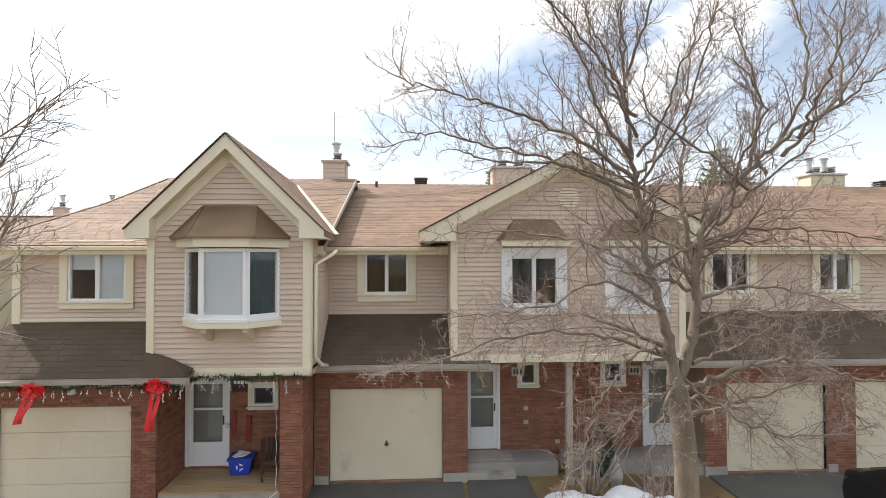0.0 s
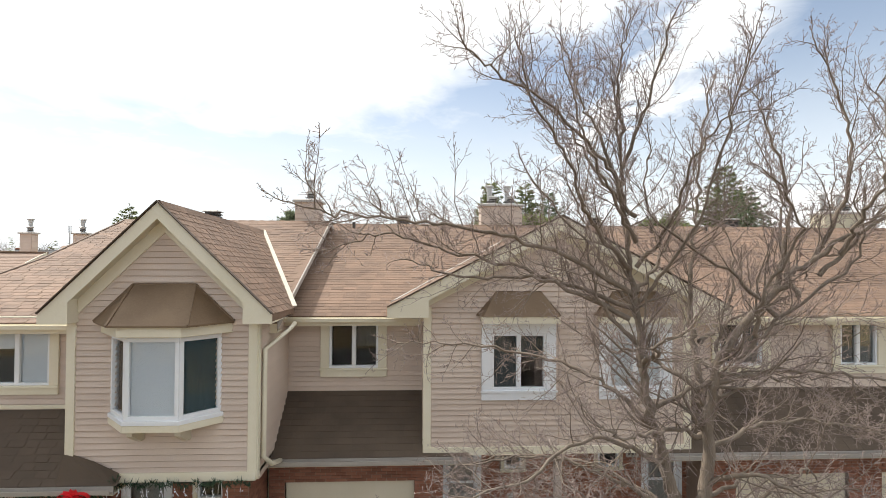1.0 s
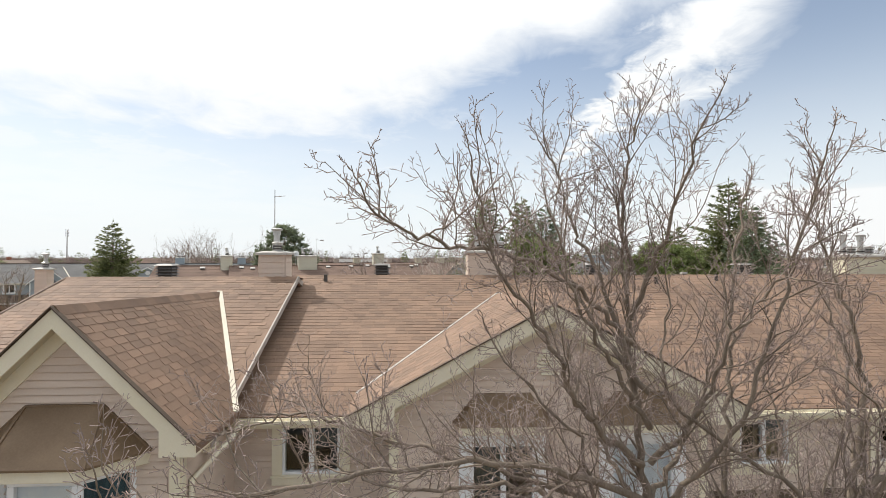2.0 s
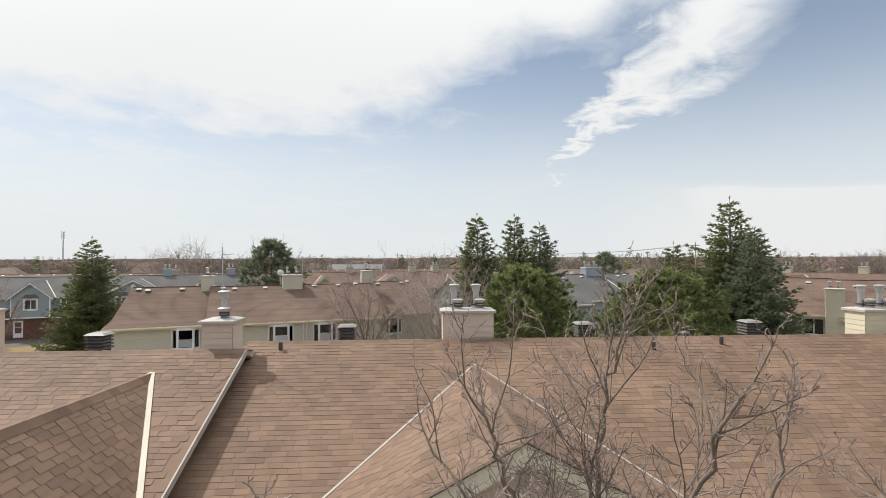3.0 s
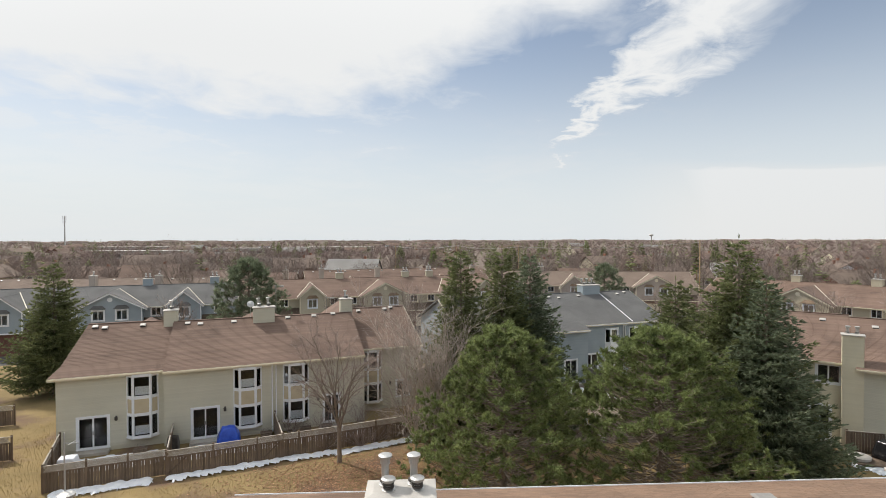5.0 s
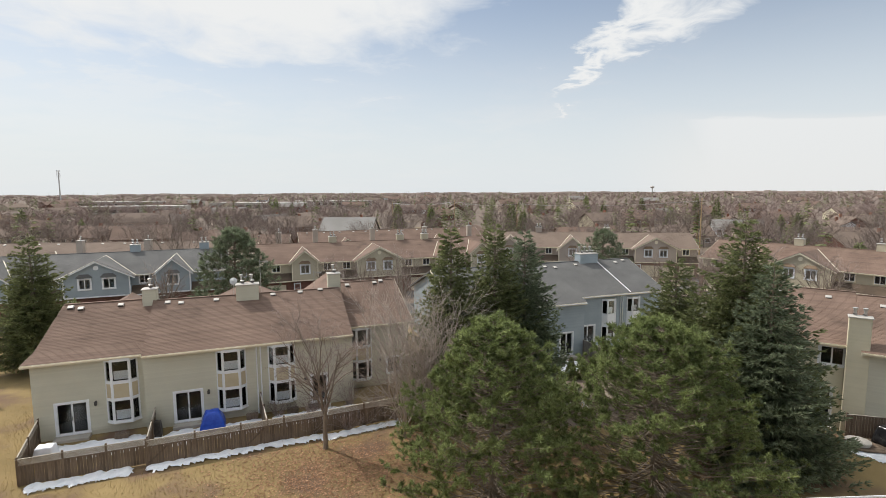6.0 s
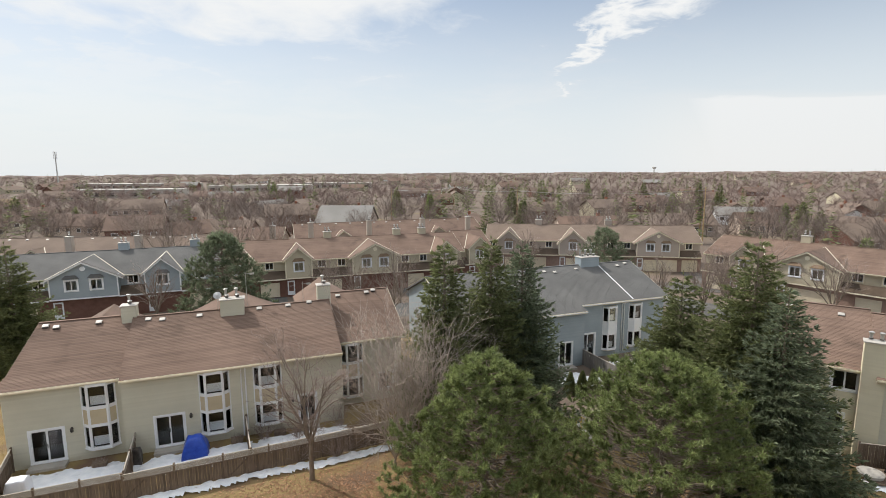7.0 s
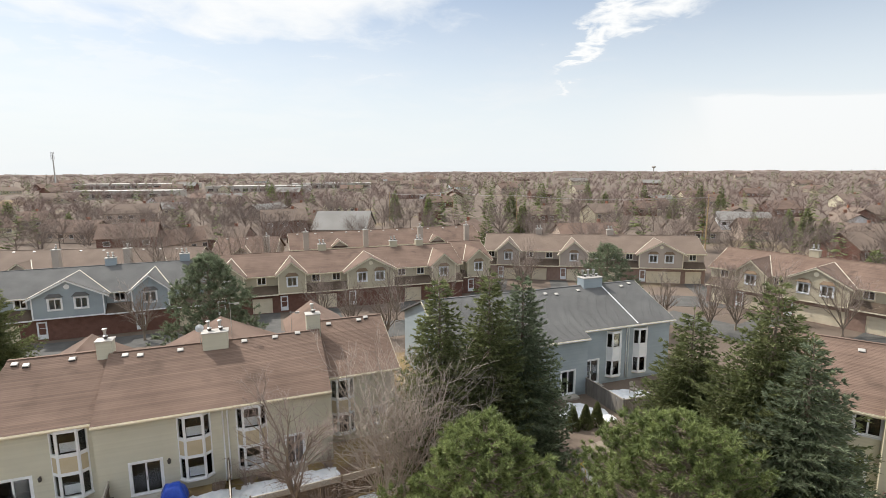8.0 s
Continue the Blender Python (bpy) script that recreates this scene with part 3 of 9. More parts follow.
def roof_vent(m, dark=True, size=0.36):
    """A square louvred roof vent on its curb."""
    v = thing("roof_vent", m, "square louvred roof vent with a grey metal lid", "roof vent", "vents on the roofs")
    b = Mesh()
    b.box(-size * 0.40, size * 0.40, -size * 0.40, size * 0.40, -0.3, size * 0.85)
    part("curb", b, DARKVENT, v)
    for i in range(4):
        lou = Mesh()
        z, k = size * (0.08 + 0.19 * i), size * 0.53
        lou.hexa([(-k, -k, z), (k, -k, z), (k, k, z), (-k, k, z), (-k * 0.86, -k * 0.86, z + size * 0.1), (k * 0.86, -k * 0.86, z + size * 0.1), (k * 0.86, k * 0.86, z + size * 0.1), (-k * 0.86, k * 0.86, z + size * 0.1)])
        part("louvre", lou, DARKVENT, v)
    lid, k, z = Mesh(), size * 0.58, size * 0.86
    lid.hexa([(-k, -k, z), (k, -k, z), (k, k, z), (-k, k, z), (-k * 0.7, -k * 0.7, z + 0.05), (k * 0.7, -k * 0.7, z + 0.05), (k * 0.7, k * 0.7, z + 0.05), (-k * 0.7, k * 0.7, z + 0.05)])
    part("lid", lid, LIDMETAL, v, "grey metal lid")
    return v


def garage_door(parent, F, u0, u1, z0, z1, handle=True, panels=True):
    d = Mesh()
    n = 4 if panels else 1
    h = (z1 - z0) / n
    for i in range(n):
        d.fbox(F, u0, u1, z0 + i * h + 0.006, z0 + (i + 1) * h, -0.12, -0.08)
    g = part("garage_door", d, GARAGE, parent, "closed cream sectional garage door", bevel=0.006)
    k = 4
    w = (u1 - u0) / k
    pan = Mesh()
    a, b, c, d = 0.09, w - 0.09, 0.1, h - 0.09
    pan.hexa([(a + 0.02, -0.004, c + 0.02), (b - 0.02, -0.004, c + 0.02), (b, 0.002, c), (a, 0.002, c), (a + 0.02, -0.004, d - 0.02), (b - 0.02, -0.004, d - 0.02), (b, 0.002, d), (a, 0.002, d)])
    shared = pan.data("door_panel", GARAGE)
    turn = Matrix.Rotation(math.atan2(F[3], F[2]), 4, "Z")
    if not panels:
        rib = Mesh()
        c = int((u1 - u0) / 0.1)
        for i in range(c):
            u = u0 + (u1 - u0) * (i + 0.5) / c
            rib.fbox(F, u - 0.036, u + 0.036, z0 + 0.05, z1 - 0.05, -0.081, -0.0775)
        tagged(part("door_rib", rib, GARAGE, g), kind="stuff")
    for i in range(n if panels else 0):
        for j in range(k):
            ob = new("door_panel", shared)
            ob.parent = g
            u = u0 + j * w
            ob.matrix_basis = Matrix.Translation((F[0] + u * F[2] - 0.081 * F[3], F[1] + u * F[3] + 0.081 * F[2], z0 + i * h)) @ turn
    fr = Mesh()
    for a, b, p, q in ((u0 - 0.05, u0, z0, z1 + 0.06), (u1, u1 + 0.05, z0, z1 + 0.06), (u0, u1, z1, z1 + 0.06)):
        fr.fbox(F, a, b, p, q, -0.14, -0.02)
    part("door_frame", fr, TRIM, g)
    if handle:
        hd = Mesh()
        u = (u0 + u1) / 2
        hd.fbox(F, u - 0.02, u + 0.02, z0 + 0.78, z0 + 0.9, -0.08, -0.045)
        hd.fbox(F, u - 0.05, u + 0.05, z0 + 0.82, z0 + 0.845, -0.05, -0.03)
        part("door_handle", hd, DARKVENT, g, "dark metal handle")
    return g


def storm_door(parent, F, u0, u1, z0, z1, slab_mat=None):
    """A white storm door with a tall glazed panel in front of the entrance door."""
    fr = Mesh()
    for a, b, p, q in ((u0 - 0.08, u0, z0, z1 + 0.08), (u1, u1 + 0.08, z0, z1 + 0.08), (u0, u1, z1, z1 + 0.08)):
        fr.fbox(F, a, b, p, q, -0.1, 0.04)
    d = part("front_door", fr, WHITE, parent, "white storm door with a tall glass panel", bevel=0.005)
    lf = Mesh()
    for a, b, p, q in ((u0, u0 + 0.09, z0, z1), (u1 - 0.09, u1, z0, z1), (u0 + 0.09, u1 - 0.09, z1 - 0.1, z1), (u0 + 0.09, u1 - 0.09, z0, z0 + 0.55), (u0 + 0.09, u1 - 0.09, z0 + 1.28, z0 + 1.33)):
        lf.fbox(F, a, b, p, q, -0.03, 0.01)
    part("storm_leaf", lf, WHITE, d, bevel=0.005)
    g = Mesh()
    g.fbox(F, u0 + 0.09, u1 - 0.09, z0 + 0.55, z1 - 0.1, -0.02, -0.012)
    part("pane", g, GLASS, d).visible_shadow = False
    s = Mesh()
    s.fbox(F, u0, u1, z0, z1, -0.16, -0.11)
    part("door_leaf", s, slab_mat or PLASTER, d, "painted entrance door behind the glass")
    h = Mesh()
    h.fbox(F, u1 - 0.075, u1 - 0.045, z0 + 0.95, z0 + 1.15, 0.01, 0.04)
    part("door_handle", h, DARKVENT, d)
    return d


def gutter(parent, a, b, mat=None, size=0.11):
    g = Mesh()
    a, b = Vector(a), Vector(b)
    d = (b - a).normalized()
    out = Vector((d.y, -d.x, 0))
    pts = [(0, 0), (size, 0.012), (size + 0.01, 0.085), (size - 0.012, 0.085), (size - 0.02, 0.022), (0, 0.012)]
    ring = lambda o: [o + out * p + Vector((0, 0, q)) for p, q in pts]
    A, B = ring(a), ring(b)
    for i in range(6):
        j = (i + 1) % 6
        g.poly(A[i], B[i], B[j], A[j])
    g.poly(*A), g.poly(*reversed(B))
    return part("gutter", g, mat or TRIM, parent)


def gable_roof(parent, cx, half, y0, y1, zapex, rise, mat, thick=0.13, overhang=0.0, fascia=0.2, valley=True, tabs=0, main=None, seed=1, fascia_mat=None, box=None, flash=0.11, sag=0.0):
    """A cross gable: ridge along y at cx from y0 (front) to y1; the slopes fall to both sides by rise at half. main = (y, z, slope) of the
    big roof's ridge clips the slopes where they run into it."""
    s = rise / half
    r = part("gable_roof", Mesh(), mat, parent)
    zl = zapex - rise

    def back(x):
        z = zapex - s * abs(x - cx)
        return y1 if not main else (z + sag * y0 - main[1] + main[2] * main[0]) / (main[2] + sag)

    def sink(y):
        return sag * (y - y0)
    deck = Mesh()
    for sgn in (-1, 1):
        e = cx + sgn * half
        ye = max(back(e), y0 + 0.05)
        pts = [(cx, y0, zapex), (cx, back(cx), zapex - sink(back(cx))), (e, ye, zl - sink(ye)), (e, y0, zl)]
        deck.slab(pts if sgn < 0 else pts[::-1], (0, 0, -thick))
        if tabs:
            V = Vector((-sgn * half, 0, rise)).normalized()
            U = Vector((0, -sgn, 0)) * -1
            if sgn > 0:
                U = Vector((0, 1, -sag))
            else:
                U = Vector((0, -1, sag))
            vl = math.hypot(half, rise)
            ln = back(cx) - y0
            org = (e, y0 if sgn > 0 else back(cx), zl + 0.002 - (0 if sgn > 0 else sink(back(cx))))

            def ok(u, v, sgn=sgn):
                y = y0 + u if sgn > 0 else back(cx) - u
                x = cx + sgn * half * (1 - v / vl)
                return y0 + 0.17 <= y <= back(x) - 0.02 and v < vl

            def cut(v, sgn=sgn):
                x = cx + sgn * half * (1 - min(v / vl, 1))
                return (0.0, back(x) - y0 - 0.03) if sgn > 0 else (back(cx) - back(x) + 0.03, back(cx) - y0)
            shingles(r, org, U, V, ln, vl, ok, mat, seed + sgn, cut=cut)
    me = deck.data("gable_roof", mat)
    r.data = me
    yb = back(cx)
    n = max(1, int((yb - y0) / 0.28)) if tabs else 1
    step = (yb - y0) / n
    cap, q, k = Mesh(), step + (0.03 if tabs else 0), s * 0.12
    cap.hexa([(-0.12, 0, 0.012 - k), (0.12, 0, 0.012 - k), (0.12, q, 0.012 - k), (-0.12, q, 0.012 - k), (-0.02, 0, 0.03), (0.02, 0, 0.03), (0.02, q, 0.018), (-0.02, q, 0.018)])
    shared = cap.data("ridge_cap", mat)
    for i in range(n):
        ob = new("ridge_cap", shared)
        ob.parent = r
        ob.matrix_basis = Matrix.Translation((cx, y0 + i * step, zapex - sink(y0 + i * step)))
    if fascia:
        for sgn in (-1, 1):
            f = Mesh()
            e, n = cx + sgn * half, cx + sgn * (half - box[0] if box else half)
            yb = y0 - 0.03
            pts = [(cx, yb, zapex - 0.015), (e, yb, zl - 0.015), (e, yb, zl - (box[1] if box else fascia))]
            if box:
                pts += [(n, yb, zl - box[1]), (n, yb, zl + s * box[0] - fascia)]
            pts.append((cx, yb, zapex - fascia))
            f.slab(pts[::sgn], (0, 0.035, 0))
            part("fascia", f, fascia_mat or TRIM, r, "cream bargeboard")
            de = Mesh()
            de.slab([(cx, y0 - 0.07, zapex), (e, y0 - 0.07, zl), (e, y0 + 0.02, zl), (cx, y0 + 0.02, zapex)][::sgn], (0, 0, 0.022))
            part("drip_edge", de, SHINGLE_DARK, r, "dark shingle edge")
            if box:
                q = Mesh()
                q.slab([(e, y0 + 0.005, zl - box[1] + 0.004), (n, y0 + 0.005, zl - box[1] + 0.004), (n, y0 + 0.005, zl + s * box[0] - thick - 0.01), (e, y0 + 0.005, zl - thick - 0.01)][::sgn], (0, box[2], 0))
                part("eave_return", q, fascia_mat or TRIM, r)
    if valley and main:
        vm = Mesh()
        for sgn in (-1, 1):
            e = cx + sgn * half
            ye = max(back(e), y0)
            a, b = Vector((cx, back(cx), zapex + 0.035 - sink(back(cx)))), Vector((e, ye, zl + 0.035 - sink(ye)))
            vm.beam(a, b, flash, 0.02)
        part("valley_flashing", vm, FLASHING if flash > 0.1 else EDGE, r, "pale valley flashing")
    return r


# ---- the ground ----
gm = Mesh()
xs = [-4500, -900, -200, -60, -30, 9, 30, 60, 200, 900, 4500]
ys = [-3000, -300, -60, -16, 12, 30, 56, 200, 900, 4900]
for i in range(len(xs) - 1):
    for j in range(len(ys) - 1):
        gm.poly((xs[i], ys[j], 0), (xs[i + 1], ys[j], 0), (xs[i + 1], ys[j + 1], 0), (xs[i], ys[j + 1], 0))
gm.weld()
go = solo("ground", gm, GRASS, pose(0, 0, 0), "dormant yellow brown lawn, brown litter under the woods", "ground", kind="structure")
go.data.materials.append(WOODFLOOR)
for p in go.data.polygons:
    if p.center.y > 55 or abs(p.center.x) > 60 or (p.center.x > 9 and p.center.y > 30):
        p.material_index = 1

rd = Mesh()
rd.box(-60, 60, -26, -14, -0.2, 0.012)
solo("road", rd, ASPHALT, pose(0, 0, 0), "dark asphalt street", "road", kind="structure")


def paving(name, x0, x1, y0, y1, mat, label, top=0.03):
    p = Mesh()
    p.box(x0, x1, y0, y1, -0.15, top)
    return solo(name, p, mat, pose(0, 0, 0), label, name, kind="structure")


paving("driveway", -9.2, -6.0, -14, -1.0, ASPHALT, "dark asphalt driveway before the garage")
paving("driveway", -2.85, 0.65, -14, 0.1, ASPHALT, "dark asphalt driveway before the garage")
paving("driveway", 6.5, 13.3, -14, 0.1, ASPHALT, "dark asphalt double driveway before two garages")
paving("footpath", 0.75, 2.2, -14, 0.5, ASPHALT, "dark damp path to the front door")

# ---- the row of townhouses in front ----
RIDGE_Y, RIDGE_Z, SLOPE = 6.29, 7.81, 0.40
EAVE_Y = 0.45
EAVE_Z = RIDGE_Z - SLOPE * (RIDGE_Y - EAVE_Y)


def main_roof(house, x0, x1, left_rake=False, right_rake=False, seed=3, single=None, limit=0, clip=None, flare=0.0):
    """Both slopes of a unit, in the unit's own frame; flare: how far the left rake swings out towards the eaves."""
    s = SLOPE
    deck = Mesh()
    back, BZ = 13.2, 5.4
    half_y, half_z = (RIDGE_Y + EAVE_Y) / 2, (RIDGE_Z + EAVE_Z) / 2
    side = lambda f: x0 + flare * (f * 1.5 if f < 0.5 else 0.75 + (f - 0.5) * 0.5)
    deck.slab([(x0, EAVE_Y, EAVE_Z), (x1, EAVE_Y, EAVE_Z), (x1, RIDGE_Y, RIDGE_Z), (side(1), RIDGE_Y, RIDGE_Z), (side(0.5), half_y, half_z)], (0, 0, -0.16))
    deck.slab([(side(1), RIDGE_Y, RIDGE_Z), (x1, RIDGE_Y, RIDGE_Z), (x1, back, BZ), (x0, back, BZ)], (0, 0, -0.16))
    r = part("roof", deck, SHINGLE, house, "brown asphalt shingle roof, sun-faded")
    ln = math.hypot(RIDGE_Y - EAVE_Y, RIDGE_Z - EAVE_Z)
    V = (0, RIDGE_Y - EAVE_Y, RIDGE_Z - EAVE_Z)

    def ok(u, v):
        x, y = x0 + u, EAVE_Y + v / ln * (RIDGE_Y - EAVE_Y)
        return side(v / ln) < x < x1 - 0.15 and v < ln and not (clip and clip(x, y))
    shingles(r, (x0, EAVE_Y, EAVE_Z + 0.002), (1, 0, 0), V, x1 - x0, ln, ok, SHINGLE, seed, single, limit)
    lb = math.hypot(back - RIDGE_Y, RIDGE_Z - BZ)
    shingles(r, (x1, back, BZ + 0.002), (-1, 0, 0), (0, RIDGE_Y - back, RIDGE_Z - BZ), x1 - x0, lb, lambda u, v: 0 < u < x1 - x0 - flare * v / lb and v < lb, SHINGLE, seed + 50)
    gutter(r, (x1, back + 0.03, BZ - 0.1), (x0, back + 0.03, BZ - 0.1), WHITE)
    n = int((x1 - side(1)) / 0.3)
    cap, a = Mesh(), 0.0
    cap.hexa([(a, RIDGE_Y - 0.13, RIDGE_Z - 0.045), (a + 0.32, RIDGE_Y - 0.13, RIDGE_Z - 0.045), (a + 0.32, RIDGE_Y + 0.13, RIDGE_Z - 0.045), (a, RIDGE_Y + 0.13, RIDGE_Z - 0.045),
                  (a, RIDGE_Y - 0.02, RIDGE_Z + 0.03), (a + 0.32, RIDGE_Y - 0.02, RIDGE_Z + 0.018), (a + 0.32, RIDGE_Y + 0.02, RIDGE_Z + 0.018), (a, RIDGE_Y + 0.02, RIDGE_Z + 0.03)])
    shared = cap.data("ridge_cap", SHINGLE)
    for i in range(n):
        ob = new("ridge_cap", shared)
        ob.parent = r
        ob.matrix_basis = Matrix.Translation((side(1) + (x1 - side(1)) * i / n, 0, 0))
    fs = Mesh()
    fs.box(x0, x1, EAVE_Y - 0.03, EAVE_Y - 0.002, EAVE_Z - 0.2, EAVE_Z - 0.02)
    part("fascia", fs, TRIM, r)
    so = Mesh()
    so.box(x0 + 0.01, x1 - 0.01, EAVE_Y, 0.8, EAVE_Z - 0.2, EAVE_Z - 0.17)
    part("soffit", so, SOFFIT, r)
    if flare:
        ed_ = Mesh()
        p_ = [(side(f), EAVE_Y + (RIDGE_Y - EAVE_Y) * f, EAVE_Z + (RIDGE_Z - EAVE_Z) * f) for f in (0, 0.25, 0.5, 0.75, 1.0)]
        for a_, b_ in zip(p_, p_[1:]):
            ed_.beam(a_, b_, 0.05, 0.05)
        part("rake_edge", ed_, SHINGLE_TAN, r, "thin shingle edge of the rake")
    for flag, x in ((left_rake, x0), (right_rake, x1)):
        if flag:
            k = Mesh()
            d = 0.03 if x == x1 else -0.03
            h_ = 0.12
            k.slab([(x, EAVE_Y - 0.05, EAVE_Z + 0.0), (x, RIDGE_Y, RIDGE_Z + 0.03), (x, RIDGE_Y, RIDGE_Z - h_), (x, EAVE_Y - 0.05, EAVE_Z - h_)], (d, 0, 0))
            k.slab([(x, back, BZ), (x, RIDGE_Y, RIDGE_Z + 0.03), (x, RIDGE_Y, RIDGE_Z - h_), (x, back, BZ - h_)], (d, 0, 0))
            part("rake_board", k, EDGE if flag == 2 else SHINGLE_TAN, r, "cream rake board with a metal drip edge")
    return r


def skirt_roof(house, x0, x1, xt0, xt1, ytop=0.8, ztop=3.83, ye=-0.45, ze=2.83, seed=5):
    """The lean-to roof over the garage: eave from x0 to x1, top from xt0 to xt1."""
    d = Mesh()
    d.slab([(x0, ye, ze), (x1, ye, ze), (xt1, ytop, ztop), (xt0, ytop, ztop)], (0, 0, -0.12))
    r = part("garage_roof", d, SHINGLE_DARK, house, "dark weathered shingle roof over the garage")
    ln = math.hypot(ytop - ye, ztop - ze)

    def ok(u, v):
        k = v / ln
        return x0 + (xt0 - x0) * k < x0 + u < x1 + (xt1 - x1) * k and v < ln
    shingles(r, (x0, ye, ze + 0.002), (1, 0, 0), (0, ytop - ye, ztop - ze), x1 - x0, ln, ok, SHINGLE_DARK, seed)
    fs = Mesh()
    fs.box(x0, x1, ye - 0.025, ye, ze - 0.15, ze - 0.01)
    part("fascia", fs, EDGE, r)
    so = Mesh()
    so.box(x0 + 0.01, x1 - 0.01, ye, 0.0, ze - 0.17, ze - 0.14)
    part("soffit", so, SOFFIT, r)
    gutter(r, (x0, ye - 0.026, ze - 0.11), (x1, ye - 0.026, ze - 0.11), EDGE)
    return r


def trim_board(house, name, *boxes):
    t = Mesh()
    for b in boxes:
        t.box(*b)
    return part(name, t, TRIM, house, "", bevel=0.006)


def shell(house, x0, x1, mat, floor2=2.75):
    """Party walls, back wall, floors and ceiling that close a unit."""
    back = 12.8
    w = Mesh()
    w.box(x0, x0 + 0.12, 1.2, back, 0, EAVE_Z - 0.2)
    w.box(x1 - 0.12, x1, 1.2, back, 0, EAVE_Z - 0.2)
    w.box(x0, x1, back, back + 0.2, 0, EAVE_Z - 0.15)
    part("shell_wall", w, mat, house)
    f = Mesh()
    f.box(x0 + 0.12, x1 - 0.12, 0.2, back, 0.0, 0.35)
    f.box(x0 + 0.12, x1 - 0.12, 1.25, back, floor2, floor2 + 0.2)
    f.box(x0 + 0.12, x1 - 0.12, 0.85, back, EAVE_Z - 0.17, EAVE_Z - 0.09)
    part("floor_slab", f, PLASTER, house)
    # backing behind the windows, indoor shade painted into its colour
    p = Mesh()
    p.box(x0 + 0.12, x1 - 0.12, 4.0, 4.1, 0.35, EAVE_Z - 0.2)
    part("partition", p, ROOM_SHADE, house)


def gable_front(house, cx, half_wall, apex, slope, z0, y, holes, single, seed):
    """The sided wall of a projecting gable."""
    edge = lambda z: (cx - min(half_wall, (apex - z) / slope), cx + min(half_wall, (apex - z) / slope))
    zk = apex - slope * half_wall
    F = (0, y, 1, 0)
    w = Mesh()
    wall_mesh(w, F, cx - half_wall, cx + half_wall, z0, zk, holes, 0.18)
    w.slab([(cx - half_wall, y, zk), (cx + half_wall, y, zk), (cx, y, apex - 0.02)], (0, 0.18, 0))
    g = part("gable_wall", w, SIDING, house, "beige lap siding gable front")
    boards(g, F, cx - half_wall + 0.02, cx + half_wall - 0.02, z0, apex - 0.1, holes, SIDING, 0.107, edge, single)
    return g


# -- end unit with the bay window --
o1 = (-9.05, -1.08)
h1 = thing("townhouse", pose(o1[0], o1[1], 0), "beige sided townhouse with bay window, red bows and brick porch", "house", "front row of townhouses")
X = lambda x: x - o1[0]
Yl = lambda y: y - o1[1]
shell(h1, X(-9.05), X(-2.75), SIDING_CREAM)
cx1 = X(-4.17)
main_roof(h1, X(-9.85), X(-2.42), False, 2, 3, lambda u, v: 4.5 < u and v > 3.0, 150,
          clip=lambda x, y: abs(x - cx1) < 1.95 and y < (7.61 - 0.985 * abs(x - cx1) - 0.0176 - RIDGE_Z + SLOPE * RIDGE_Y) / (SLOPE + 0.032) + 0.02, flare=1.35)
gable_roof(h1, cx1, 1.93, -0.55, 5.0, 7.65, 1.90, SHINGLE, tabs=1, main=(RIDGE_Y, RIDGE_Z, SLOPE), seed=11, fascia=0.29, box=(0.49, 0.17, 1.3), sag=0.032)
bay_hole = (X(-4.95), X(-3.28), 4.05, 5.36)
g1 = gable_front(h1, cx1, 1.6, 7.42, 1.0, 2.95, Yl(-1.35), [bay_hole], True, 1)
bay(h1, X(-5.05), X(-3.18), 4.02, 5.38, Yl(-1.35), 0.50, 0.50, ((DRAPE, 1.0), (CURTAIN, 1.0), (DRAPE_TEAL, 1.0)), roof=0.64)
# returns of the gable box, its floor and corner boards
w = Mesh()
w.box(X(-5.77), X(-5.6), Yl(-1.17), Yl(-0.4), 2.95, 5.75)
w.box(X(-2.74), X(-2.57), Yl(-1.17), 1.9, 2.75, 5.75)
ret = part("return_wall", w, SIDING, h1)
boards(ret, (X(-2.57), Yl(-1.35), 0, 1), 0.02, 2.15, 2.95, 5.6, [], SIDING, 0.107, None, True)
boards(ret, (X(-5.77), Yl(-0.42), 0, -1), 0.02, 0.9, 3.2, 5.6, [], SIDING, 0.107, None, False)
fl = Mesh()
fl.box(X(-5.77), X(-2.57), Yl(-1.35), Yl(0.15), 2.86, 2.95)
part("gable_soffit", fl, SOFFIT, h1)
yf = Yl(-1.35)
trim_board(h1, "corner_board", (X(-5.79), X(-5.64), yf - 0.045, yf, 3.2, 5.75))
trim_board(h1, "corner_board", (X(-2.71), X(-2.555), yf - 0.045, yf, 2.84, 5.75), (X(-2.57), X(-2.535), yf - 0.02, yf + 0.12, 2.84, 5.75))
trim_board(h1, "skirt_board", (X(-5.64), X(-2.56), yf - 0.05, yf, 2.82, 2.98))
# inner rake trim under the overhang
for sg in (-1, 1):
    rt = Mesh()
    rt.slab([(cx1, yf - 0.04, 7.42), (cx1 + sg * 1.62, yf - 0.04, 5.82), (cx1 + sg * 1.62, yf - 0.04, 5.55), (cx1, yf - 0.04, 7.14)][::sg], (0, 0.04, 0))
    part("rake_trim", rt, TRIM, h1)
for sg in (-1, 1):
    so = Mesh()
    so.slab([(cx1, -0.54, 7.40), (cx1 + sg * 1.5, -0.54, 5.925), (cx1 + sg * 1.5, yf + 0.02, 5.925), (cx1, yf + 0.02, 7.40)][::sg], (0, 0, 0.03))
    part("rake_soffit", so, SOFFIT, h1)
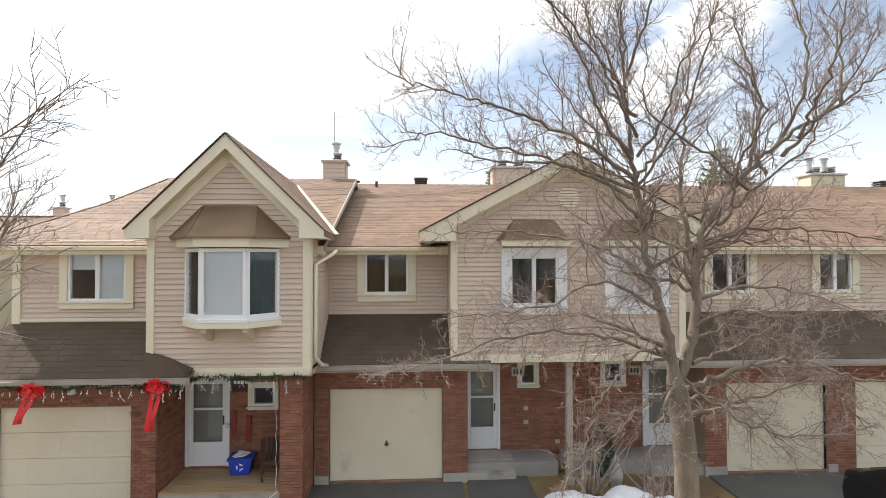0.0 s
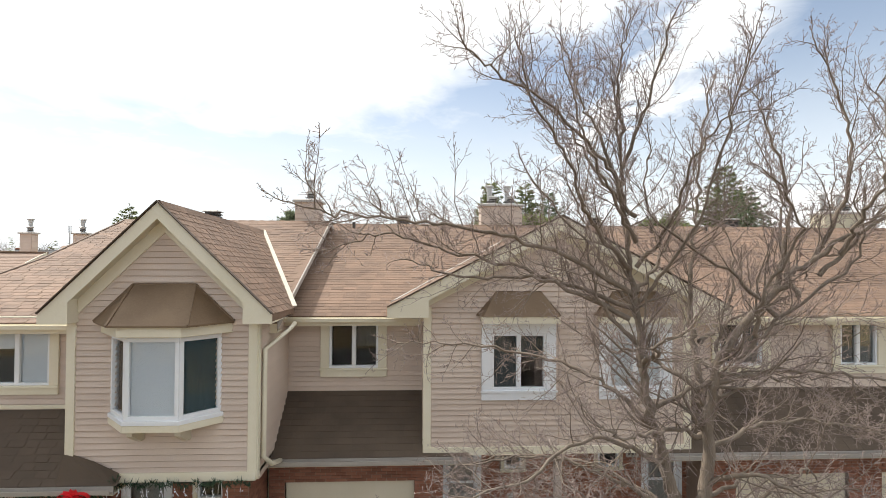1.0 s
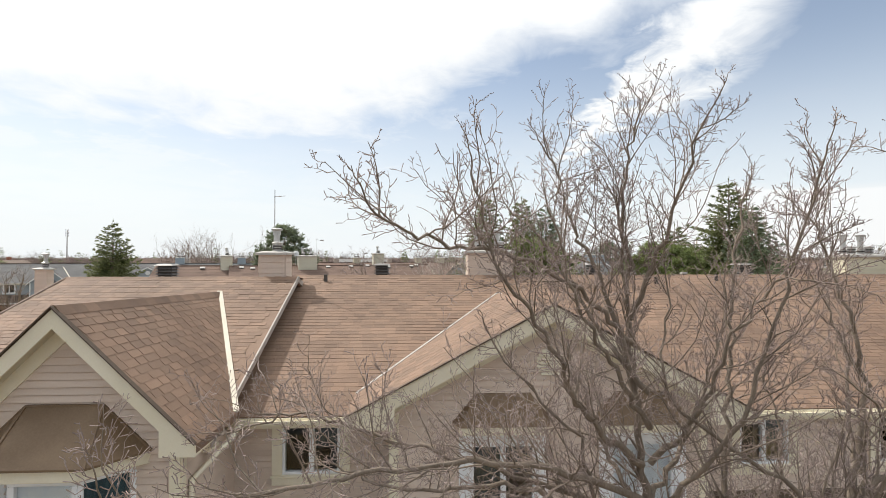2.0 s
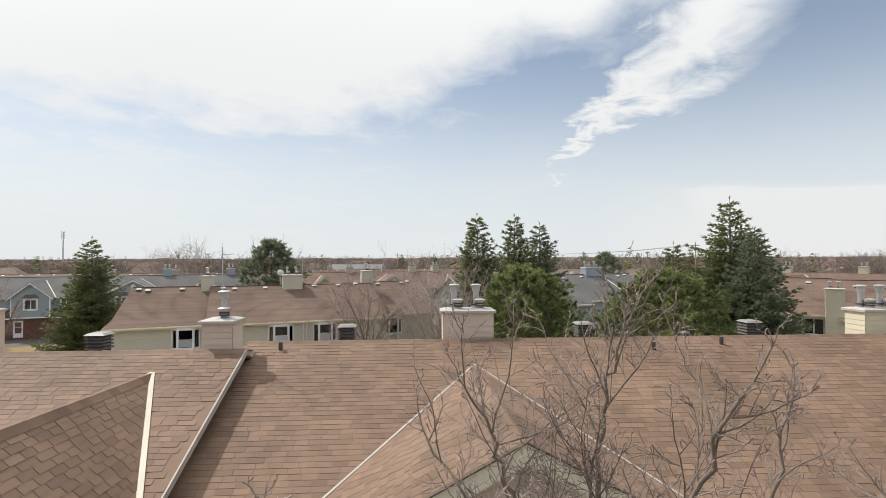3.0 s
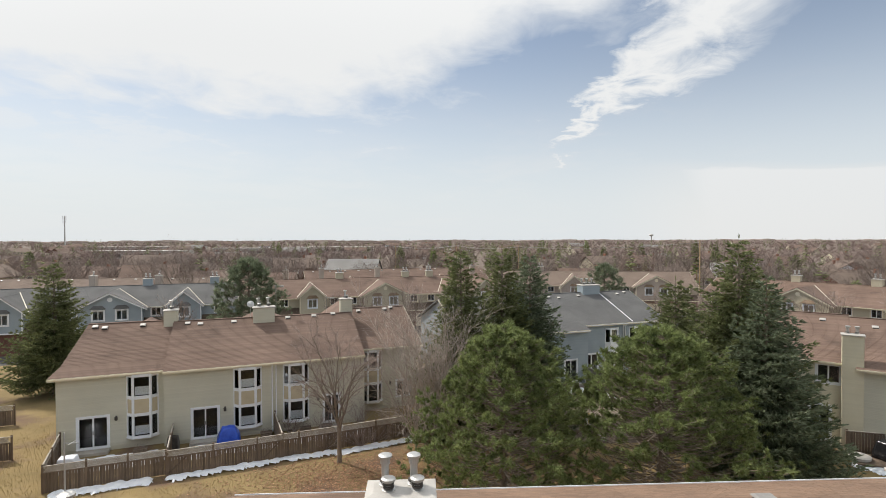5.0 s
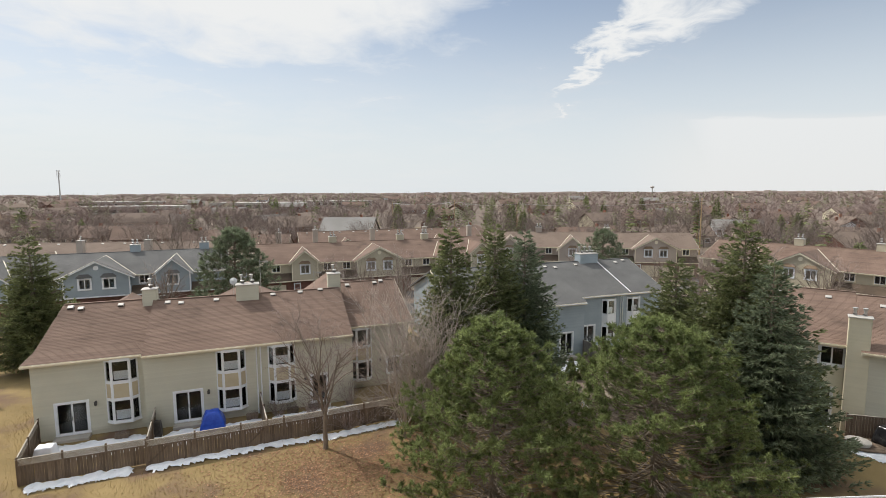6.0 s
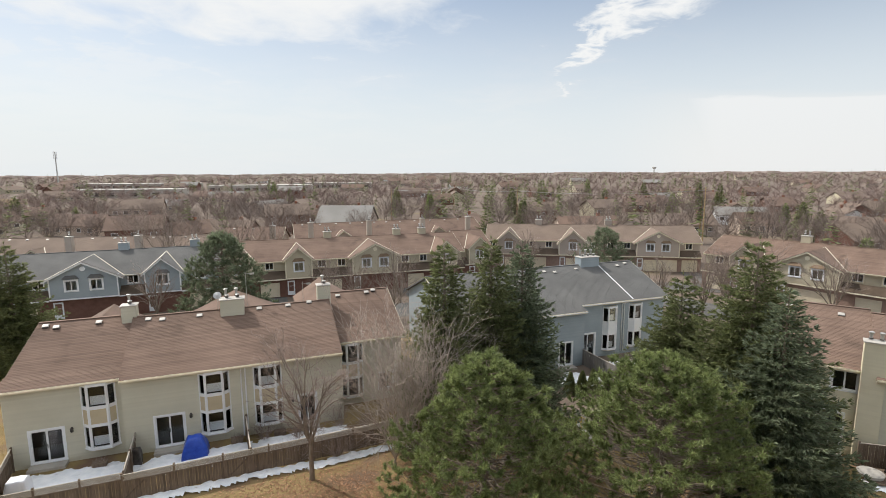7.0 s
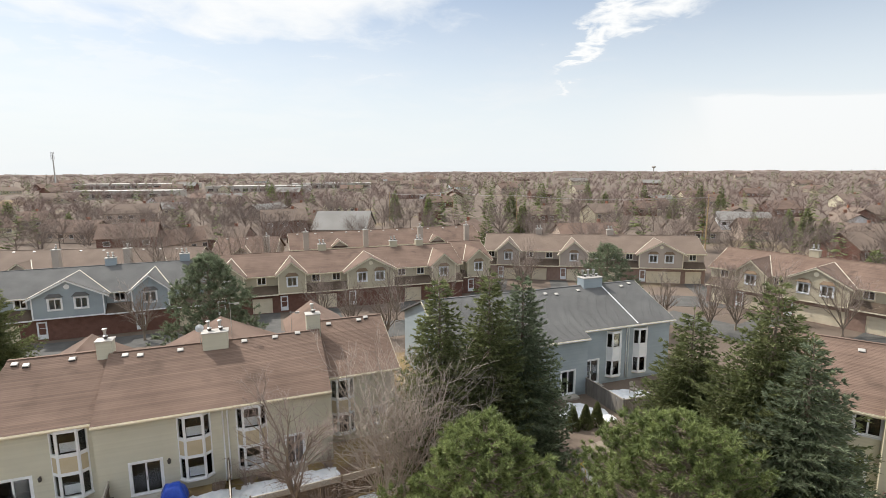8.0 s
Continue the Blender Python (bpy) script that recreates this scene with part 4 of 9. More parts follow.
# recessed upper wall with its window
rw = (X(-7.93), X(-6.71), 4.27, 5.41)
w = Mesh()
wall_mesh(w, (0, 0.68, 1, 0), X(-9.05), X(-5.7), 2.6, EAVE_Z - 0.18, [rw])
uw = part("upper_wall", w, SIDING, h1, "beige lap siding")
boards(uw, (0, 0.68, 1, 0), X(-9.0), X(-5.78), 3.8, EAVE_Z - 0.2, [(rw[0] - 0.16, rw[1] + 0.16, rw[2] - 0.16, rw[3] + 0.16)], SIDING, 0.107, None, True)
window(h1, (0, 0.66, 1, 0), *rw, casing=0.17, blind=((CURTAIN, 0.45), (CURTAIN, 1.0)))
trim_board(h1, "corner_board", (X(-9.07), X(-8.9), 0.62, 0.68, 3.75, EAVE_Z - 0.2))
trim_board(h1, "skirt_board", (X(-8.9), X(-5.8), 0.63, 0.66, 3.83, 3.9))
# end wall
w = Mesh()
w.box(X(-9.05), X(-8.9), 0.88, 12.8, 0, 5.3)
w.slab([(X(-9.05), 0.9, EAVE_Z - 0.16), (X(-9.05), 12.8, 5.3), (X(-8.4), RIDGE_Y, RIDGE_Z - 0.18)], (0.15, 0, 0))
part("end_wall", w, SIDING_CREAM, h1)
gutter(h1, (X(-9.85), EAVE_Y - 0.03, EAVE_Z - 0.12), (X(-6.12), EAVE_Y - 0.03, EAVE_Z - 0.12))
sk1 = skirt_roof(h1, X(-9.4), X(-4.85), X(-9.1), X(-5.8), 0.68, 3.83, -0.5, 2.86, 8)
hip = Mesh()
hip.slab([(X(-5.8), -0.5, 2.875), (X(-4.86), -0.5, 2.875), (X(-4.86), -0.34, 3.0), (X(-5.3), -0.315, 3.2), (X(-5.8), -0.3, 3.36)], (0, 0.0, -0.03))
part("roof_hip", hip, SHINGLE_DARK, sk1)
# garage and brick
gh = (X(-8.87), X(-6.24), 0.05, 2.16)
w = Mesh()
wall_mesh(w, (0, 0.03, 1, 0), X(-9.05), X(-5.72), 0.0, 2.75, [gh], 0.25)
w.box(X(-5.92), X(-5.72), 0.03, 1.3, 0, 2.75)
bw = part("garage_wall", w, MORTAR, h1, "red brick garage front")
bricks(bw, (0, 0.03, 1, 0), X(-9.05), X(-5.72), 0.0, 2.73, [gh], 150)
bricks(bw, (X(-5.72), 0.03, 0, 1), 0, 1.25, 0.3, 2.73, [], 0)
garage_door(h1, (0, 0.03, 1, 0), *gh, handle=False)
# porch: back wall with door and small window, pier, floor
dh, wh = (X(-5.62), X(-4.78), 0.42, 2.4), (X(-4.2), X(-3.68), 1.78, 2.24)
w = Mesh()
wall_mesh(w, (0, 1.28, 1, 0), X(-5.72), X(-2.75), 0.3, 2.9, [dh, wh], 0.2)
pw = part("porch_wall", w, MORTAR, h1, "red brick porch wall")
bricks(pw, (0, 1.28, 1, 0), X(-5.72), X(-2.75), 0.3, 2.85, [(dh[0] - 0.08, dh[1] + 0.08, dh[2], dh[3] + 0.08), (wh[0] - 0.1, wh[1] + 0.1, wh[2] - 0.1, wh[3] + 0.1)], 0)
storm_door(h1, (0, 1.28, 1, 0), *dh)
window(h1, (0, 1.28, 1, 0), *wh, casing=0.09, bars=())
w = Mesh()
w.box(X(-3.22), X(-2.77), -0.03, 0.45, 0, 2.84)
w.box(X(-2.97), X(-2.77), 0.4, 1.3, 0, 2.84)
pr = part("porch_pier", w, MORTAR, h1, "red brick porch pier")
bricks(pr, (X(-3.22), -0.03, 1, 0), 0, 0.45, 0, 2.83, [], 30)
bricks(pr, (X(-3.22), 0.44, 0, -1), 0, 0.47, 0, 2.83, [], 0)
bricks(pr, (X(-2.77), -0.03, 0, 1), 0, 1.1, 0, 2.83, [], 0)
pf = Mesh()
pf.box(X(-5.72), X(-3.22), 0.06, 1.28, 0, 0.34)
pf.box(X(-5.72), X(-3.22), -0.35, 0.06, 0, 0.17)
porch = part("porch_floor", pf, CONCRETE, h1, "tan boarded porch floor and step")
for y, z, wide_ in [(0.03 + i * 0.155, 0.34, 0.145) for i in range(8)] + [(-0.38 + i * 0.145, 0.17, 0.135) for i in range(3)]:
    pbd = Mesh()
    pbd.box(X(-5.7), X(-3.24), y, y + wide_, z, z + 0.033)
    part("deck_board", pbd, DECKWOOD, porch, bevel=0.004)
# downspout from the eave down the corner
dsp = Mesh()
dsp.tube([(X(-2.3), EAVE_Y + 0.9, EAVE_Z - 0.12), (X(-2.32), EAVE_Y + 0.5, EAVE_Z - 0.2), (X(-2.5), -0.05, EAVE_Z - 0.42), (X(-2.5), -0.08, 3.15), (X(-2.4), 0.1, 2.95), (X(-2.35), 0.5, 2.85)], [0.045] * 6, 8)
part("downspout", dsp, TRIM, h1, "cream downspout", smooth=True)
pw2 = Mesh()
pw2.slab([(X(-2.76), 0.5, EAVE_Z - 0.17), (X(-2.76), RIDGE_Y, RIDGE_Z - 0.17), (X(-2.76), 13.1, 5.27), (X(-2.76), 13.1, 4.6), (X(-2.76), RIDGE_Y, 7.0), (X(-2.76), 0.5, 4.7)], (0.06, 0, 0))
part("party_wall", pw2, SHINGLE_DARK, h1, "dark flashed step between the roofs")
chimney(h1, X(-3.52), X(-2.79), Yl(5.35), Yl(6.05), 7.3, 8.42, SIDING, 1, None, 0.15)
av = Mesh()
av.tube([(X(-3.25), Yl(5.95), 8.3), (X(-3.25), Yl(5.95), 10.3)], [0.018, 0.013], 6)
av.tube([(X(-3.27), Yl(5.95), 10.1), (X(-2.95), Yl(5.9), 10.12)], [0.009, 0.009], 5)
av.tube([(X(-3.1), Yl(5.82), 10.11), (X(-3.1), Yl(6.05), 10.11)], [0.008, 0.008], 5)
part("aerial", av, GALV, h1, "thin metal aerial mast")

# -- middle units under the double gable --
GX = 3.08


FALL, GY = 0.034, -0.62   # the gable's ridge falls a little to the rear, from its front at GY


def gable_meets(x):
    """How far back the double gable's roof runs into the main roof, x metres off its ridge."""
    return (7.56 - 0.525 * abs(x) + FALL * GY - RIDGE_Z + SLOPE * RIDGE_Y) / (SLOPE + FALL)


def in_double(x, y):
    return abs(x - GX) < 3.4 and y < gable_meets(x - GX) + 0.02


def porch_wall(house, x0, x1, door, win, plate_x):
    w = Mesh()
    wall_mesh(w, (0, 1.0, 1, 0), x0, x1, 0.3, 2.9, [door, win], 0.2)
    p = part("porch_wall", w, MORTAR, house, "red brick porch wall")
    bricks(p, (0, 1.0, 1, 0), x0, x1, 0.0, 2.85, [(door[0] - 0.08, door[1] + 0.08, door[2], door[3] + 0.08), (win[0] - 0.09, win[1] + 0.09, win[2] - 0.09, win[3] + 0.09)], 0)
    storm_door(house, (0, 1.0, 1, 0), *door)
    window(house, (0, 1.0, 1, 0), *win, casing=0.08, bars=())
    st = Mesh()
    st.box(door[0] - 0.25, door[1] + 0.3, 0.35, 1.0, 0, 0.36)
    st.box(door[0] - 0.25, door[1] + 0.3, 0.02, 0.35, 0, 0.19)
    part("front_step", st, CONCRETE, house, "worn concrete entrance steps", bevel=0.012)
    pl = Mesh()
    pl.box(plate_x, plate_x + 0.3, 0.965, 0.985, 2.2, 2.42)
    pt = part("name_plate", pl, CAPMETAL, house, "pale plate with dark bars")
    bars = Mesh()
    for i in range(3):
        bars.box(plate_x + 0.04 + i * 0.08, plate_x + 0.09 + i * 0.08, 0.955, 0.964, 2.25, 2.37)
    part("plate_bar", bars, DARKVENT, pt)


def middle_unit(x0, x1, garage, mid_win, door, win, gable_win, left, single):
    """One half of the pair: left is the half whose garage lies to the left."""
    h = thing("townhouse", pose(x0, 0, 0), "beige sided townhouse with brick ground floor and cream garage door", "house", "front row of townhouses")
    K = lambda b: (b[0] - x0, b[1] - x0, *b[2:])
    W = x1 - x0
    shell(h, 0, W, SIDING)
    g0 = (GX - 2.70 if left else GX) - x0
    g1_ = (GX if left else GX + 2.70) - x0
    main_roof(h, 0, W, False, False, 21 if left else 31, (lambda u, v: v > 4.0) if single else None, 180 if single else 0, clip=lambda x, y: in_double(x + x0, y))
    # upper recessed wall
    a, b = (0, g0) if left else (g1_, W)
    mw = K(mid_win)
    w = Mesh()
    wall_mesh(w, (0, 0.8, 1, 0), a, b, 2.6, EAVE_Z - 0.18, [mw])
    u = part("upper_wall", w, SIDING, h, "beige lap siding")
    boards(u, (0, 0.8, 1, 0), a + 0.02, b - 0.02, 3.8, EAVE_Z - 0.2, [(mw[0] - 0.17, mw[1] + 0.17, mw[2] - 0.17, mw[3] + 0.17)], SIDING, 0.107, None, single)
    window(h, (0, 0.78, 1, 0), *mw, casing=0.19, blind=(None, (DRAPE, 0.6)))
    gutter(h, (a, EAVE_Y - 0.03, EAVE_Z - 0.12), (b, EAVE_Y - 0.03, EAVE_Z - 0.12))
    # half of the double gable
    cxl = GX - x0
    yf = -0.35
    F = (0, yf, 1, 0)
    gw = K(gable_win)
    zk = 7.36 - 0.525 * 2.7
    w = Mesh()
    wall_mesh(w, F, g0, g1_, 2.9, zk, [gw], 0.18)
    w.slab([(g0, yf, zk), (g1_, yf, zk), (cxl, yf, 7.34)], (0, 0.18, 0))
    g = part("gable_wall", w, SIDING, h, "beige lap siding gable front")
    edge = lambda z: (max(g0, cxl - (7.36 - z) / 0.525), min(g1_, cxl + (7.36 - z) / 0.525))
    boards(g, F, g0 + 0.01, g1_ - 0.01, 2.95, 7.2, [(gw[0] - 0.2, gw[1] + 0.2, gw[2] - 0.2, gw[3] + 0.2)], SIDING, 0.107, edge, single)
    wn_ = window(h, (0, yf - 0.02, 1, 0), *gw, casing=0.2, case_mat=WHITE, blind=((DRAPE, 1.0), (DRAPE, 0.5)) if left else ((CURTAIN, 1.0), (CURTAIN, 1.0)))
    hood = Mesh()
    p, q, z = gw[0] - 0.32, gw[1] + 0.32, gw[3] + 0.36
    hood.poly((p, yf, z), (p + 0.12, yf - 0.32, z), (p + 0.42, yf, z + 0.5))
    hood.poly((p + 0.12, yf - 0.32, z), (q - 0.12, yf - 0.32, z), (q - 0.42, yf, z + 0.5), (p + 0.42, yf, z + 0.5))
    hood.poly((q - 0.12, yf - 0.32, z), (q, yf, z), (q - 0.42, yf, z + 0.5))
    hood.poly((q, yf, z), (q - 0.12, yf - 0.32, z), (p + 0.12, yf - 0.32, z), (p, yf, z))
    part("window_hood", hood, COPPER, wn_, "brown metal hood over the window")
    hb = Mesh()
    hb.box(p + 0.1, q - 0.1, yf - 0.3, yf, z - 0.13, z)
    part("hood_board", hb, TRIM, wn_)
    x = g0 if left else g1_
    sgn = -1 if left else 1
    trim_board(h, "corner_board", (x - (0.02 if left else 0.14), x + (0.14 if left else 0.02), yf - 0.045, yf, 2.84, 5.75))
    rw = Mesh()
    c = (x, x + 0.17) if left else (x - 0.17, x)
    rw.box(*c, yf + 0.18, 0.8, 2.75, 5.7)
    r_ = part("return_wall", rw, SIDING, h)
    if left:
        boards(r_, (x, 0.8, 0, -1), 0.02, 1.1, 3.0, 5.6, [], SIDING, 0.107, None, False)
    else:
        boards(r_, (x, yf, 0, 1), 0.02, 1.1, 3.0, 5.6, [], SIDING, 0.107, None, False)
    trim_board(h, "skirt_board", (g0, g1_, yf - 0.05, yf, 2.82, 2.98))
    sf = Mesh()
    sf.box(g0, g1_, yf, 1.0, 2.84, 2.92)
    part("gable_soffit", sf, SOFFIT, h)
    # roof half
    s = 0.525
    half = 3.42
    rf = Mesh()
    y0 = GY
    back = lambda xx: gable_meets(xx - cxl)
    sink = lambda yy: FALL * (yy - y0)
    e = cxl + sgn * half
    ye = max(back(e), y0 + 0.1)
    pts = [(cxl, y0, 7.56), (cxl, back(cxl), 7.56 - sink(back(cxl))), (e, ye, 7.56 - s * half - sink(ye)), (e, y0, 7.56 - s * half)]
    rf.slab(pts if left else pts[::-1], (0, 0, -0.13))
    gr = part("gable_roof", rf, SHINGLE, h)
    vl = math.hypot(half, s * half)
    V = Vector((-sgn * half, 0, s * half))
    U = (0, -1, FALL) if left else (0, 1, -FALL)
    org = (e, back(cxl) if left else y0, 7.56 - s * half + 0.002 - (sink(back(cxl)) if left else 0))

    def ok(uu, v):
        yy = back(cxl) - uu if left else y0 + uu
        xx = cxl + sgn * half * (1 - v / vl)
        return y0 + 0.17 <= yy <= back(xx) - 0.02 and v < vl

    def cut(v):
        xx = cxl + sgn * half * (1 - min(v / vl, 1))
        return (back(cxl) - back(xx) + 0.03, back(cxl) - y0) if left else (0.0, back(xx) - y0 - 0.03)
    shingles(gr, org, U, V, back(cxl) - y0, vl, ok, SHINGLE, 41 if left else 51, cut=cut)
    fb = Mesh()
    zt, zb, n_ = 7.55 - s * half, 5.56, cxl + sgn * 2.62
    fb.slab([(cxl, y0 - 0.03, 7.55), (e, y0 - 0.03, zt), (e, y0 - 0.03, zb), (n_, y0 - 0.03, zb), (n_, y0 - 0.03, zt + s * 0.8 - 0.27), (cxl, y0 - 0.03, 7.28)][::sgn], (0, 0.035, 0))
    part("fascia", fb, TRIM, gr, "cream bargeboard")
    de = Mesh()
    de.slab([(cxl, y0 - 0.07, 7.565), (e, y0 - 0.07, 7.565 - s * half), (e, y0 + 0.02, 7.565 - s * half), (cxl, y0 + 0.02, 7.565)][::sgn], (0, 0, 0.022))
    part("drip_edge", de, SHINGLE_DARK, gr, "dark shingle edge")
    it = Mesh()
    it.slab([(cxl, yf - 0.03, 7.34), (cxl + sgn * 2.72, yf - 0.03, 7.34 - s * 2.72), (cxl + sgn * 2.72, yf - 0.03, 7.14 - s * 2.72), (cxl, yf - 0.03, 7.12)][::sgn], (0, 0.035, 0))
    part("rake_trim", it, TRIM, gr)
    sf = Mesh()
    sf.slab([(cxl, y0, 7.38), (n_, y0, 7.38 - s * 2.62), (n_, yf, 7.38 - s * 2.62), (cxl, yf, 7.38)][::sgn], (0, 0, 0.02))
    part("soffit", sf, SOFFIT, gr)
    er = Mesh()
    er.slab([(e, y0 + 0.006, zb + 0.004), (n_, y0 + 0.006, zb + 0.004), (n_, y0 + 0.006, zt + s * 0.8 - 0.15), (e, y0 + 0.006, zt - 0.15)][::sgn], (0, 1.2, 0))
    part("eave_return", er, TRIM, gr)
    vf = Mesh()
    vf.beam((cxl, back(cxl), 7.58 - sink(back(cxl))), (e, ye, 7.58 - s * half - sink(ye)), 0.05, 0.02)
    part("valley_flashing", vf, EDGE, gr, "pale valley flashing")
    if left:
        lv = Mesh()
        for i in range(7):
            zz = 6.36 + i * 0.062
            hw = math.sqrt(max(0.24 ** 2 - (zz + 0.03 - 6.57) ** 2, 0.003))
            lv.hexa([(cxl - hw, yf - 0.05, zz), (cxl + hw, yf - 0.05, zz), (cxl + hw, yf, zz), (cxl - hw, yf, zz), (cxl - hw, yf - 0.02, zz + 0.05), (cxl + hw, yf - 0.02, zz + 0.05), (cxl + hw, yf, zz + 0.05), (cxl - hw, yf, zz + 0.05)])
        lo = part("gable_louvre", lv, TRIM, h, "round cream gable louvre")
        rg = Mesh()
        ring = [(cxl + 0.27 * math.cos(k * math.pi / 12), yf - 0.03, 6.57 + 0.27 * math.sin(k * math.pi / 12)) for k in range(25)]
        rg.tube(ring, [0.03] * 25, 6, False)
        part("louvre_ring", rg, TRIM, lo)
    # garage and ground floor
    gh = K(garage)
    w = Mesh()
    ga, gb = (0, door[0] - x0 - 0.1) if left else (door[1] - x0 + 0.2, W)
    wall_mesh(w, (0, 0.0, 1, 0), ga, gb, 0.0, 2.75, [gh], 0.25)
    bw = part("garage_wall", w, MORTAR, h, "red brick garage front")
    bricks(bw, (0, 0.0, 1, 0), ga, gb, 0.0, 2.73, [gh], 120 if left else 0)
    side = Mesh()
    xs_ = gb - 0.2 if left else ga
    side.box(xs_, xs_ + 0.2, 0.25, 1.0, 0.0, 2.75)
    sw = part("porch_side_wall", side, MORTAR, h, "red brick side of the porch")
    if left:
        bricks(sw, (gb, 0.0, 0, 1), 0, 1.0, 0.0, 2.73, [], 0)
    garage_door(h, (0, 0.0, 1, 0), *gh, panels=False)
    for p, q in spans(ga, gb, [(gh[0] - 0.02, gh[1] + 0.02)]):
        ft = Mesh()
        ft.box(p - 0.01, q + 0.01, -0.04, 0.0, 0.0, 0.22)
        part("footing", ft, CONCRETE, h, "bare concrete footing")
    if left:
        porch_wall(h, gb - 0.1, W, K(door), K(win), 2.0 - x0)
        skirt_roof(h, 0.0, 1.23 - x0, 0.0, g0, seed=61)
    else:
        porch_wall(h, 0, ga + 0.1, K(door), K(win), 5.02 - x0)
        skirt_roof(h, 5.0 - x0, W, g1_, W, seed=62)
    return h


h2 = middle_unit(-2.72, GX, (-2.4, 0.2, 0.06, 2.2), (-1.67, -0.61, 4.31, 5.33), (0.87, 1.62, 0.38, 2.42), (2.22, 2.62, 1.98, 2.52), (1.72, 2.82, 4.1, 5.22), True, True)
h3 = middle_unit(GX, 9.7, (6.98, 9.46, 0.06, 2.2), (7.1, 8.1, 4.31, 5.33), (5.46, 6.24, 0.38, 2.42), (4.36, 4.86, 1.98, 2.52), (4.1, 5.2, 4.1, 5.22), False, True)


def end_unit(x0, x1, garage, wins, label):
    """A plain unit of the row: recessed upper wall, garage roof, brick front."""
    h = thing("townhouse", pose(x0, 0, 0), label, "house", "front row of townhouses")
    W = x1 - x0
    shell(h, 0, W, SIDING)
    main_roof(h, 0, W, False, False, int(x0) + 70)
    holes = [(a - x0, b - x0, 4.31, 5.33) for a, b in wins]
    w = Mesh()
    wall_mesh(w, (0, 0.8, 1, 0), 0, W, 2.6, EAVE_Z - 0.18, holes)
    u = part("upper_wall", w, SIDING, h, "beige lap siding")
    boards(u, (0, 0.8, 1, 0), 0.01, W - 0.01, 3.8, EAVE_Z - 0.2, [(q[0] - 0.17, q[1] + 0.17, q[2] - 0.17, q[3] + 0.17) for q in holes], SIDING, 0.107, None, False)
    for q in holes:
        window(h, (0, 0.78, 1, 0), *q, casing=0.19, blind=(None, (DRAPE, 0.6)))
    gutter(h, (0, EAVE_Y - 0.03, EAVE_Z - 0.12), (W, EAVE_Y - 0.03, EAVE_Z - 0.12))
    skirt_roof(h, 0, W, 0, W, seed=63)
    gh = (garage[0] - x0, garage[1] - x0, 0.06, 2.2)
    w = Mesh()
    wall_mesh(w, (0, 0.0, 1, 0), 0, W, 0.0, 2.75, [gh], 0.25)
    bw = part("garage_wall", w, MORTAR, h, "red brick garage front")
    bricks(bw, (0, 0.0, 1, 0), 0, W, 0.0, 2.73, [gh], 0)
    garage_door(h, (0, 0.0, 1, 0), *gh)
    return h


h4 = end_unit(9.7, 14.7, (10.2, 12.7), [(9.95, 10.85)], "beige sided townhouse with a cream garage door")
h5 = end_unit(14.7, 21.0, (15.6, 18.1), [(16.2, 17.4)], "beige sided townhouse at the row's far side")
chimney(h2, 2.40 + 2.72, 3.78 + 2.72, 6.62, 7.35, 7.2, 8.48, SIDING, 2, None, 0.15)
chimney(h4, 14.75 - 9.7, 16.1 - 9.7, 6.9, 7.6, 7.2, 8.36, SIDING_CREAM, 2, None, 0.15)
for x, y in ((-0.24, 6.95), (6.4, 6.95), (11.28, 6.95), (-6.19, 5.85), (17.6, 6.95)):
    roof_vent(pose(x, y, 7.74 if x > -3 else 7.75), size=0.44)


def vent_pipe(x, y, z, h=0.2, oy=0.0):
    p = Mesh()
    p.tube([(0, 0, -0.1), (0, 0, h)], [0.05, 0.05], 10)
    v = solo("vent_pipe", p, DARKVENT, pose(x, y, z), "short black plumbing vent pipe on the roof", "vent pipe", "pipes on the roof")
    f = Mesh()
    f.slab([(-0.14, -0.16, -0.075), (0.14, -0.16, -0.075), (0.14, 0.12, 0.04), (-0.14, 0.12, 0.04)], (0, 0, 0.012))
    part("flashing", f, SHINGLE_DARK, v, "dark pipe flashing")


for x in (7.6, 9.25):
    roof_vent(pose(x, 6.75, 7.7), size=0.17)
for x, y in ((-1.79, 5.93), (7.85, 5.72), (9.8, 5.92)):
    vent_pipe(x, y, RIDGE_Z - SLOPE * abs(RIDGE_Y - y))


# ---- the rows behind ----


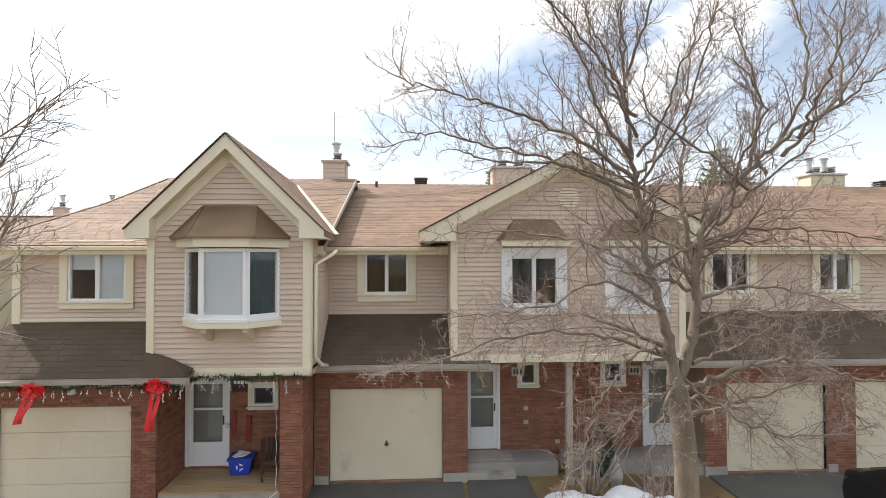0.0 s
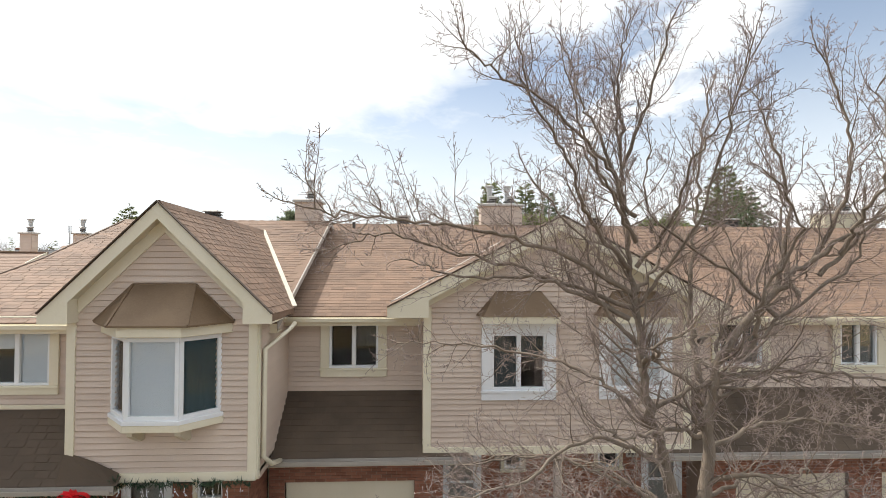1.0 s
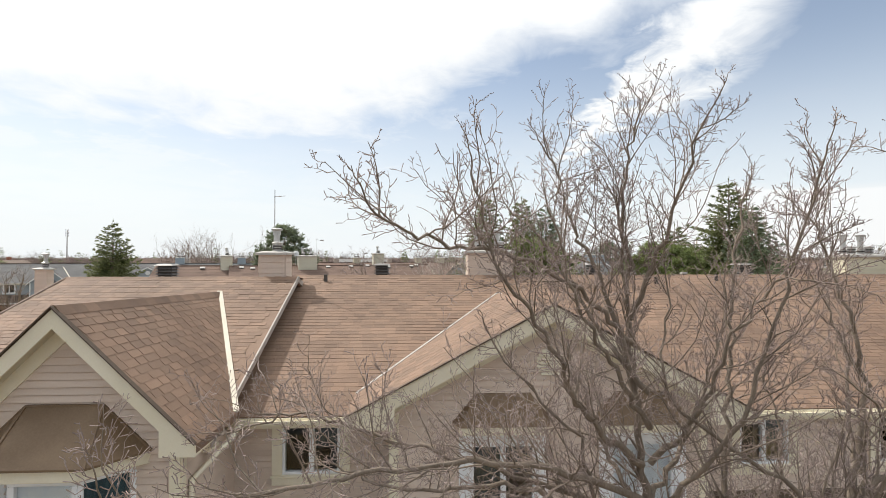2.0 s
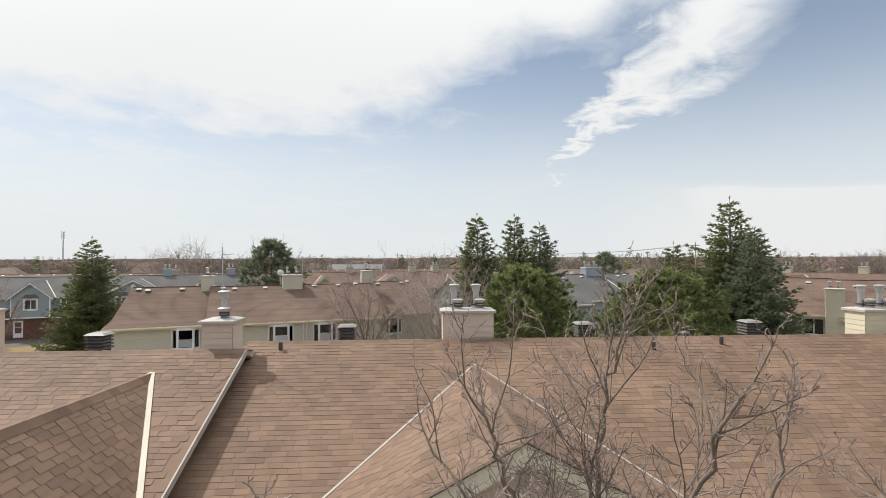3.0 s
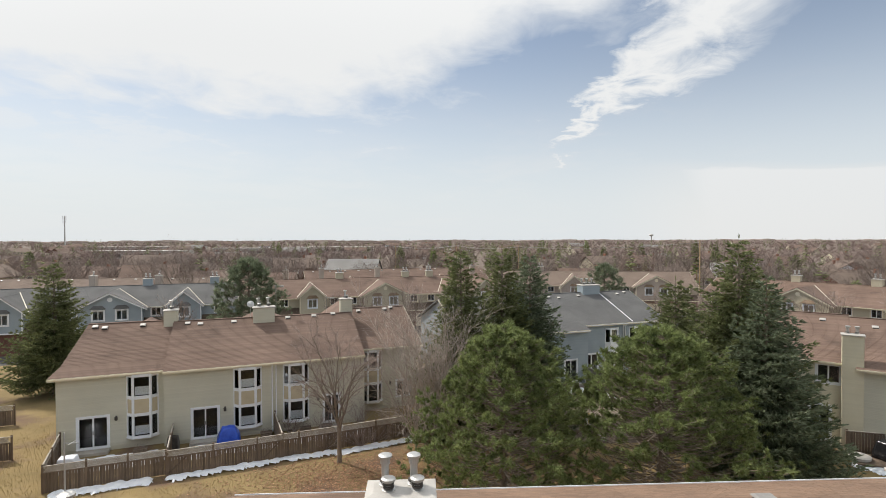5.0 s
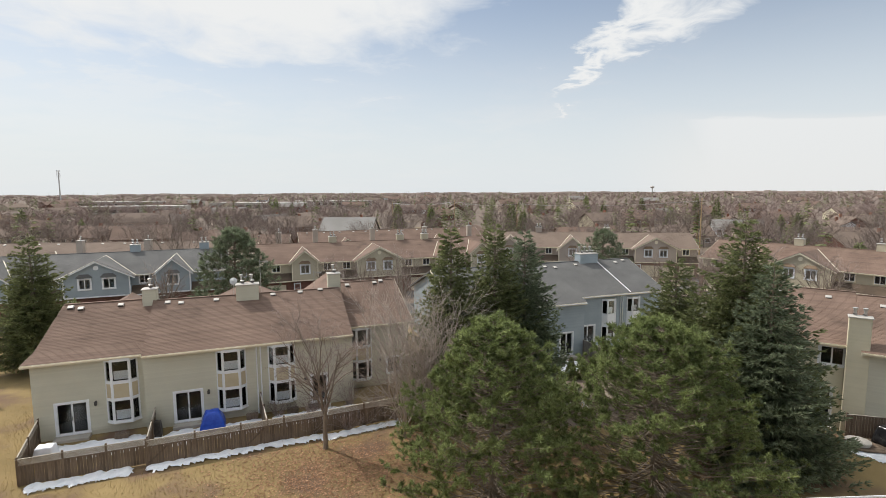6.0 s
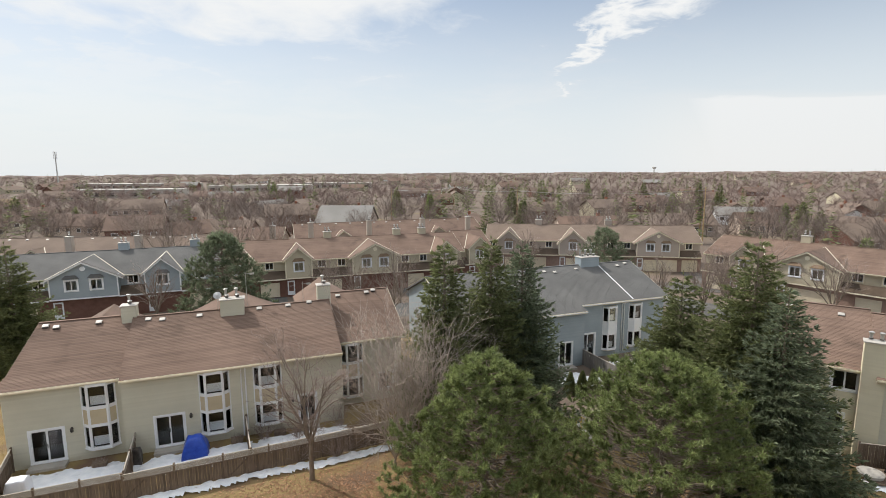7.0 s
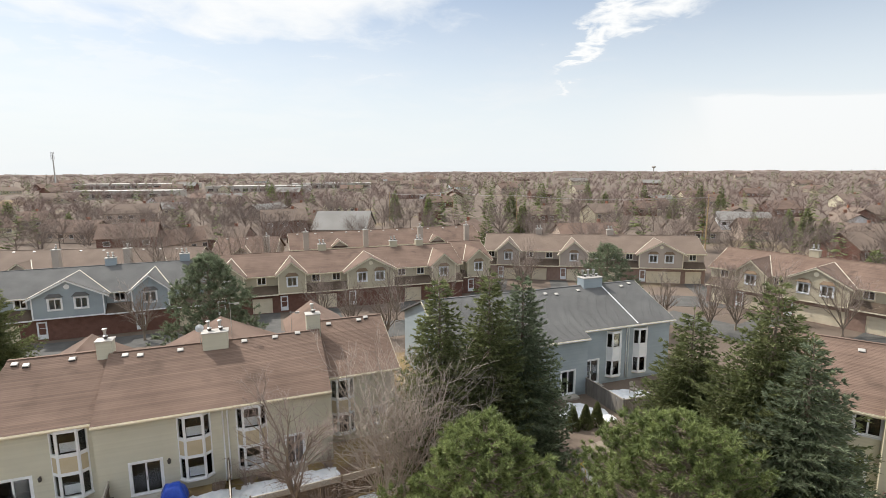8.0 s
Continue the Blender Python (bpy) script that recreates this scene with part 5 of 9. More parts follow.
def block(house, x0, x1, y0, y1, eave, ridge, mat, roof_mat, over=0.35, ends=(True, True), holes=(), holes_back=(), flare=0.0, siding=True, rail=None):
    """One stretch of a row: walls with openings, gable ends, roof slopes with eaves, gutter."""
    ym = (y0 + y1) / 2
    s = (ridge - eave) / (ym - y0 + over)
    w = Mesh()
    wall_mesh(w, (0, y0, 1, 0), x0, x1, 0, eave + 0.02, list(holes), 0.2)
    w.box(x0, x1, y1 - 0.2, y1, 0, eave + 0.02)
    for flag, x in zip(ends, (x0, x1 - 0.2)):
        w.box(x, x + 0.2, y0 + 0.2, y1 - 0.2, 0, eave + 0.02)
        if flag:
            w.slab([(x, y0, eave + 0.02), (x, y1, eave + 0.02), (x + (0.65 if flare and x == x0 else 0), ym, ridge - (0.55 if flare else 0.12))], (0.2, 0, 0))
    wl_ = part("wall", w, mat, house)
    if siding:
        boards(wl_, (0, y0, 1, 0), x0 + 0.01, x1 - 0.01, 0.25, eave - 0.05, [(h[0] - 0.1, h[1] + 0.1, h[2] - 0.1, h[3] + 0.1) for h in holes], mat, 0.105, None, False)
    # floors and a partition in the near-black that stands for indoor shade
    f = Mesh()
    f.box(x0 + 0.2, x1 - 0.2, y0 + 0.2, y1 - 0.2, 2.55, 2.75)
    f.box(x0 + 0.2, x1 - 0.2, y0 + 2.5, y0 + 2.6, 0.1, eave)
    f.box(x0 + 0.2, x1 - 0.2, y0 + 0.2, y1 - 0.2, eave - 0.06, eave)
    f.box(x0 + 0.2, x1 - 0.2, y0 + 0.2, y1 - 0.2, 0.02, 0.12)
    part("floor_slab", f, ROOM_SHADE, house)
    r = Mesh()
    a, b = x0 - (over if ends[0] else 0), x1 + (over if ends[1] else 0)
    k = 0.3 if ends[0] else 0
    k2 = 0.3 if ends[1] else 0
    e0, e1 = y0 - over, y1 + over
    fy, fz = y0 - over + 1.4, eave + s * 1.4 - flare
    if flare:
        r.slab([(a, e0, eave), (b, e0, eave), (b, fy, fz), (a + k, fy, fz)], (0, 0, -0.14))
        r.slab([(a + k, fy, fz), (b, fy, fz), (b, ym, ridge), (a + k + 0.6, ym, ridge)], (0, 0, -0.14))
    else:
        r.slab([(a, e0, eave), (b, e0, eave), (b, ym, ridge), (a, ym, ridge)], (0, 0, -0.14))
    r.slab([(a + (k + 0.6 if flare else 0), ym, ridge), (b, ym, ridge), (b, e1, eave), (a, e1, eave)], (0, 0, -0.14))
    rf = part("roof", r, roof_mat, house)
    ln = math.hypot(ym - e0, ridge - eave)
    courses = Mesh()
    n = int(ln / 0.145)
    for i in range(n):
        v0, v1 = i / n, (i + 1) / n
        ya, yb = e0 + (ym - e0) * v0, e0 + (ym - e0) * v1
        za, zb = eave + (ridge - eave) * v0, eave + (ridge - eave) * v1
        if flare:
            dz = lambda y: -flare * (1 - abs(y - fy) / (1.4 if y < fy else (ym - fy)))
            za, zb = za + dz(ya), zb + dz(yb)
        xa = a + (k * min(1, v0 / 0.23) + 0.6 * max(0, (v0 - 0.23) / 0.77) if flare else 0)
        m = len(courses.v)
        courses.v += [(xa, ya, za + 0.004), (b, ya, za + 0.004), (b, ya, za + 0.013), (xa, ya, za + 0.013), (b, yb, zb + 0.005), (xa, yb, zb + 0.005)]
        courses.f += [(m, m + 1, m + 2, m + 3), (m + 3, m + 2, m + 4, m + 5)]
    tagged(part("shingle_field", courses, roof_mat, rf), kind="stuff")
    fs = Mesh()
    fs.box(a, b, e0 - 0.03, e0, eave - 0.2, eave - 0.005)
    for flag, x, d in ((ends[0], a, -0.03), (ends[1], b, 0.03)):
        if flag and not flare:
            x_top = x + (k + 0.6 if flare and x == a else 0)
            fs.slab([(x, e0, eave), (x_top, ym, ridge + 0.01), (x_top, ym, ridge - 0.18), (x, e0, eave - 0.2)], (d, 0, 0))
    part("fascia", fs, SOFFIT, rf)
    so = Mesh()
    so.box(a + 0.01, b - 0.01, e0, y0, eave - 0.2, eave - 0.17)
    part("soffit", so, SOFFIT, rf)
    gutter(rf, (a, e0 - 0.031, eave - 0.12), (b, e0 - 0.031, eave - 0.12), WHITE if mat is SIDING_BLUE else TRIM, 0.09)
    rc = Mesh()
    rc.beam((a + (k + 0.6 if flare else 0), ym, ridge + 0.01), (b, ym, ridge + 0.01), 0.24, 0.04)
    part("ridge_cap", rc, roof_mat, rf)
    return rf


def tall_bay(house, x0, x1, y, frame=WHITE, panel=TRIM_TAN, tops=(2.95, 4.75, 0.65, 2.05), shade=None):
    """A two-storey bay: windows above and below, panels between."""
    z_u0, z_u1, z_l0, z_l1 = 3.42, 4.87, 0.75, 2.25
    sl, pr = 0.42, 0.38
    a, b, c, d = Vector((x0, y, 0)), Vector((x0 + sl, y - pr, 0)), Vector((x1 - sl, y - pr, 0)), Vector((x1, y, 0))
    w = part("bay_window", Mesh(), frame, house, "two-storey bay window with white frames")
    fr, pn = Mesh(), Mesh()
    for i, (p, q) in enumerate(((a, b), (b, c), (c, d))):
        t, n = (q - p).normalized(), (q - p).length
        F = (p.x, p.y, t.x, t.y)
        for z0, z1 in ((z_l0, z_l1), (z_u0, z_u1)):
            e = 0.09
            for s_, t_, g, h in ((0, n, z1 - e, z1), (0, n, z0, z0 + e), (0, e, z0 + e, z1 - e), (n - e, n, z0 + e, z1 - e)):
                fr.fbox(F, s_, t_, g, h, -0.08, 0.02)
            gl = Mesh()
            gl.fbox(F, e, n - e, z0 + e, z1 - e, -0.05, -0.04)
            part("pane", gl, GLASS, w).visible_shadow = False
            if i == 1 and shade:
                bl = Mesh()
                bl.fbox(F, e, n - e, z0 + e, z0 + e + (z1 - z0) * 0.4, -0.3, -0.28)
                part("blind", bl, shade, w)
        fr.fbox(F, 0, n, z_l1, z_u0, -0.1, 0.0)
        for s_, t_ in ((0, 0.09), (n - 0.09, n)):
            fr.fbox(F, s_, t_, z_l1 + 0.002, z_u0 - 0.002, 0.0, 0.015)
        fr.fbox(F, 0, n, z_u1 + 0.002, 4.97, -0.1, 0.02)
        fr.fbox(F, -0.03, n + 0.03, z_l0 - 0.1, z_l0, -0.3, 0.05)
        pn.fbox(F, 0.1, n - 0.1, z_l1 + 0.12, z_u0 - 0.12, 0.0, 0.012)
    part("window_frame", fr, frame, w, "", bevel=0.006)
    part("bay_panel", pn, panel, w, "tan panels between the storeys" if panel == TRIM_TAN else "")
    fl = Mesh()
    for z in (z_l0 - 0.16, 2.62, 4.86):
        fl.slab([(x0, y, z), (x0 + sl, y - pr, z), (x1 - sl, y - pr, z), (x1, y, z)], (0, 0, 0.1))
    part("bay_floor", fl, SOFFIT, w)
    return w


def patio_door(house, x0, x1, y, z0=0.28, z1=2.28):
    w = window(house, (0, y, 1, 0), x0, x1, z0, z1, casing=0.13, case_mat=WHITE, bars=(0.5,), name="patio_door", blind=None)
    h = Mesh()
    m = (x0 + x1) / 2
    h.box(m - 0.02, m + 0.02, y - 0.05, y - 0.012, 1.15, 1.4)
    part("door_handle", h, DARKVENT, w)
    st = Mesh()
    st.box(x0 - 0.15, x1 + 0.15, y - 0.75, y, 0.0, 0.18)
    part("door_step", st, CONCRETE, w)
    return w


def wall_lamp(house, x, y, z):
    m = Mesh()
    m.box(x - 0.06, x + 0.06, y - 0.03, y, z + 0.05, z + 0.3)
    m.lathe(x, y - 0.12, [(0.04, z), (0.09, z + 0.05), (0.09, z + 0.2), (0.11, z + 0.22), (0.02, z + 0.3)], 8)
    part("wall_lamp", m, DARKVENT, house, "small dark wall lantern")


def roof_box(m):
    """A low pale roof vent of the rear slopes."""
    v = Mesh()
    v.box(-0.17, 0.17, -0.17, 0.17, -0.12, 0.06)
    ob = solo("roof_vent", v, DARKVENT, m, "low roof vent with a pale metal lid", "roof vent", "vents on the roofs")
    t = Mesh()
    t.hexa([(-0.2, -0.17, 0.05), (0.2, -0.17, 0.05), (0.2, 0.17, 0.05), (-0.2, 0.17, 0.05), (-0.16, -0.13, 0.1), (0.16, -0.13, 0.1), (0.16, 0.13, 0.1), (-0.16, 0.13, 0.1)])
    part("lid", t, CAPMETAL, ob, "pale lid")


# -- the house block across the lawn, its rear to us --
BK = pose(-12.2, 31.65, 0, 0, 0, 18)
hb = thing("townhouse_row", BK, "pale green sided townhouse row with brown roof, rear side", "house", "rows behind the lawn")
D1, D2, D3, D4 = (-6.65, -5.0), (0.14, 1.74), (9.05, 10.15), (15.3, 16.4)
B1, B2, B3, B4 = (-3.9, -2.0), (2.75, 4.65), (6.1, 7.95), (12.35, 14.05)
hole = lambda d, z=(0.28, 2.28): (d[0], d[1], *z)
bh = lambda b: (b[0] + 0.1, b[1] - 0.1, 0.6, 4.95)
block(hb, -7.85, -1.6, 0.6, 11.3, 5.12, 7.72, SIDING_GREEN, SHINGLE_RED, ends=(True, False), holes=[hole(D1), bh(B1)], flare=0.22)
block(hb, -1.6, 12.1, 0.0, 10.5, 5.15, 7.7, SIDING_GREEN, SHINGLE_RED, ends=(False, False), holes=[hole(D2), bh(B2), bh(B3), hole(D3)])
block(hb, 12.1, 17.1, 2.2, 13.0, 5.12, 7.7, SIDING_GREEN, SHINGLE_RED, ends=(False, True), holes=[bh(B4), (D4[0], D4[1], 0.9, 2.2)])
for b, y, sh in ((B1, 0.6, CURTAIN), (B2, 0.0, CURTAIN), (B3, 0.0, CURTAIN), (B4, 2.2, None)):
    tall_bay(hb, *b, y, shade=sh)
patio_door(hb, *D1, 0.6), patio_door(hb, *D2, 0.0), patio_door(hb, *D3, 0.0)
window(hb, (0, 2.2, 1, 0), *D4, 0.9, 2.2, casing=0.12, case_mat=WHITE)
for x, y in ((-4.5, 0.6), (2.2, 0.0), (8.6, 0.0), (14.7, 2.2)):
    wall_lamp(hb, x, y, 1.95)
for x in (5.35, 5.62):
    d = Mesh()
    d.tube([(x, -0.36, 5.05), (x, -0.06, 4.8), (x, -0.06, 0.3), (x, -0.25, 0.15)], [0.05] * 4, 8)
    part("downspout", d, WHITE, hb, "", smooth=True)
chimney(hb, -2.28, -1.35, 5.15, 5.95, 7.0, 8.5, SIDING_GREEN, 1)
chimney(hb, 4.12, 5.75, 4.42, 5.3, 6.9, 8.5, SIDING_GREEN, 2)
chimney(hb, 11.25, 12.25, 5.6, 6.4, 7.0, 8.75, SIDING_GREEN, 1)
gable_roof(hb, -4.2, 3.4, 7.4, 12.0, 7.25, 1.9, SHINGLE_RED, fascia=0)
gable_roof(hb, 4.9, 4.6, 7.0, 12.6, 7.5, 2.1, SHINGLE_RED, fascia=0)
gable_roof(hb, 12.6, 2.6, 8.6, 15.4, 7.5, 1.7, SHINGLE_RED, fascia=0)
for x, y, e in ((-6.8, 5.5, 0.6), (-6.15, 5.3, 0.6), (-3.7, 5.4, 0.6), (-0.6, 4.85, 0), (0.3, 4.7, 0), (2.7, 4.75, 0), (6.8, 4.9, 0), (8.9, 4.95, 0), (10.5, 5.1, 0), (13.05, 7.0, 2.2), (15.5, 7.1, 2.2), (16.1, 7.3, 2.2)):
    roof_box(BK @ pose(x, y, 5.13 + (y - e + 0.35) * 0.4555 + 0.02, 24))
dish = Mesh()
dish.tube([(3.95, 5.1, 7.7), (3.95, 5.1, 8.75)], [0.02, 0.02], 6)
dish.tube([(3.95, 5.02, 8.8), (3.95, 4.94, 8.84)], [0.28, 0.02], 14)
part("satellite_dish", dish, GALV, hb, "grey satellite dish")
for x, y, h_ in ((5.95, 6.3, 10.2), (10.2, 6.6, 9.0)):
    ant = Mesh()
    ant.tube([(x, y, 7.2), (x, y, h_)], [0.022, 0.018], 6)
    ant.tube([(x - 0.1, y, h_ - 0.1), (x + 0.55, y - 0.1, h_ - 0.16)], [0.02, 0.015], 5)
    ant.box(x + 0.3, x + 0.62, y - 0.16, y - 0.04, h_ - 0.22, h_ - 0.1)
    part("antenna", ant, GALV, hb, "thin roof antenna on a mast")

# -- the blue house further right --
BL = pose(17.86, 43.95, 0, 0, 0, 17)
hl = thing("townhouse_row", BL, "blue sided townhouse row with grey shingle roof", "house", "rows behind the lawn")
block(hl, -10.5, 2.2, 0.0, 13.8, 5.2, 7.98, SIDING_BLUE, SHINGLE_GREY, ends=(True, False), holes=[(-0.4, 0.9, 0.28, 2.35)])
block(hl, 2.2, 12.4, 1.3, 12.6, 5.42, 8.0, SIDING_BLUE, SHINGLE_GREY, ends=(False, True), holes=[(2.75, 4.3, 0.28, 2.4), (5.25, 6.75, 0.6, 4.95), (8.25, 9.7, 0.6, 4.95)])
patio_door(hl, -0.4, 0.9, 0.0, 0.28, 2.35), patio_door(hl, 2.75, 4.3, 1.3, 0.28, 2.4)
tall_bay(hl, 5.15, 6.85, 1.3, WHITE, WHITE, shade=CURTAIN), tall_bay(hl, 8.15, 9.8, 1.3, WHITE, WHITE, shade=CURTAIN)
sd_ = Mesh()
sd_.beam((8.35, 0.98, 5.5), (8.3, 6.9, 8.04), 0.1, 0.04)
part("rake_board", sd_, WHITE, hl, "white flashing strip down the roof slope")
chimney(hl, 6.1, 8.3, 6.4, 7.5, 7.3, 8.75, SIDING_BLUE, 3)
for x, y in ((-0.2, 6.1), (1.5, 6.1), (2.65, 5.95), (5.3, 6.2), (10.5, 6.2), (11.7, 6.5)):
    roof_box(BL @ pose(x, y, (5.2 + (y + 0.35) * 0.3834 if x < 2.2 else 5.42 + (y - 0.95) * 0.43) + 0.02, 22))
for x in (7.35, 7.6):
    d = Mesh()
    d.tube([(x, 0.9, 5.3), (x, 1.24, 5.0), (x, 1.24, 0.3)], [0.05] * 3, 8)
    part("downspout", d, WHITE, hl, "", smooth=True)

# -- the house at the right with the tall outside chimney --
RR = pose(30.75, 29.44, 0, 0, 0, -38)
hr = thing("townhouse_row", RR, "cream sided townhouse with a tall sided chimney, rear side", "house", "rows behind the lawn")
block(hr, -5.0, 2.0, 0.0, 11.8, 5.68, 8.2, SIDING_CREAM, SHINGLE_RED, ends=(True, False), holes=[(0.0, 1.22, 4.22, 5.4), (-0.4, 0.7, 0.3, 2.6), (-3.6, -2.4, 4.2, 5.3)])
block(hr, 2.0, 12.0, -0.6, 11.4, 5.52, 8.1, SIDING_GREEN, SHINGLE_RED, ends=(False, True), holes=[(7.0, 8.2, 4.1, 5.2)])
window(hr, (0, 0, 1, 0), 0.0, 1.22, 4.22, 5.4, casing=0.14, case_mat=WHITE), window(hr, (0, 0, 1, 0), -3.6, -2.4, 4.2, 5.3, casing=0.14, case_mat=WHITE)
window(hr, (0, -0.6, 1, 0), 7.0, 8.2, 4.1, 5.2, casing=0.14, case_mat=WHITE)
patio_door(hr, -0.4, 0.7, 0.0, 0.3, 2.6)
chimney(hr, 1.3, 2.42, -0.75, -0.05, 0.0, 7.6, SIDING_CREAM, 2, ((0.0, 0.1, 0.45),))
for x, y in ((-2.6, 5.2), (0.4, 4.9), (3.4, 4.2), (5.0, 4.2)):
    roof_box(RR @ pose(x, y, (5.68 if x < 2 else 5.76) + (y + 0.35) * 0.405, 22))


# -- rows further off, their fronts to us --


def front_row(origin, rot, x0, x1, mat, roof_mat, gables, chimneys, label, trim=None, eave=5.15, ridge=7.6, ground=BRICK_FAR, white=None):
    """A row seen from its street side: gables (x, half width, windows) project over garages, porches and lean-to roofs."""
    trim = trim or TRIM
    m = pose(*origin, 0, 0, 0, rot)
    h = thing("townhouse_row", m, label, "house", "rows further off")
    wins = []
    g_sp = [(g - w * 0.86, g + w * 0.86) for g, w, _ in gables]
    free = spans(x0, x1, g_sp)
    for a, b in free:
        n = max(1, int((b - a) / 2.6))
        for i in range(n):
            c = a + (b - a) * (i + 0.5) / n
            if b - a > 1.6:
                wins.append((c - 0.55, c + 0.55, 3.95, 5.0))
    block(h, x0, x1, 0.9, 12.0, eave, ridge, mat, roof_mat, holes=wins, siding=False)
    for q in wins:
        window(h, (0, 0.9, 1, 0), *q, casing=0.12, case_mat=trim)
    low = Mesh()
    garages, doors = [], []
    for a, b in free:
        if b - a > 3.0:
            c = (a + b) / 2
            garages.append((c - 1.3, c + 1.3, 0.05, 2.15))
    for g, w, _ in gables if ground == BRICK_PALE else ():
        garages.append((g - w * 0.86 + 1.35, g + w * 0.86 - 0.2, 0.05, 2.1))
    wall_mesh(low, (0, 0.0, 1, 0), x0, x1, 0, 2.6, garages, 0.2)
    part("garage_wall", low, ground, h, "red brick ground floor")
    for q in garages:
        garage_door(h, (0, 0, 1, 0), *q, handle=False)
    for a, b in free:
        sk = Mesh()
        sk.slab([(a, -0.5, 2.75), (b, -0.5, 2.75), (b, 0.9, 3.7), (a, 0.9, 3.7)], (0, 0, -0.12))
        s_ = part("garage_roof", sk, SHINGLE_DARK, h, "dark lean-to roof")
        ft = Mesh()
        ft.box(a, b, -0.54, -0.5, 2.58, 2.74)
        part("fascia", ft, trim, s_)
    s0 = (ridge - eave) / (5.55 + 0.35)
    for g, w, n in gables:
        ap = ridge - 0.35 if w > 3 else ridge - 0.45
        sl = 0.52 if w > 3 else 0.85
        hw = w * 0.86
        zk = ap - 0.2 - sl * hw
        holes = []
        for i in range(n):
            c = g + (i - (n - 1) / 2) * 2.6
            holes.append((c - 0.6, c + 0.6, 3.75, 4.95))
        gw = Mesh()
        wall_mesh(gw, (0, -0.35, 1, 0), g - hw, g + hw, 2.7, zk, holes, 0.18)
        gw.slab([(g - hw, -0.35, zk), (g + hw, -0.35, zk), (g, -0.35, ap - 0.2)], (0, 0.18, 0))
        gw.box(g - hw, g - hw + 0.15, -0.17, 0.9, 2.7, 5.4), gw.box(g + hw - 0.15, g + hw, -0.17, 0.9, 2.7, 5.4)
        gw.box(g - hw, g + hw, -0.35, 0.0, 2.62, 2.7)
        gp = part("gable_wall", gw, mat, h)
        for q in holes:
            wn_ = window(h, (0, -0.36, 1, 0), *q, casing=0.16, case_mat=WHITE)
            hood = Mesh()
            hood.hexa([(q[0] - 0.3, -0.62, 5.2), (q[1] + 0.3, -0.62, 5.2), (q[1] + 0.3, -0.36, 5.2), (q[0] - 0.3, -0.36, 5.2),
                       (q[0] + 0.1, -0.4, 5.62), (q[1] - 0.1, -0.4, 5.62), (q[1] - 0.1, -0.36, 5.62), (q[0] + 0.1, -0.36, 5.62)])
            part("window_hood", hood, COPPER if mat != SIDING_BLUE else SHINGLE_GREY, wn_)
        tb = Mesh()
        for x in (g - hw, g + hw - 0.14):
            tb.box(x, x + 0.14, -0.39, -0.355, 2.62, zk)
        tb.box(g - hw, g + hw, -0.385, -0.355, 2.62, 2.78)
        part("corner_board", tb, trim, h)
        gable_roof(h, g, w, -0.65, 6, ap, sl * w, roof_mat, main=((0.9 + 12.0) / 2, ridge, s0), fascia=0.24, fascia_mat=trim, valley=True)
        if n > 1:
            lv = Mesh()
            lv.tube([(g, -0.36, ap - 0.9), (g, -0.42, ap - 0.9)], [0.3, 0.28], 14)
            part("gable_louvre", lv, trim, h, "round gable louvre")
        # porch below: dark door in brick
        dr = storm_door(h, (0, -0.01, 1, 0), g - hw + 0.3, g - hw + 1.15, 0.25, 2.25)
    for c in chimneys:
        chimney(h, c, c + 1.2, 6.2, 7.0, ridge - 0.5, ridge + 0.85, mat, 2)
    return h


def back_row(origin, rot, x0, x1, mat, roof_mat, chimneys, label, dormers=(), eave=4.9, ridge=7.5):
    """A row seen from behind, with tall outside chimneys, dormer gables and plain windows."""
    h = thing("townhouse_row", pose(*origin, 0, 0, 0, rot), label, "house", "rows further off")
    wins = []
    x = x0 + 1.2
    while x < x1 - 1.5:
        wins.append((x, x + 1.2, 3.5, 4.5))
        x += 2.9
    block(h, x0, x1, 0, 11, eave, ridge, mat, roof_mat, holes=wins, siding=False)
    for q in wins:
        window(h, (0, 0, 1, 0), *q, casing=0.12, case_mat=WHITE)
    for c in chimneys:
        chimney(h, c, c + 0.95, -0.6, 0.2, 0, 8.2, mat, 1)
    s0 = (ridge - eave) / 5.85
    for d in dormers:
        gable_roof(h, d, 1.6, -0.4, 4, 6.3, 1.1, roof_mat, main=(5.5, ridge, s0), fascia=0.2)
        g = Mesh()
        g.slab([(d - 1.3, -0.02, 5.2), (d + 1.3, -0.02, 5.2), (d, -0.02, 6.1)], (0, 0.15, 0))
        part("gable_wall", g, mat, h)
    for i in range(int((x1 - x0) / 3)):
        roof_box(pose(*origin, 0, 0, 0, rot) @ pose(x0 + 1.5 + i * 3 + 0.7 * math.sin(i * 7), 4.9, eave + (4.9 + 0.35) * s0, 22))
    return h


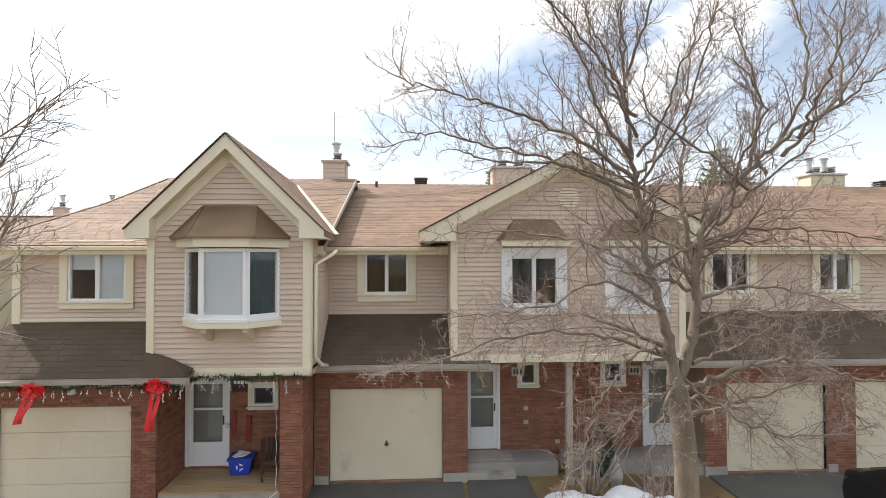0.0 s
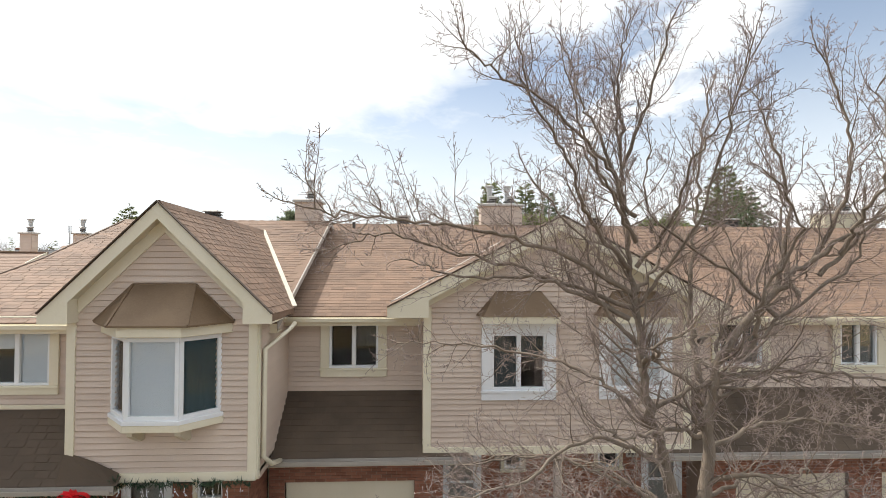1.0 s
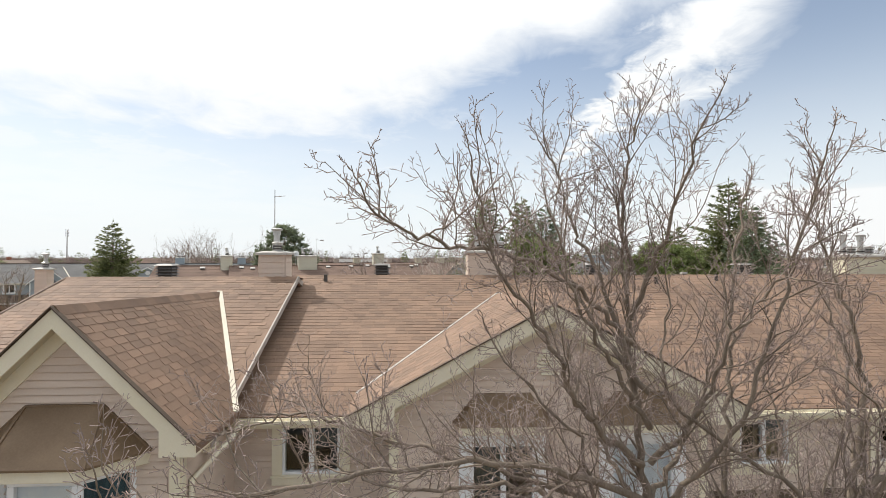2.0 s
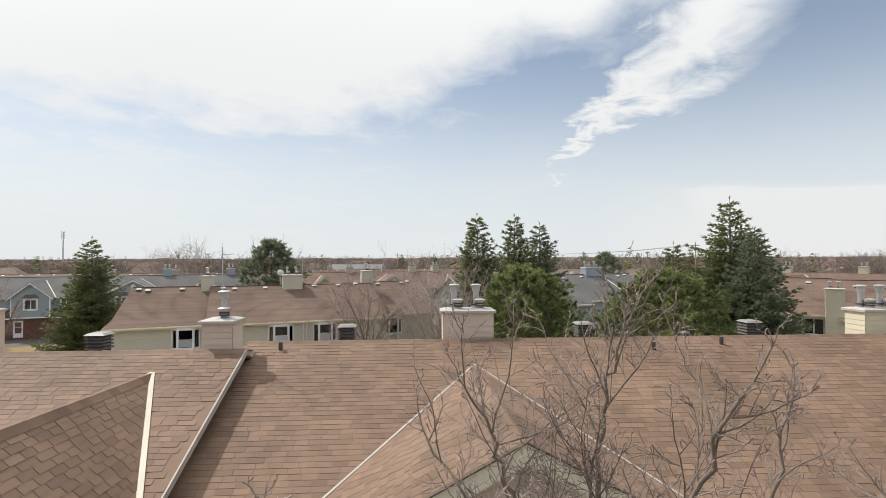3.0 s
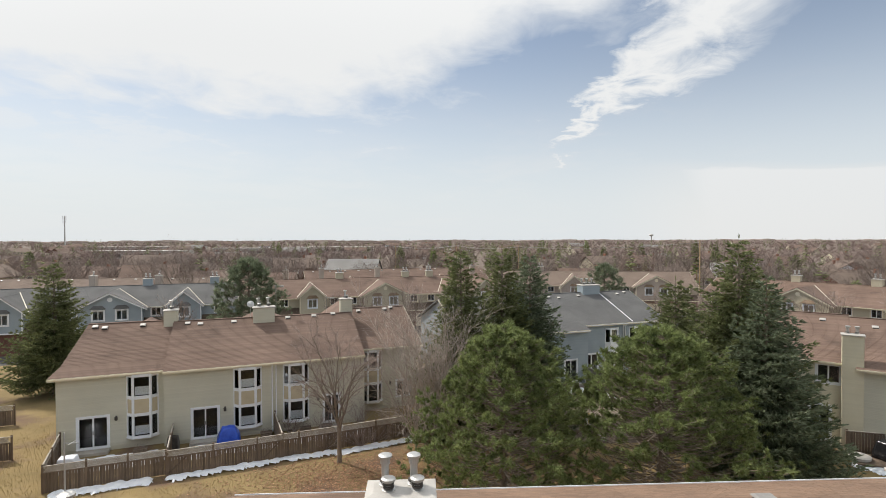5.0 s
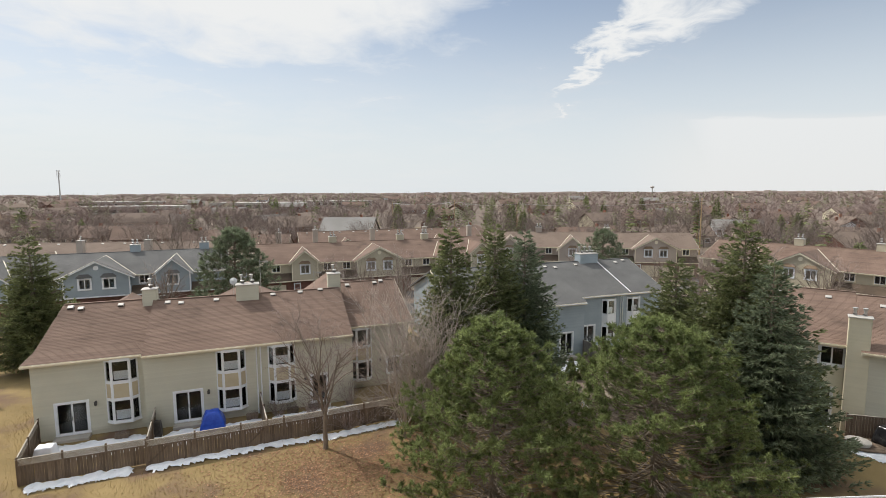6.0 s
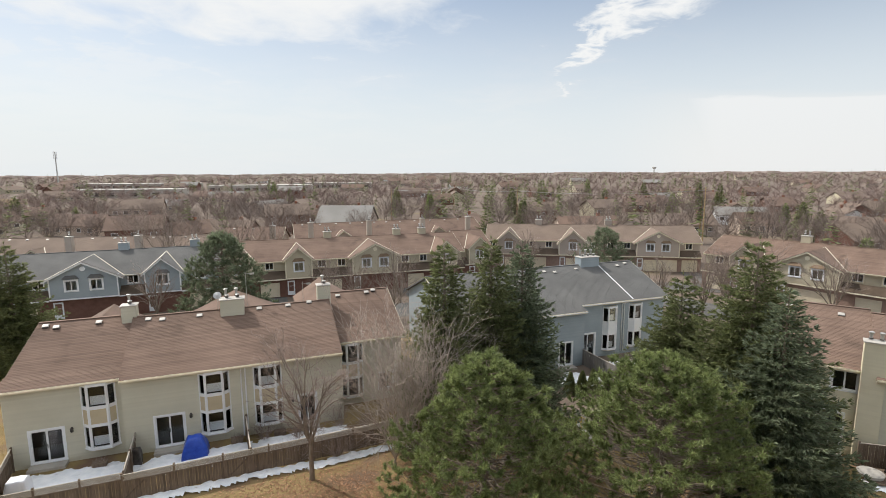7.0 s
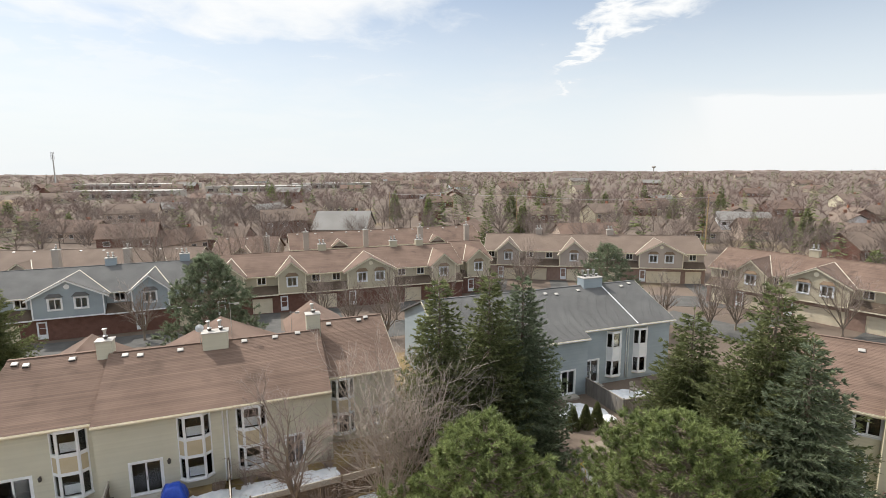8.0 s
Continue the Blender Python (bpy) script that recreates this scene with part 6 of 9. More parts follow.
SIDE_PINK = material("pinkish siding", (0.40, 0.34, 0.29), (0.46, 0.39, 0.33), 0.5, 0.7, bump=0.05)
front_row((-13.2, 73.3), 15.5, -10.5, 26.2, CREAM_FAR, SHINGLE_RED, [(-7.3, 2.2, 1), (0.8, 2.2, 1), (11.9, 4.0, 2), (23.1, 2.2, 1)], [5.0, 16.2, 20.5],
          "cream sided townhouse row with red brown roof and gables")
front_row((12.9, 82.6), 15.5, -0.6, 4.6, CREAM_FAR, SHINGLE_RED, [(2.0, 2.2, 1)], [], "cream gabled end house of the row, set back")
front_row((45.4, 87.7), -12, -28.5, 9, SIDE_PINK, SHINGLE_TAN, [(-24.4, 2.4, 1), (-12.9, 2.9, 1), (1.7, 4.2, 2)], [-19.5, -6.5], "pinkish townhouse row with tan roof and gables", ground=BRICK_PALE)
front_row((51.65, 70.05), -57, -6, 26, CREAM_FAR, SHINGLE_RED, [(0.0, 2.4, 1), (7.7, 4.2, 2), (19.5, 2.4, 1)], [4.5, 14.0], "cream sided townhouse row with double gable", ground=BRICK_PALE)
front_row((-36.1, 63.3), 19, -18, 15, SIDING_BLUE, SHINGLE_GREY, [(-11.0, 2.4, 1), (0.1, 4.2, 2), (8.6, 2.4, 1)], [2.8, 11.5], "blue sided townhouse row with grey roof and white bargeboards", trim=WHITE)
back_row((-62.5, 79.5), 4, -14, 33, SIDE_PINK, SHINGLE_TAN, [13.5, 23.5], "tan roofed townhouse row with outside chimneys", (8.5, 28.0))
back_row((-19.5, 98.5), 17, 1.0, 40, SIDE_PINK, SHINGLE_RED, [3.2, 14.6, 25.8, 36.0], "red brown roofed townhouse row with outside chimneys", (10.0, 30.0))
back_row((-31.0, 93), 5, 0, 10.5, SIDE_PINK, SHINGLE_RED, [9.0], "brown roofed townhouse with a tall chimney", (5.0,))


def street(origin, rot, x0, x1, z, drives):
    """The street before a row, with a drive to each garage."""
    m = pose(*origin, 0, 0, 0, rot)
    s_ = Mesh()
    s_.box(x0, x1, -15.5, -9.0, -0.2, z)
    solo("road", s_, ASPHALT, m, "grey asphalt street before the far row", "road", kind="structure")
    for d in drives:
        p_ = Mesh()
        p_.box(d - 1.5, d + 1.5, -9.0, -0.02, -0.2, z + 0.004)
        solo("driveway", p_, ASPHALT, m, "short asphalt drive to a garage", "driveway", kind="structure")


street((45.4, 87.7), -12, -30, 12, 0.03, (-26, -15.5, -4.0, 7.0))
street((51.65, 70.05), -57, -6, 26, 0.045, (4.0, 14.5, 24.0))
street((-13.2, 73.3), 15.5, -4, 30, 0.015, (-2.5, 5.5, 17.0, 28.0))
# the next block along the front row, beyond the side yard
nb = thing("townhouse_row", pose(-26.0, 2.4, 0), "cream sided townhouse block beside the row", "house", "rows further off")
block(nb, -8, 12.4, 0, 12.9, 4.4, 6.85, SIDING_CREAM, SHINGLE, over=0.3)
for x, y in ((6.9, 12.95), (9.4, 12.95)):
    chimney(nb, x, x + 0.55, y, y + 0.42, 0, 7.8, SIDING, 1)


# ---- trees ----


def branch(out, rng, p, d, r, length, level, spec):
    """A limb that wanders, thins out and bears side branches. out: lists of (path, radii) by level."""
    n = spec["steps"][level]
    step = length / n
    path, radii = [Vector(p)], [r]
    p, d = Vector(p), Vector(d).normalized()
    tip = r * spec["taper"]
    for i in range(n):
        wob = spec["wobble"][level]
        d = (d + Vector((rng.gauss(0, wob), rng.gauss(0, wob), rng.gauss(0, wob) + spec["rise"][level]))).normalized()
        p = p + d * step
        path.append(p)
        radii.append(r + (tip - r) * (i + 1) / n)
        if level < spec["depth"] and (i + 1) / n > spec["bare"][level]:
            k = spec["kids"][level]
            kids = int(k) + (1 if rng.random() < k - int(k) else 0)
            for _ in range(kids):
                q = rng.uniform(0, 2 * math.pi)
                side = d.orthogonal().normalized()
                side = Matrix.Rotation(q, 3, d) @ side
                a = radians(rng.uniform(*spec["angle"]))
                nd = d * math.cos(a) + side * math.sin(a)
                ln = length * rng.uniform(*(spec["reach"][level] if "reach" in spec else spec["shrink"])) * (1.15 - 0.55 * (i + 1) / n)
                if spec.get("limit") and not spec["limit"](p + nd * ln):
                    ln *= 0.45
                branch(out, rng, p - d * step * rng.random() * 0.8, nd, max(radii[-1] * (0.7 if level < 2 else 0.58), spec["min_r"]), ln, level + 1, spec)
    if level == spec["depth"] and "bud" in spec:
        radii[-1] = spec["bud"]
    out.setdefault(level, []).append((path, radii))


def tree_mesh(out, levels, sides):
    mb = Mesh()
    for lv in levels:
        for path, radii in out.get(lv, []):
            mb.tube(path, radii, sides.get(lv, 3), False)
    return mb


# -- the big bare tree before the row --
rng = random.Random(17)
tree_out = {}
TREE = Vector((3.35, -4.9, 0))
SPUR = dict(depth=4, steps=[6, 9, 6, 4, 2], wobble=[0.05, 0.1, 0.17, 0.24, 0.3], rise=[0.05, 0.03, 0.09, 0.13, 0.12], bare=[0.5, 0.1, 0.12, 0.0, 0.0],
            reach=[(0.4, 0.6), (0.3, 0.5), (0.3, 0.55), (0.2, 0.4)], bud=0.003, kids=[1, 1, 1.4, 1.2, 0], angle=(28, 68), shrink=(0.4, 0.6), taper=0.32, min_r=0.0031,
            limit=lambda p: p.z < 10.15 and p.y > -2.15)


def bow_path(pts, n):
    """A smooth curve through a few knees."""
    p = [Vector(q) for q in pts]
    p = [p[0] * 2 - p[1], *p, p[-1] * 2 - p[-2]]
    out = []
    for i in range(1, len(p) - 2):
        a, b, c, d = p[i - 1:i + 3]
        for k in range(n):
            t = k / n
            out.append(0.5 * (b * 2 + (c - a) * t + (a * 2 - b * 5 + c * 4 - d) * t * t + (b * 3 - a - c * 3 + d) * t ** 3))
    return out + [p[-2]]


def limb(r, tip, *knees, bare=0.15, step=0.12, sag=0.0, reach=1.0):
    """A crooked limb through its knees, thick r at its foot, with side branches all along."""
    path = bow_path(knees, 7)
    path = [p + Vector((rng.gauss(0, 0.018), rng.gauss(0, 0.018), rng.gauss(0, 0.018))) if i else p for i, p in enumerate(path)]
    n = len(path) - 1
    radii = [r + (tip - r) * (i / n) ** 0.6 for i in range(n + 1)]
    tree_out.setdefault(1, []).append((path, radii))
    sp = dict(SPUR)
    if sag:
        sp["rise"] = [0, 0, -0.03 * sag, 0.02, 0.08]
    total = sum((b - a).length for a, b in zip(path, path[1:]))
    gone, due = 0.0, total * bare
    for i in range(n):
        a, b = path[i], path[i + 1]
        d = (b - a).normalized()
        while due < gone + (b - a).length:
            f = due / total
            p = a.lerp(b, (due - gone) / (b - a).length)
            side = Matrix.Rotation(rng.uniform(0, 6.283), 3, d) @ d.orthogonal().normalized()
            w = radians(rng.uniform(32, 66))
            nd = d * math.cos(w) + side * math.sin(w) + Vector((0, 0, 0.25 - 0.4 * sag))
            ln = reach * rng.uniform(0.45, 1.25) * (1.1 - 0.55 * f)
            if not SPUR["limit"](p + nd.normalized() * ln):
                ln *= 0.4
            branch(tree_out, rng, p, nd, max(radii[i] * 0.34, 0.0058), ln, 2, sp)
            due += step * rng.uniform(0.5, 1.5)
        gone += (b - a).length
    branch(tree_out, rng, path[-1], path[-1] - path[-2], tip, 0.35 * reach, 2, sp)


tree = thing("tree", pose(*TREE), "large bare deciduous tree with grey brown bark", "tree")
trunk = Mesh()
trunk.tube(bow_path([(0.03, 0, -0.1), (0.02, 0, 0.2), (0.0, 0, 0.9), (-0.01, 0, 2.3), (-0.1, 0, 3.15), (-0.17, 0, 3.55)], 4),
           [0.30, 0.26, 0.225, 0.205, 0.195, 0.185, 0.178, 0.172, 0.168, 0.165, 0.162, 0.16, 0.158, 0.156, 0.154, 0.152, 0.148, 0.14, 0.13, 0.12, 0.10], 14, False)
# the two leaders
limb(0.11, 0.010, (-0.12, 0, 3.2), (-0.25, 0, 4.06), (-0.46, 0, 4.82), (-0.59, 0.1, 5.74), (-0.66, 0.2, 6.7), (-0.70, 0.3, 7.7), (-0.78, 0.35, 8.8), bare=0.3, step=0.105)
limb(0.10, 0.010, (-0.1, 0, 3.35), (0.14, 0, 4.3), (0.13, -0.06, 5.1), (0.26, -0.1, 5.65), (0.81, -0.2, 6.4), (1.2, -0.3, 6.75), (1.9, -0.5, 7.25), (2.5, -0.6, 7.75), bare=0.25, step=0.105)
limb(0.046, 0.010, (0.11, 0, 5.2), (0.03, 0.1, 5.9), (0.08, 0.25, 6.4), (0.31, 0.5, 7.2), (0.48, 0.7, 8.1), (0.68, 0.8, 9.0))
# limbs that rise
limb(0.034, 0.007, (0.82, -0.2, 6.4), (1.05, -0.1, 7.3), (0.9, 0, 8.1), (0.75, 0.1, 8.7))
limb(0.031, 0.007, (1.17, -0.3, 6.72), (1.6, -0.3, 7.6), (1.56, -0.2, 8.5), (1.35, -0.1, 9.2))
limb(0.027, 0.007, (1.9, -0.5, 7.25), (2.15, -0.2, 8.0), (2.3, 0.1, 8.8))
limb(0.034, 0.007, (-0.66, 0.18, 6.6), (-1.24, -0.2, 7.1), (-1.56, -0.5, 7.65), (-1.95, -0.7, 8.2), (-2.2, -0.75, 8.9))
limb(0.031, 0.007, (-0.69, 0.25, 7.2), (-0.95, 0.3, 8.1), (-1.2, 0.4, 8.7), (-1.4, 0.3, 9.2))
limb(0.031, 0.007, (-0.7, 0.3, 7.8), (-0.5, 0.0, 8.6), (-0.38, -0.3, 9.4))
limb(0.027, 0.007, (-0.62, 0.15, 6.2), (-0.2, -0.3, 7.0), (0.1, -0.5, 8.1), (0.3, -0.6, 9.0))
limb(0.026, 0.007, (-0.72, 0.3, 8.0), (-0.7, 0.4, 8.9), (-0.58, 0.35, 9.6))
limb(0.027, 0.007, (-0.69, 0.28, 7.6), (-1.2, 0.1, 8.05), (-1.85, -0.5, 8.35), (-2.4, -1.0, 8.4), (-2.75, -1.35, 8.55), bare=0.2)
# limbs that reach out
limb(0.034, 0.007, (-0.64, 0.15, 6.3), (-1.7, -0.3, 6.8), (-2.65, -0.8, 7.0), (-3.35, -1.2, 7.05), (-4.0, -1.6, 7.1), step=0.1)
limb(0.031, 0.007, (-0.62, 0.12, 6.15), (-1.9, 0.2, 6.6), (-2.75, 0.3, 6.8), (-3.5, 0.4, 7.0), (-4.2, 0.5, 6.8), step=0.1)
limb(0.037, 0.007, (-0.47, 0, 4.8), (-0.9, 0.3, 5.25), (-1.6, 0.7, 5.5), (-2.55, 1.0, 5.6), (-3.4, 1.3, 5.6), step=0.105, sag=0.4)
limb(0.034, 0.007, (-0.36, 0, 4.45), (-1.3, -0.4, 4.85), (-2.2, -0.8, 4.6), (-3.2, -1.1, 4.5), step=0.105, sag=0.7)
limb(0.031, 0.007, (-0.19, 0, 3.75), (-1.3, -0.3, 4.15), (-2.5, -0.6, 4.2), (-3.5, -0.8, 3.95), (-4.1, -0.9, 3.8), step=0.1, sag=0.8)
limb(0.027, 0.007, (-0.22, 0, 3.9), (-0.9, 0.9, 4.1), (-1.7, 1.7, 3.9), (-2.6, 2.2, 3.5), step=0.105, sag=0.8)
limb(0.034, 0.007, (0.16, 0, 4.6), (1.2, 0.4, 4.75), (2.4, 0.7, 4.6), (3.6, 0.9, 4.2), step=0.105, sag=0.6)
limb(0.031, 0.007, (0.22, -0.08, 5.35), (0.8, -0.4, 5.55), (1.6, -0.7, 5.5), (2.6, -0.9, 5.3), step=0.105, sag=0.4)
limb(0.031, 0.007, (0.16, -0.04, 5.0), (0.9, 0.5, 5.5), (1.9, 0.9, 5.9), (3.1, 1.2, 6.0), step=0.105)
limb(0.029, 0.007, (0.09, 0, 4.05), (1.1, 0.3, 4.15), (2.2, 0.5, 3.5), (3.1, 0.7, 2.7), step=0.1, sag=0.9)
limb(0.024, 0.007, (-0.07, 0, 3.55), (0.2, -0.5, 3.2), (0.7, -0.9, 3.0), (1.5, -1.1, 3.1), step=0.105, sag=0.9, reach=0.8)
limb(0.024, 0.007, (-0.1, 0, 3.3), (-0.7, -0.4, 3.3), (-1.3, -0.6, 2.9), (-1.9, -0.7, 2.4), step=0.105, sag=0.9, reach=0.8)
limb(0.024, 0.007, (-0.08, 0, 3.2), (0.6, 0.4, 3.1), (1.4, 0.7, 2.7), (2.1, 0.8, 2.1), step=0.105, sag=0.9, reach=0.8)
# upright limbs that fill the upper crown
for k in range(13):
    q = k * 2.399 + 1.1
    f = k / 13
    a = Vector((-0.6, 0.15, 5.6 + 1.9 * f)) if k % 2 else Vector((0.2 + 1.3 * f, -0.1 - 0.3 * f, 5.4 + 1.5 * f))
    o = Vector((math.cos(q), math.sin(q) * 0.7, 0))
    b = a + o * 0.5 + Vector((0, 0, 0.5))
    c = a + o * rng.uniform(0.8, 1.1) + Vector((rng.gauss(0, 0.12), 0, 1.15))
    limb(0.03, 0.007, a, b, c, a + o * rng.uniform(1.0, 1.5) + Vector((0, 0, rng.uniform(1.6, 2.0))), step=0.15, reach=0.9)
# crooked limbs of the middle crown, all round
for k in range(10):
    q = k * 2.399 + 0.4
    z = 3.7 + 0.26 * k
    x = -0.25 - 0.2 * (z - 3.7) if k % 2 else 0.1
    o = Vector((math.cos(q), math.sin(q) * 0.8, 0))
    a = Vector((x, 0.03 * (z - 3.7), z))
    far_ = rng.uniform(1.7, 2.6) * (1.0 if o.y > -0.3 else 0.75)
    b = a + o * far_ * 0.4 + Vector((0, 0, 0.3 + rng.gauss(0, 0.1)))
    c = a + o * far_ * 0.75 + Vector((rng.gauss(0, 0.15), rng.gauss(0, 0.15), 0.35 + 0.01 * k + rng.gauss(0, 0.12)))
    limb(0.034, 0.008, a, b, c, a + o * far_ + Vector((0, 0, 0.2 + 0.05 * k)), step=0.12, sag=0.5 - 0.03 * k)
# low heavy limbs, the ends hanging
limb(0.05, 0.012, (-0.04, 0, 3.0), (0.5, 0.2, 3.0), (1.3, 0.3, 3.15), (2.3, 0.4, 3.4), step=0.14, sag=0.5)
limb(0.052, 0.012, (-0.02, 0, 3.35), (0.55, -0.1, 3.6), (1.1, -0.2, 3.76), (1.6, -0.3, 3.76), (2.0, -0.35, 3.6), (2.5, -0.4, 3.5), step=0.14, sag=0.6)
limb(0.03, 0.009, (-0.2, 0, 3.85), (-0.8, -0.4, 3.95), (-1.3, -0.7, 3.65), (-1.65, -0.8, 3.05), (-1.75, -0.85, 2.6), step=0.12, sag=0.9, reach=0.7)
limb(0.028, 0.009, (-0.15, 0, 3.5), (-0.5, -0.6, 3.5), (-0.85, -0.9, 3.1), (-0.95, -1.0, 2.5), (-0.8, -1.0, 2.0), step=0.12, sag=0.9, reach=0.7)
tk = part("trunk", trunk, BARK, tree, "furrowed grey brown trunk", smooth=True)
part("limb", tree_mesh(tree_out, [1, 2], {1: 8, 2: 5}), BARK, tree, "", smooth=True)
part("crown", tree_mesh(tree_out, [3, 4], {3: 3, 4: 3}), TWIG, tree, "bare pale twigs", smooth=True)


def bare_tree(m, height, seed, spread=0.5, label="bare deciduous tree", trunk_r=0.13, kids=1.4, fork=0.3, stems=5, depth=4, thick=1.0, twig=None):
    rng = random.Random(seed)
    out = {}
    sp = dict(depth=depth, steps=[5, 6, 5, 4, 3], wobble=[0.04, 0.1, 0.14, 0.18, 0.22], rise=[0.04, 0.06, 0.06, 0.06, 0.05], bare=[0.4, 0.2, 0.1, 0, 0], kids=[1.5, kids, kids, kids, 0],
              angle=(22, 52), shrink=(0.42, 0.66), taper=0.35, min_r=0.007 * thick)
    t = thing("tree", m, label, "tree", "bare trees")
    zf = height * fork
    branch_path = [(0, 0, -0.1), (0.02, 0, 0.2), (0.0, 0.03, zf * 0.5), (0.05, 0.0, zf)]
    tr = Mesh()
    tr.tube(branch_path, [trunk_r * 1.4, trunk_r * 1.05, trunk_r * 0.9, trunk_r * 0.75], 10, False)
    for i in range(stems):
        q = 2 * math.pi * (i + rng.random() * 0.6) / stems
        tilt = spread * rng.uniform(0.6, 1.2) if i else 0.08
        branch(out, rng, (0.03, 0, zf * rng.uniform(0.75, 1.0)), (math.cos(q) * tilt, math.sin(q) * tilt, 1), trunk_r * 0.55, (height - zf) * rng.uniform(0.75, 1.0), 1, sp)
    part("trunk", tr, BARK, t, "", smooth=True)
    lv = [1, 2]
    part("limb", tree_mesh(out, lv, {1: 6, 2: 4}), twig or BARK, t, "", smooth=True)
    part("crown", tree_mesh(out, [3, 4], {3: 3, 4: 3}), twig or TWIG, t, "bare twigs")
    return t


bare_tree(pose(-7.3, -4.4, 0), 7.3, 5, 0.62, "bare deciduous tree at the side of the drive", 0.10)
bare_tree(pose(-1.5, 28.0, 0), 8.4, 8, 0.42, "slim bare tree before the fence", 0.14, kids=1.5)
# thicket of bare shrubs by the far end of the fence
for i, (x, y, hgt) in enumerate(((4.3, 29.9, 9.6), (5.7, 30.4, 9.0), (3.3, 29.0, 7.6))):
    bare_tree(pose(x, y, 0), hgt, 60 + i, 0.45, "bare multi-stemmed thicket by the fence", 0.085, kids=1.6, fork=0.08, stems=12, depth=3, thick=1.5, twig=TWIG_SUNLIT)


def bush(m, height, seed, label, width=0.7, stems=46, thick=1.0):
    rng = random.Random(seed)
    b = Mesh()
    for i in range(stems):
        q, k = rng.uniform(0, 6.28), rng.uniform(0.2, width)
        p = Vector((math.cos(q) * 0.12, math.sin(q) * 0.12, 0))
        path, rad = [p], [0.014 * thick]
        d = Vector((math.cos(q) * k, math.sin(q) * k, 1)).normalized()
        for j in range(5):
            d = (d + Vector((rng.gauss(0, 0.22), rng.gauss(0, 0.22), rng.gauss(0, 0.12)))).normalized()
            p = p + d * height / 5 * rng.uniform(0.7, 1.1)
            path.append(p)
            rad.append((0.012 - 0.0018 * j) * thick)
            if j > 1:
                e = (d + Vector((rng.gauss(0, 0.6), rng.gauss(0, 0.6), rng.gauss(0, 0.3)))).normalized()
                b.tube([p, p + e * 0.16, p + e * 0.3 + Vector((0, 0, -0.03))], [0.007, 0.005, 0.003], 3, False)
        b.tube(path, rad, 4, False)
    return solo("shrub", b, TWIG, m, label, "shrub", "bare shrubs")


bush(pose(3.35, -0.9, 0), 2.0, 4, "bare pale-stemmed shrub by the porch", 0.35, 14, 1.6)
bush(pose(4.5, -1.5, 0), 1.1, 6, "low bare shrub by the path", 0.8, 14, 1.3)
for i, s_ in enumerate((6.6, 8.8, 11.6, 13.4, 14.8, 16.0)):
    bush(BK @ pose(s_, -1.0 - 0.6 * (i % 2), 0), 1.3 + 0.4 * (i % 3), 30 + i, "bare brown shrub against the house", 0.9)
for i in range(7):
    bush(BK @ pose(8.5 + i * 1.15, -4.4 + 0.5 * math.sin(i * 2.1), 0), 1.5, 80 + i, "bare tangled hedge by the fence", 1.0)


# -- conifers --
def needles(verts, faces, p, d, length, width, rng, count, spread):
    """A fan of thin needle blades at p about the direction d."""
    for _ in range(count):
        e = (d + Vector((rng.gauss(0, spread), rng.gauss(0, spread), rng.gauss(0, spread)))).normalized()
        s = e.cross(Vector((rng.gauss(0, 1), rng.gauss(0, 1), rng.gauss(0, 1)))).normalized() * width
        l = length * rng.uniform(0.6, 1.15)
        n = len(verts)
        verts += [tuple(p - s), tuple(p + s), tuple(p + e * l)]
        faces.append((n, n + 1, n + 2))


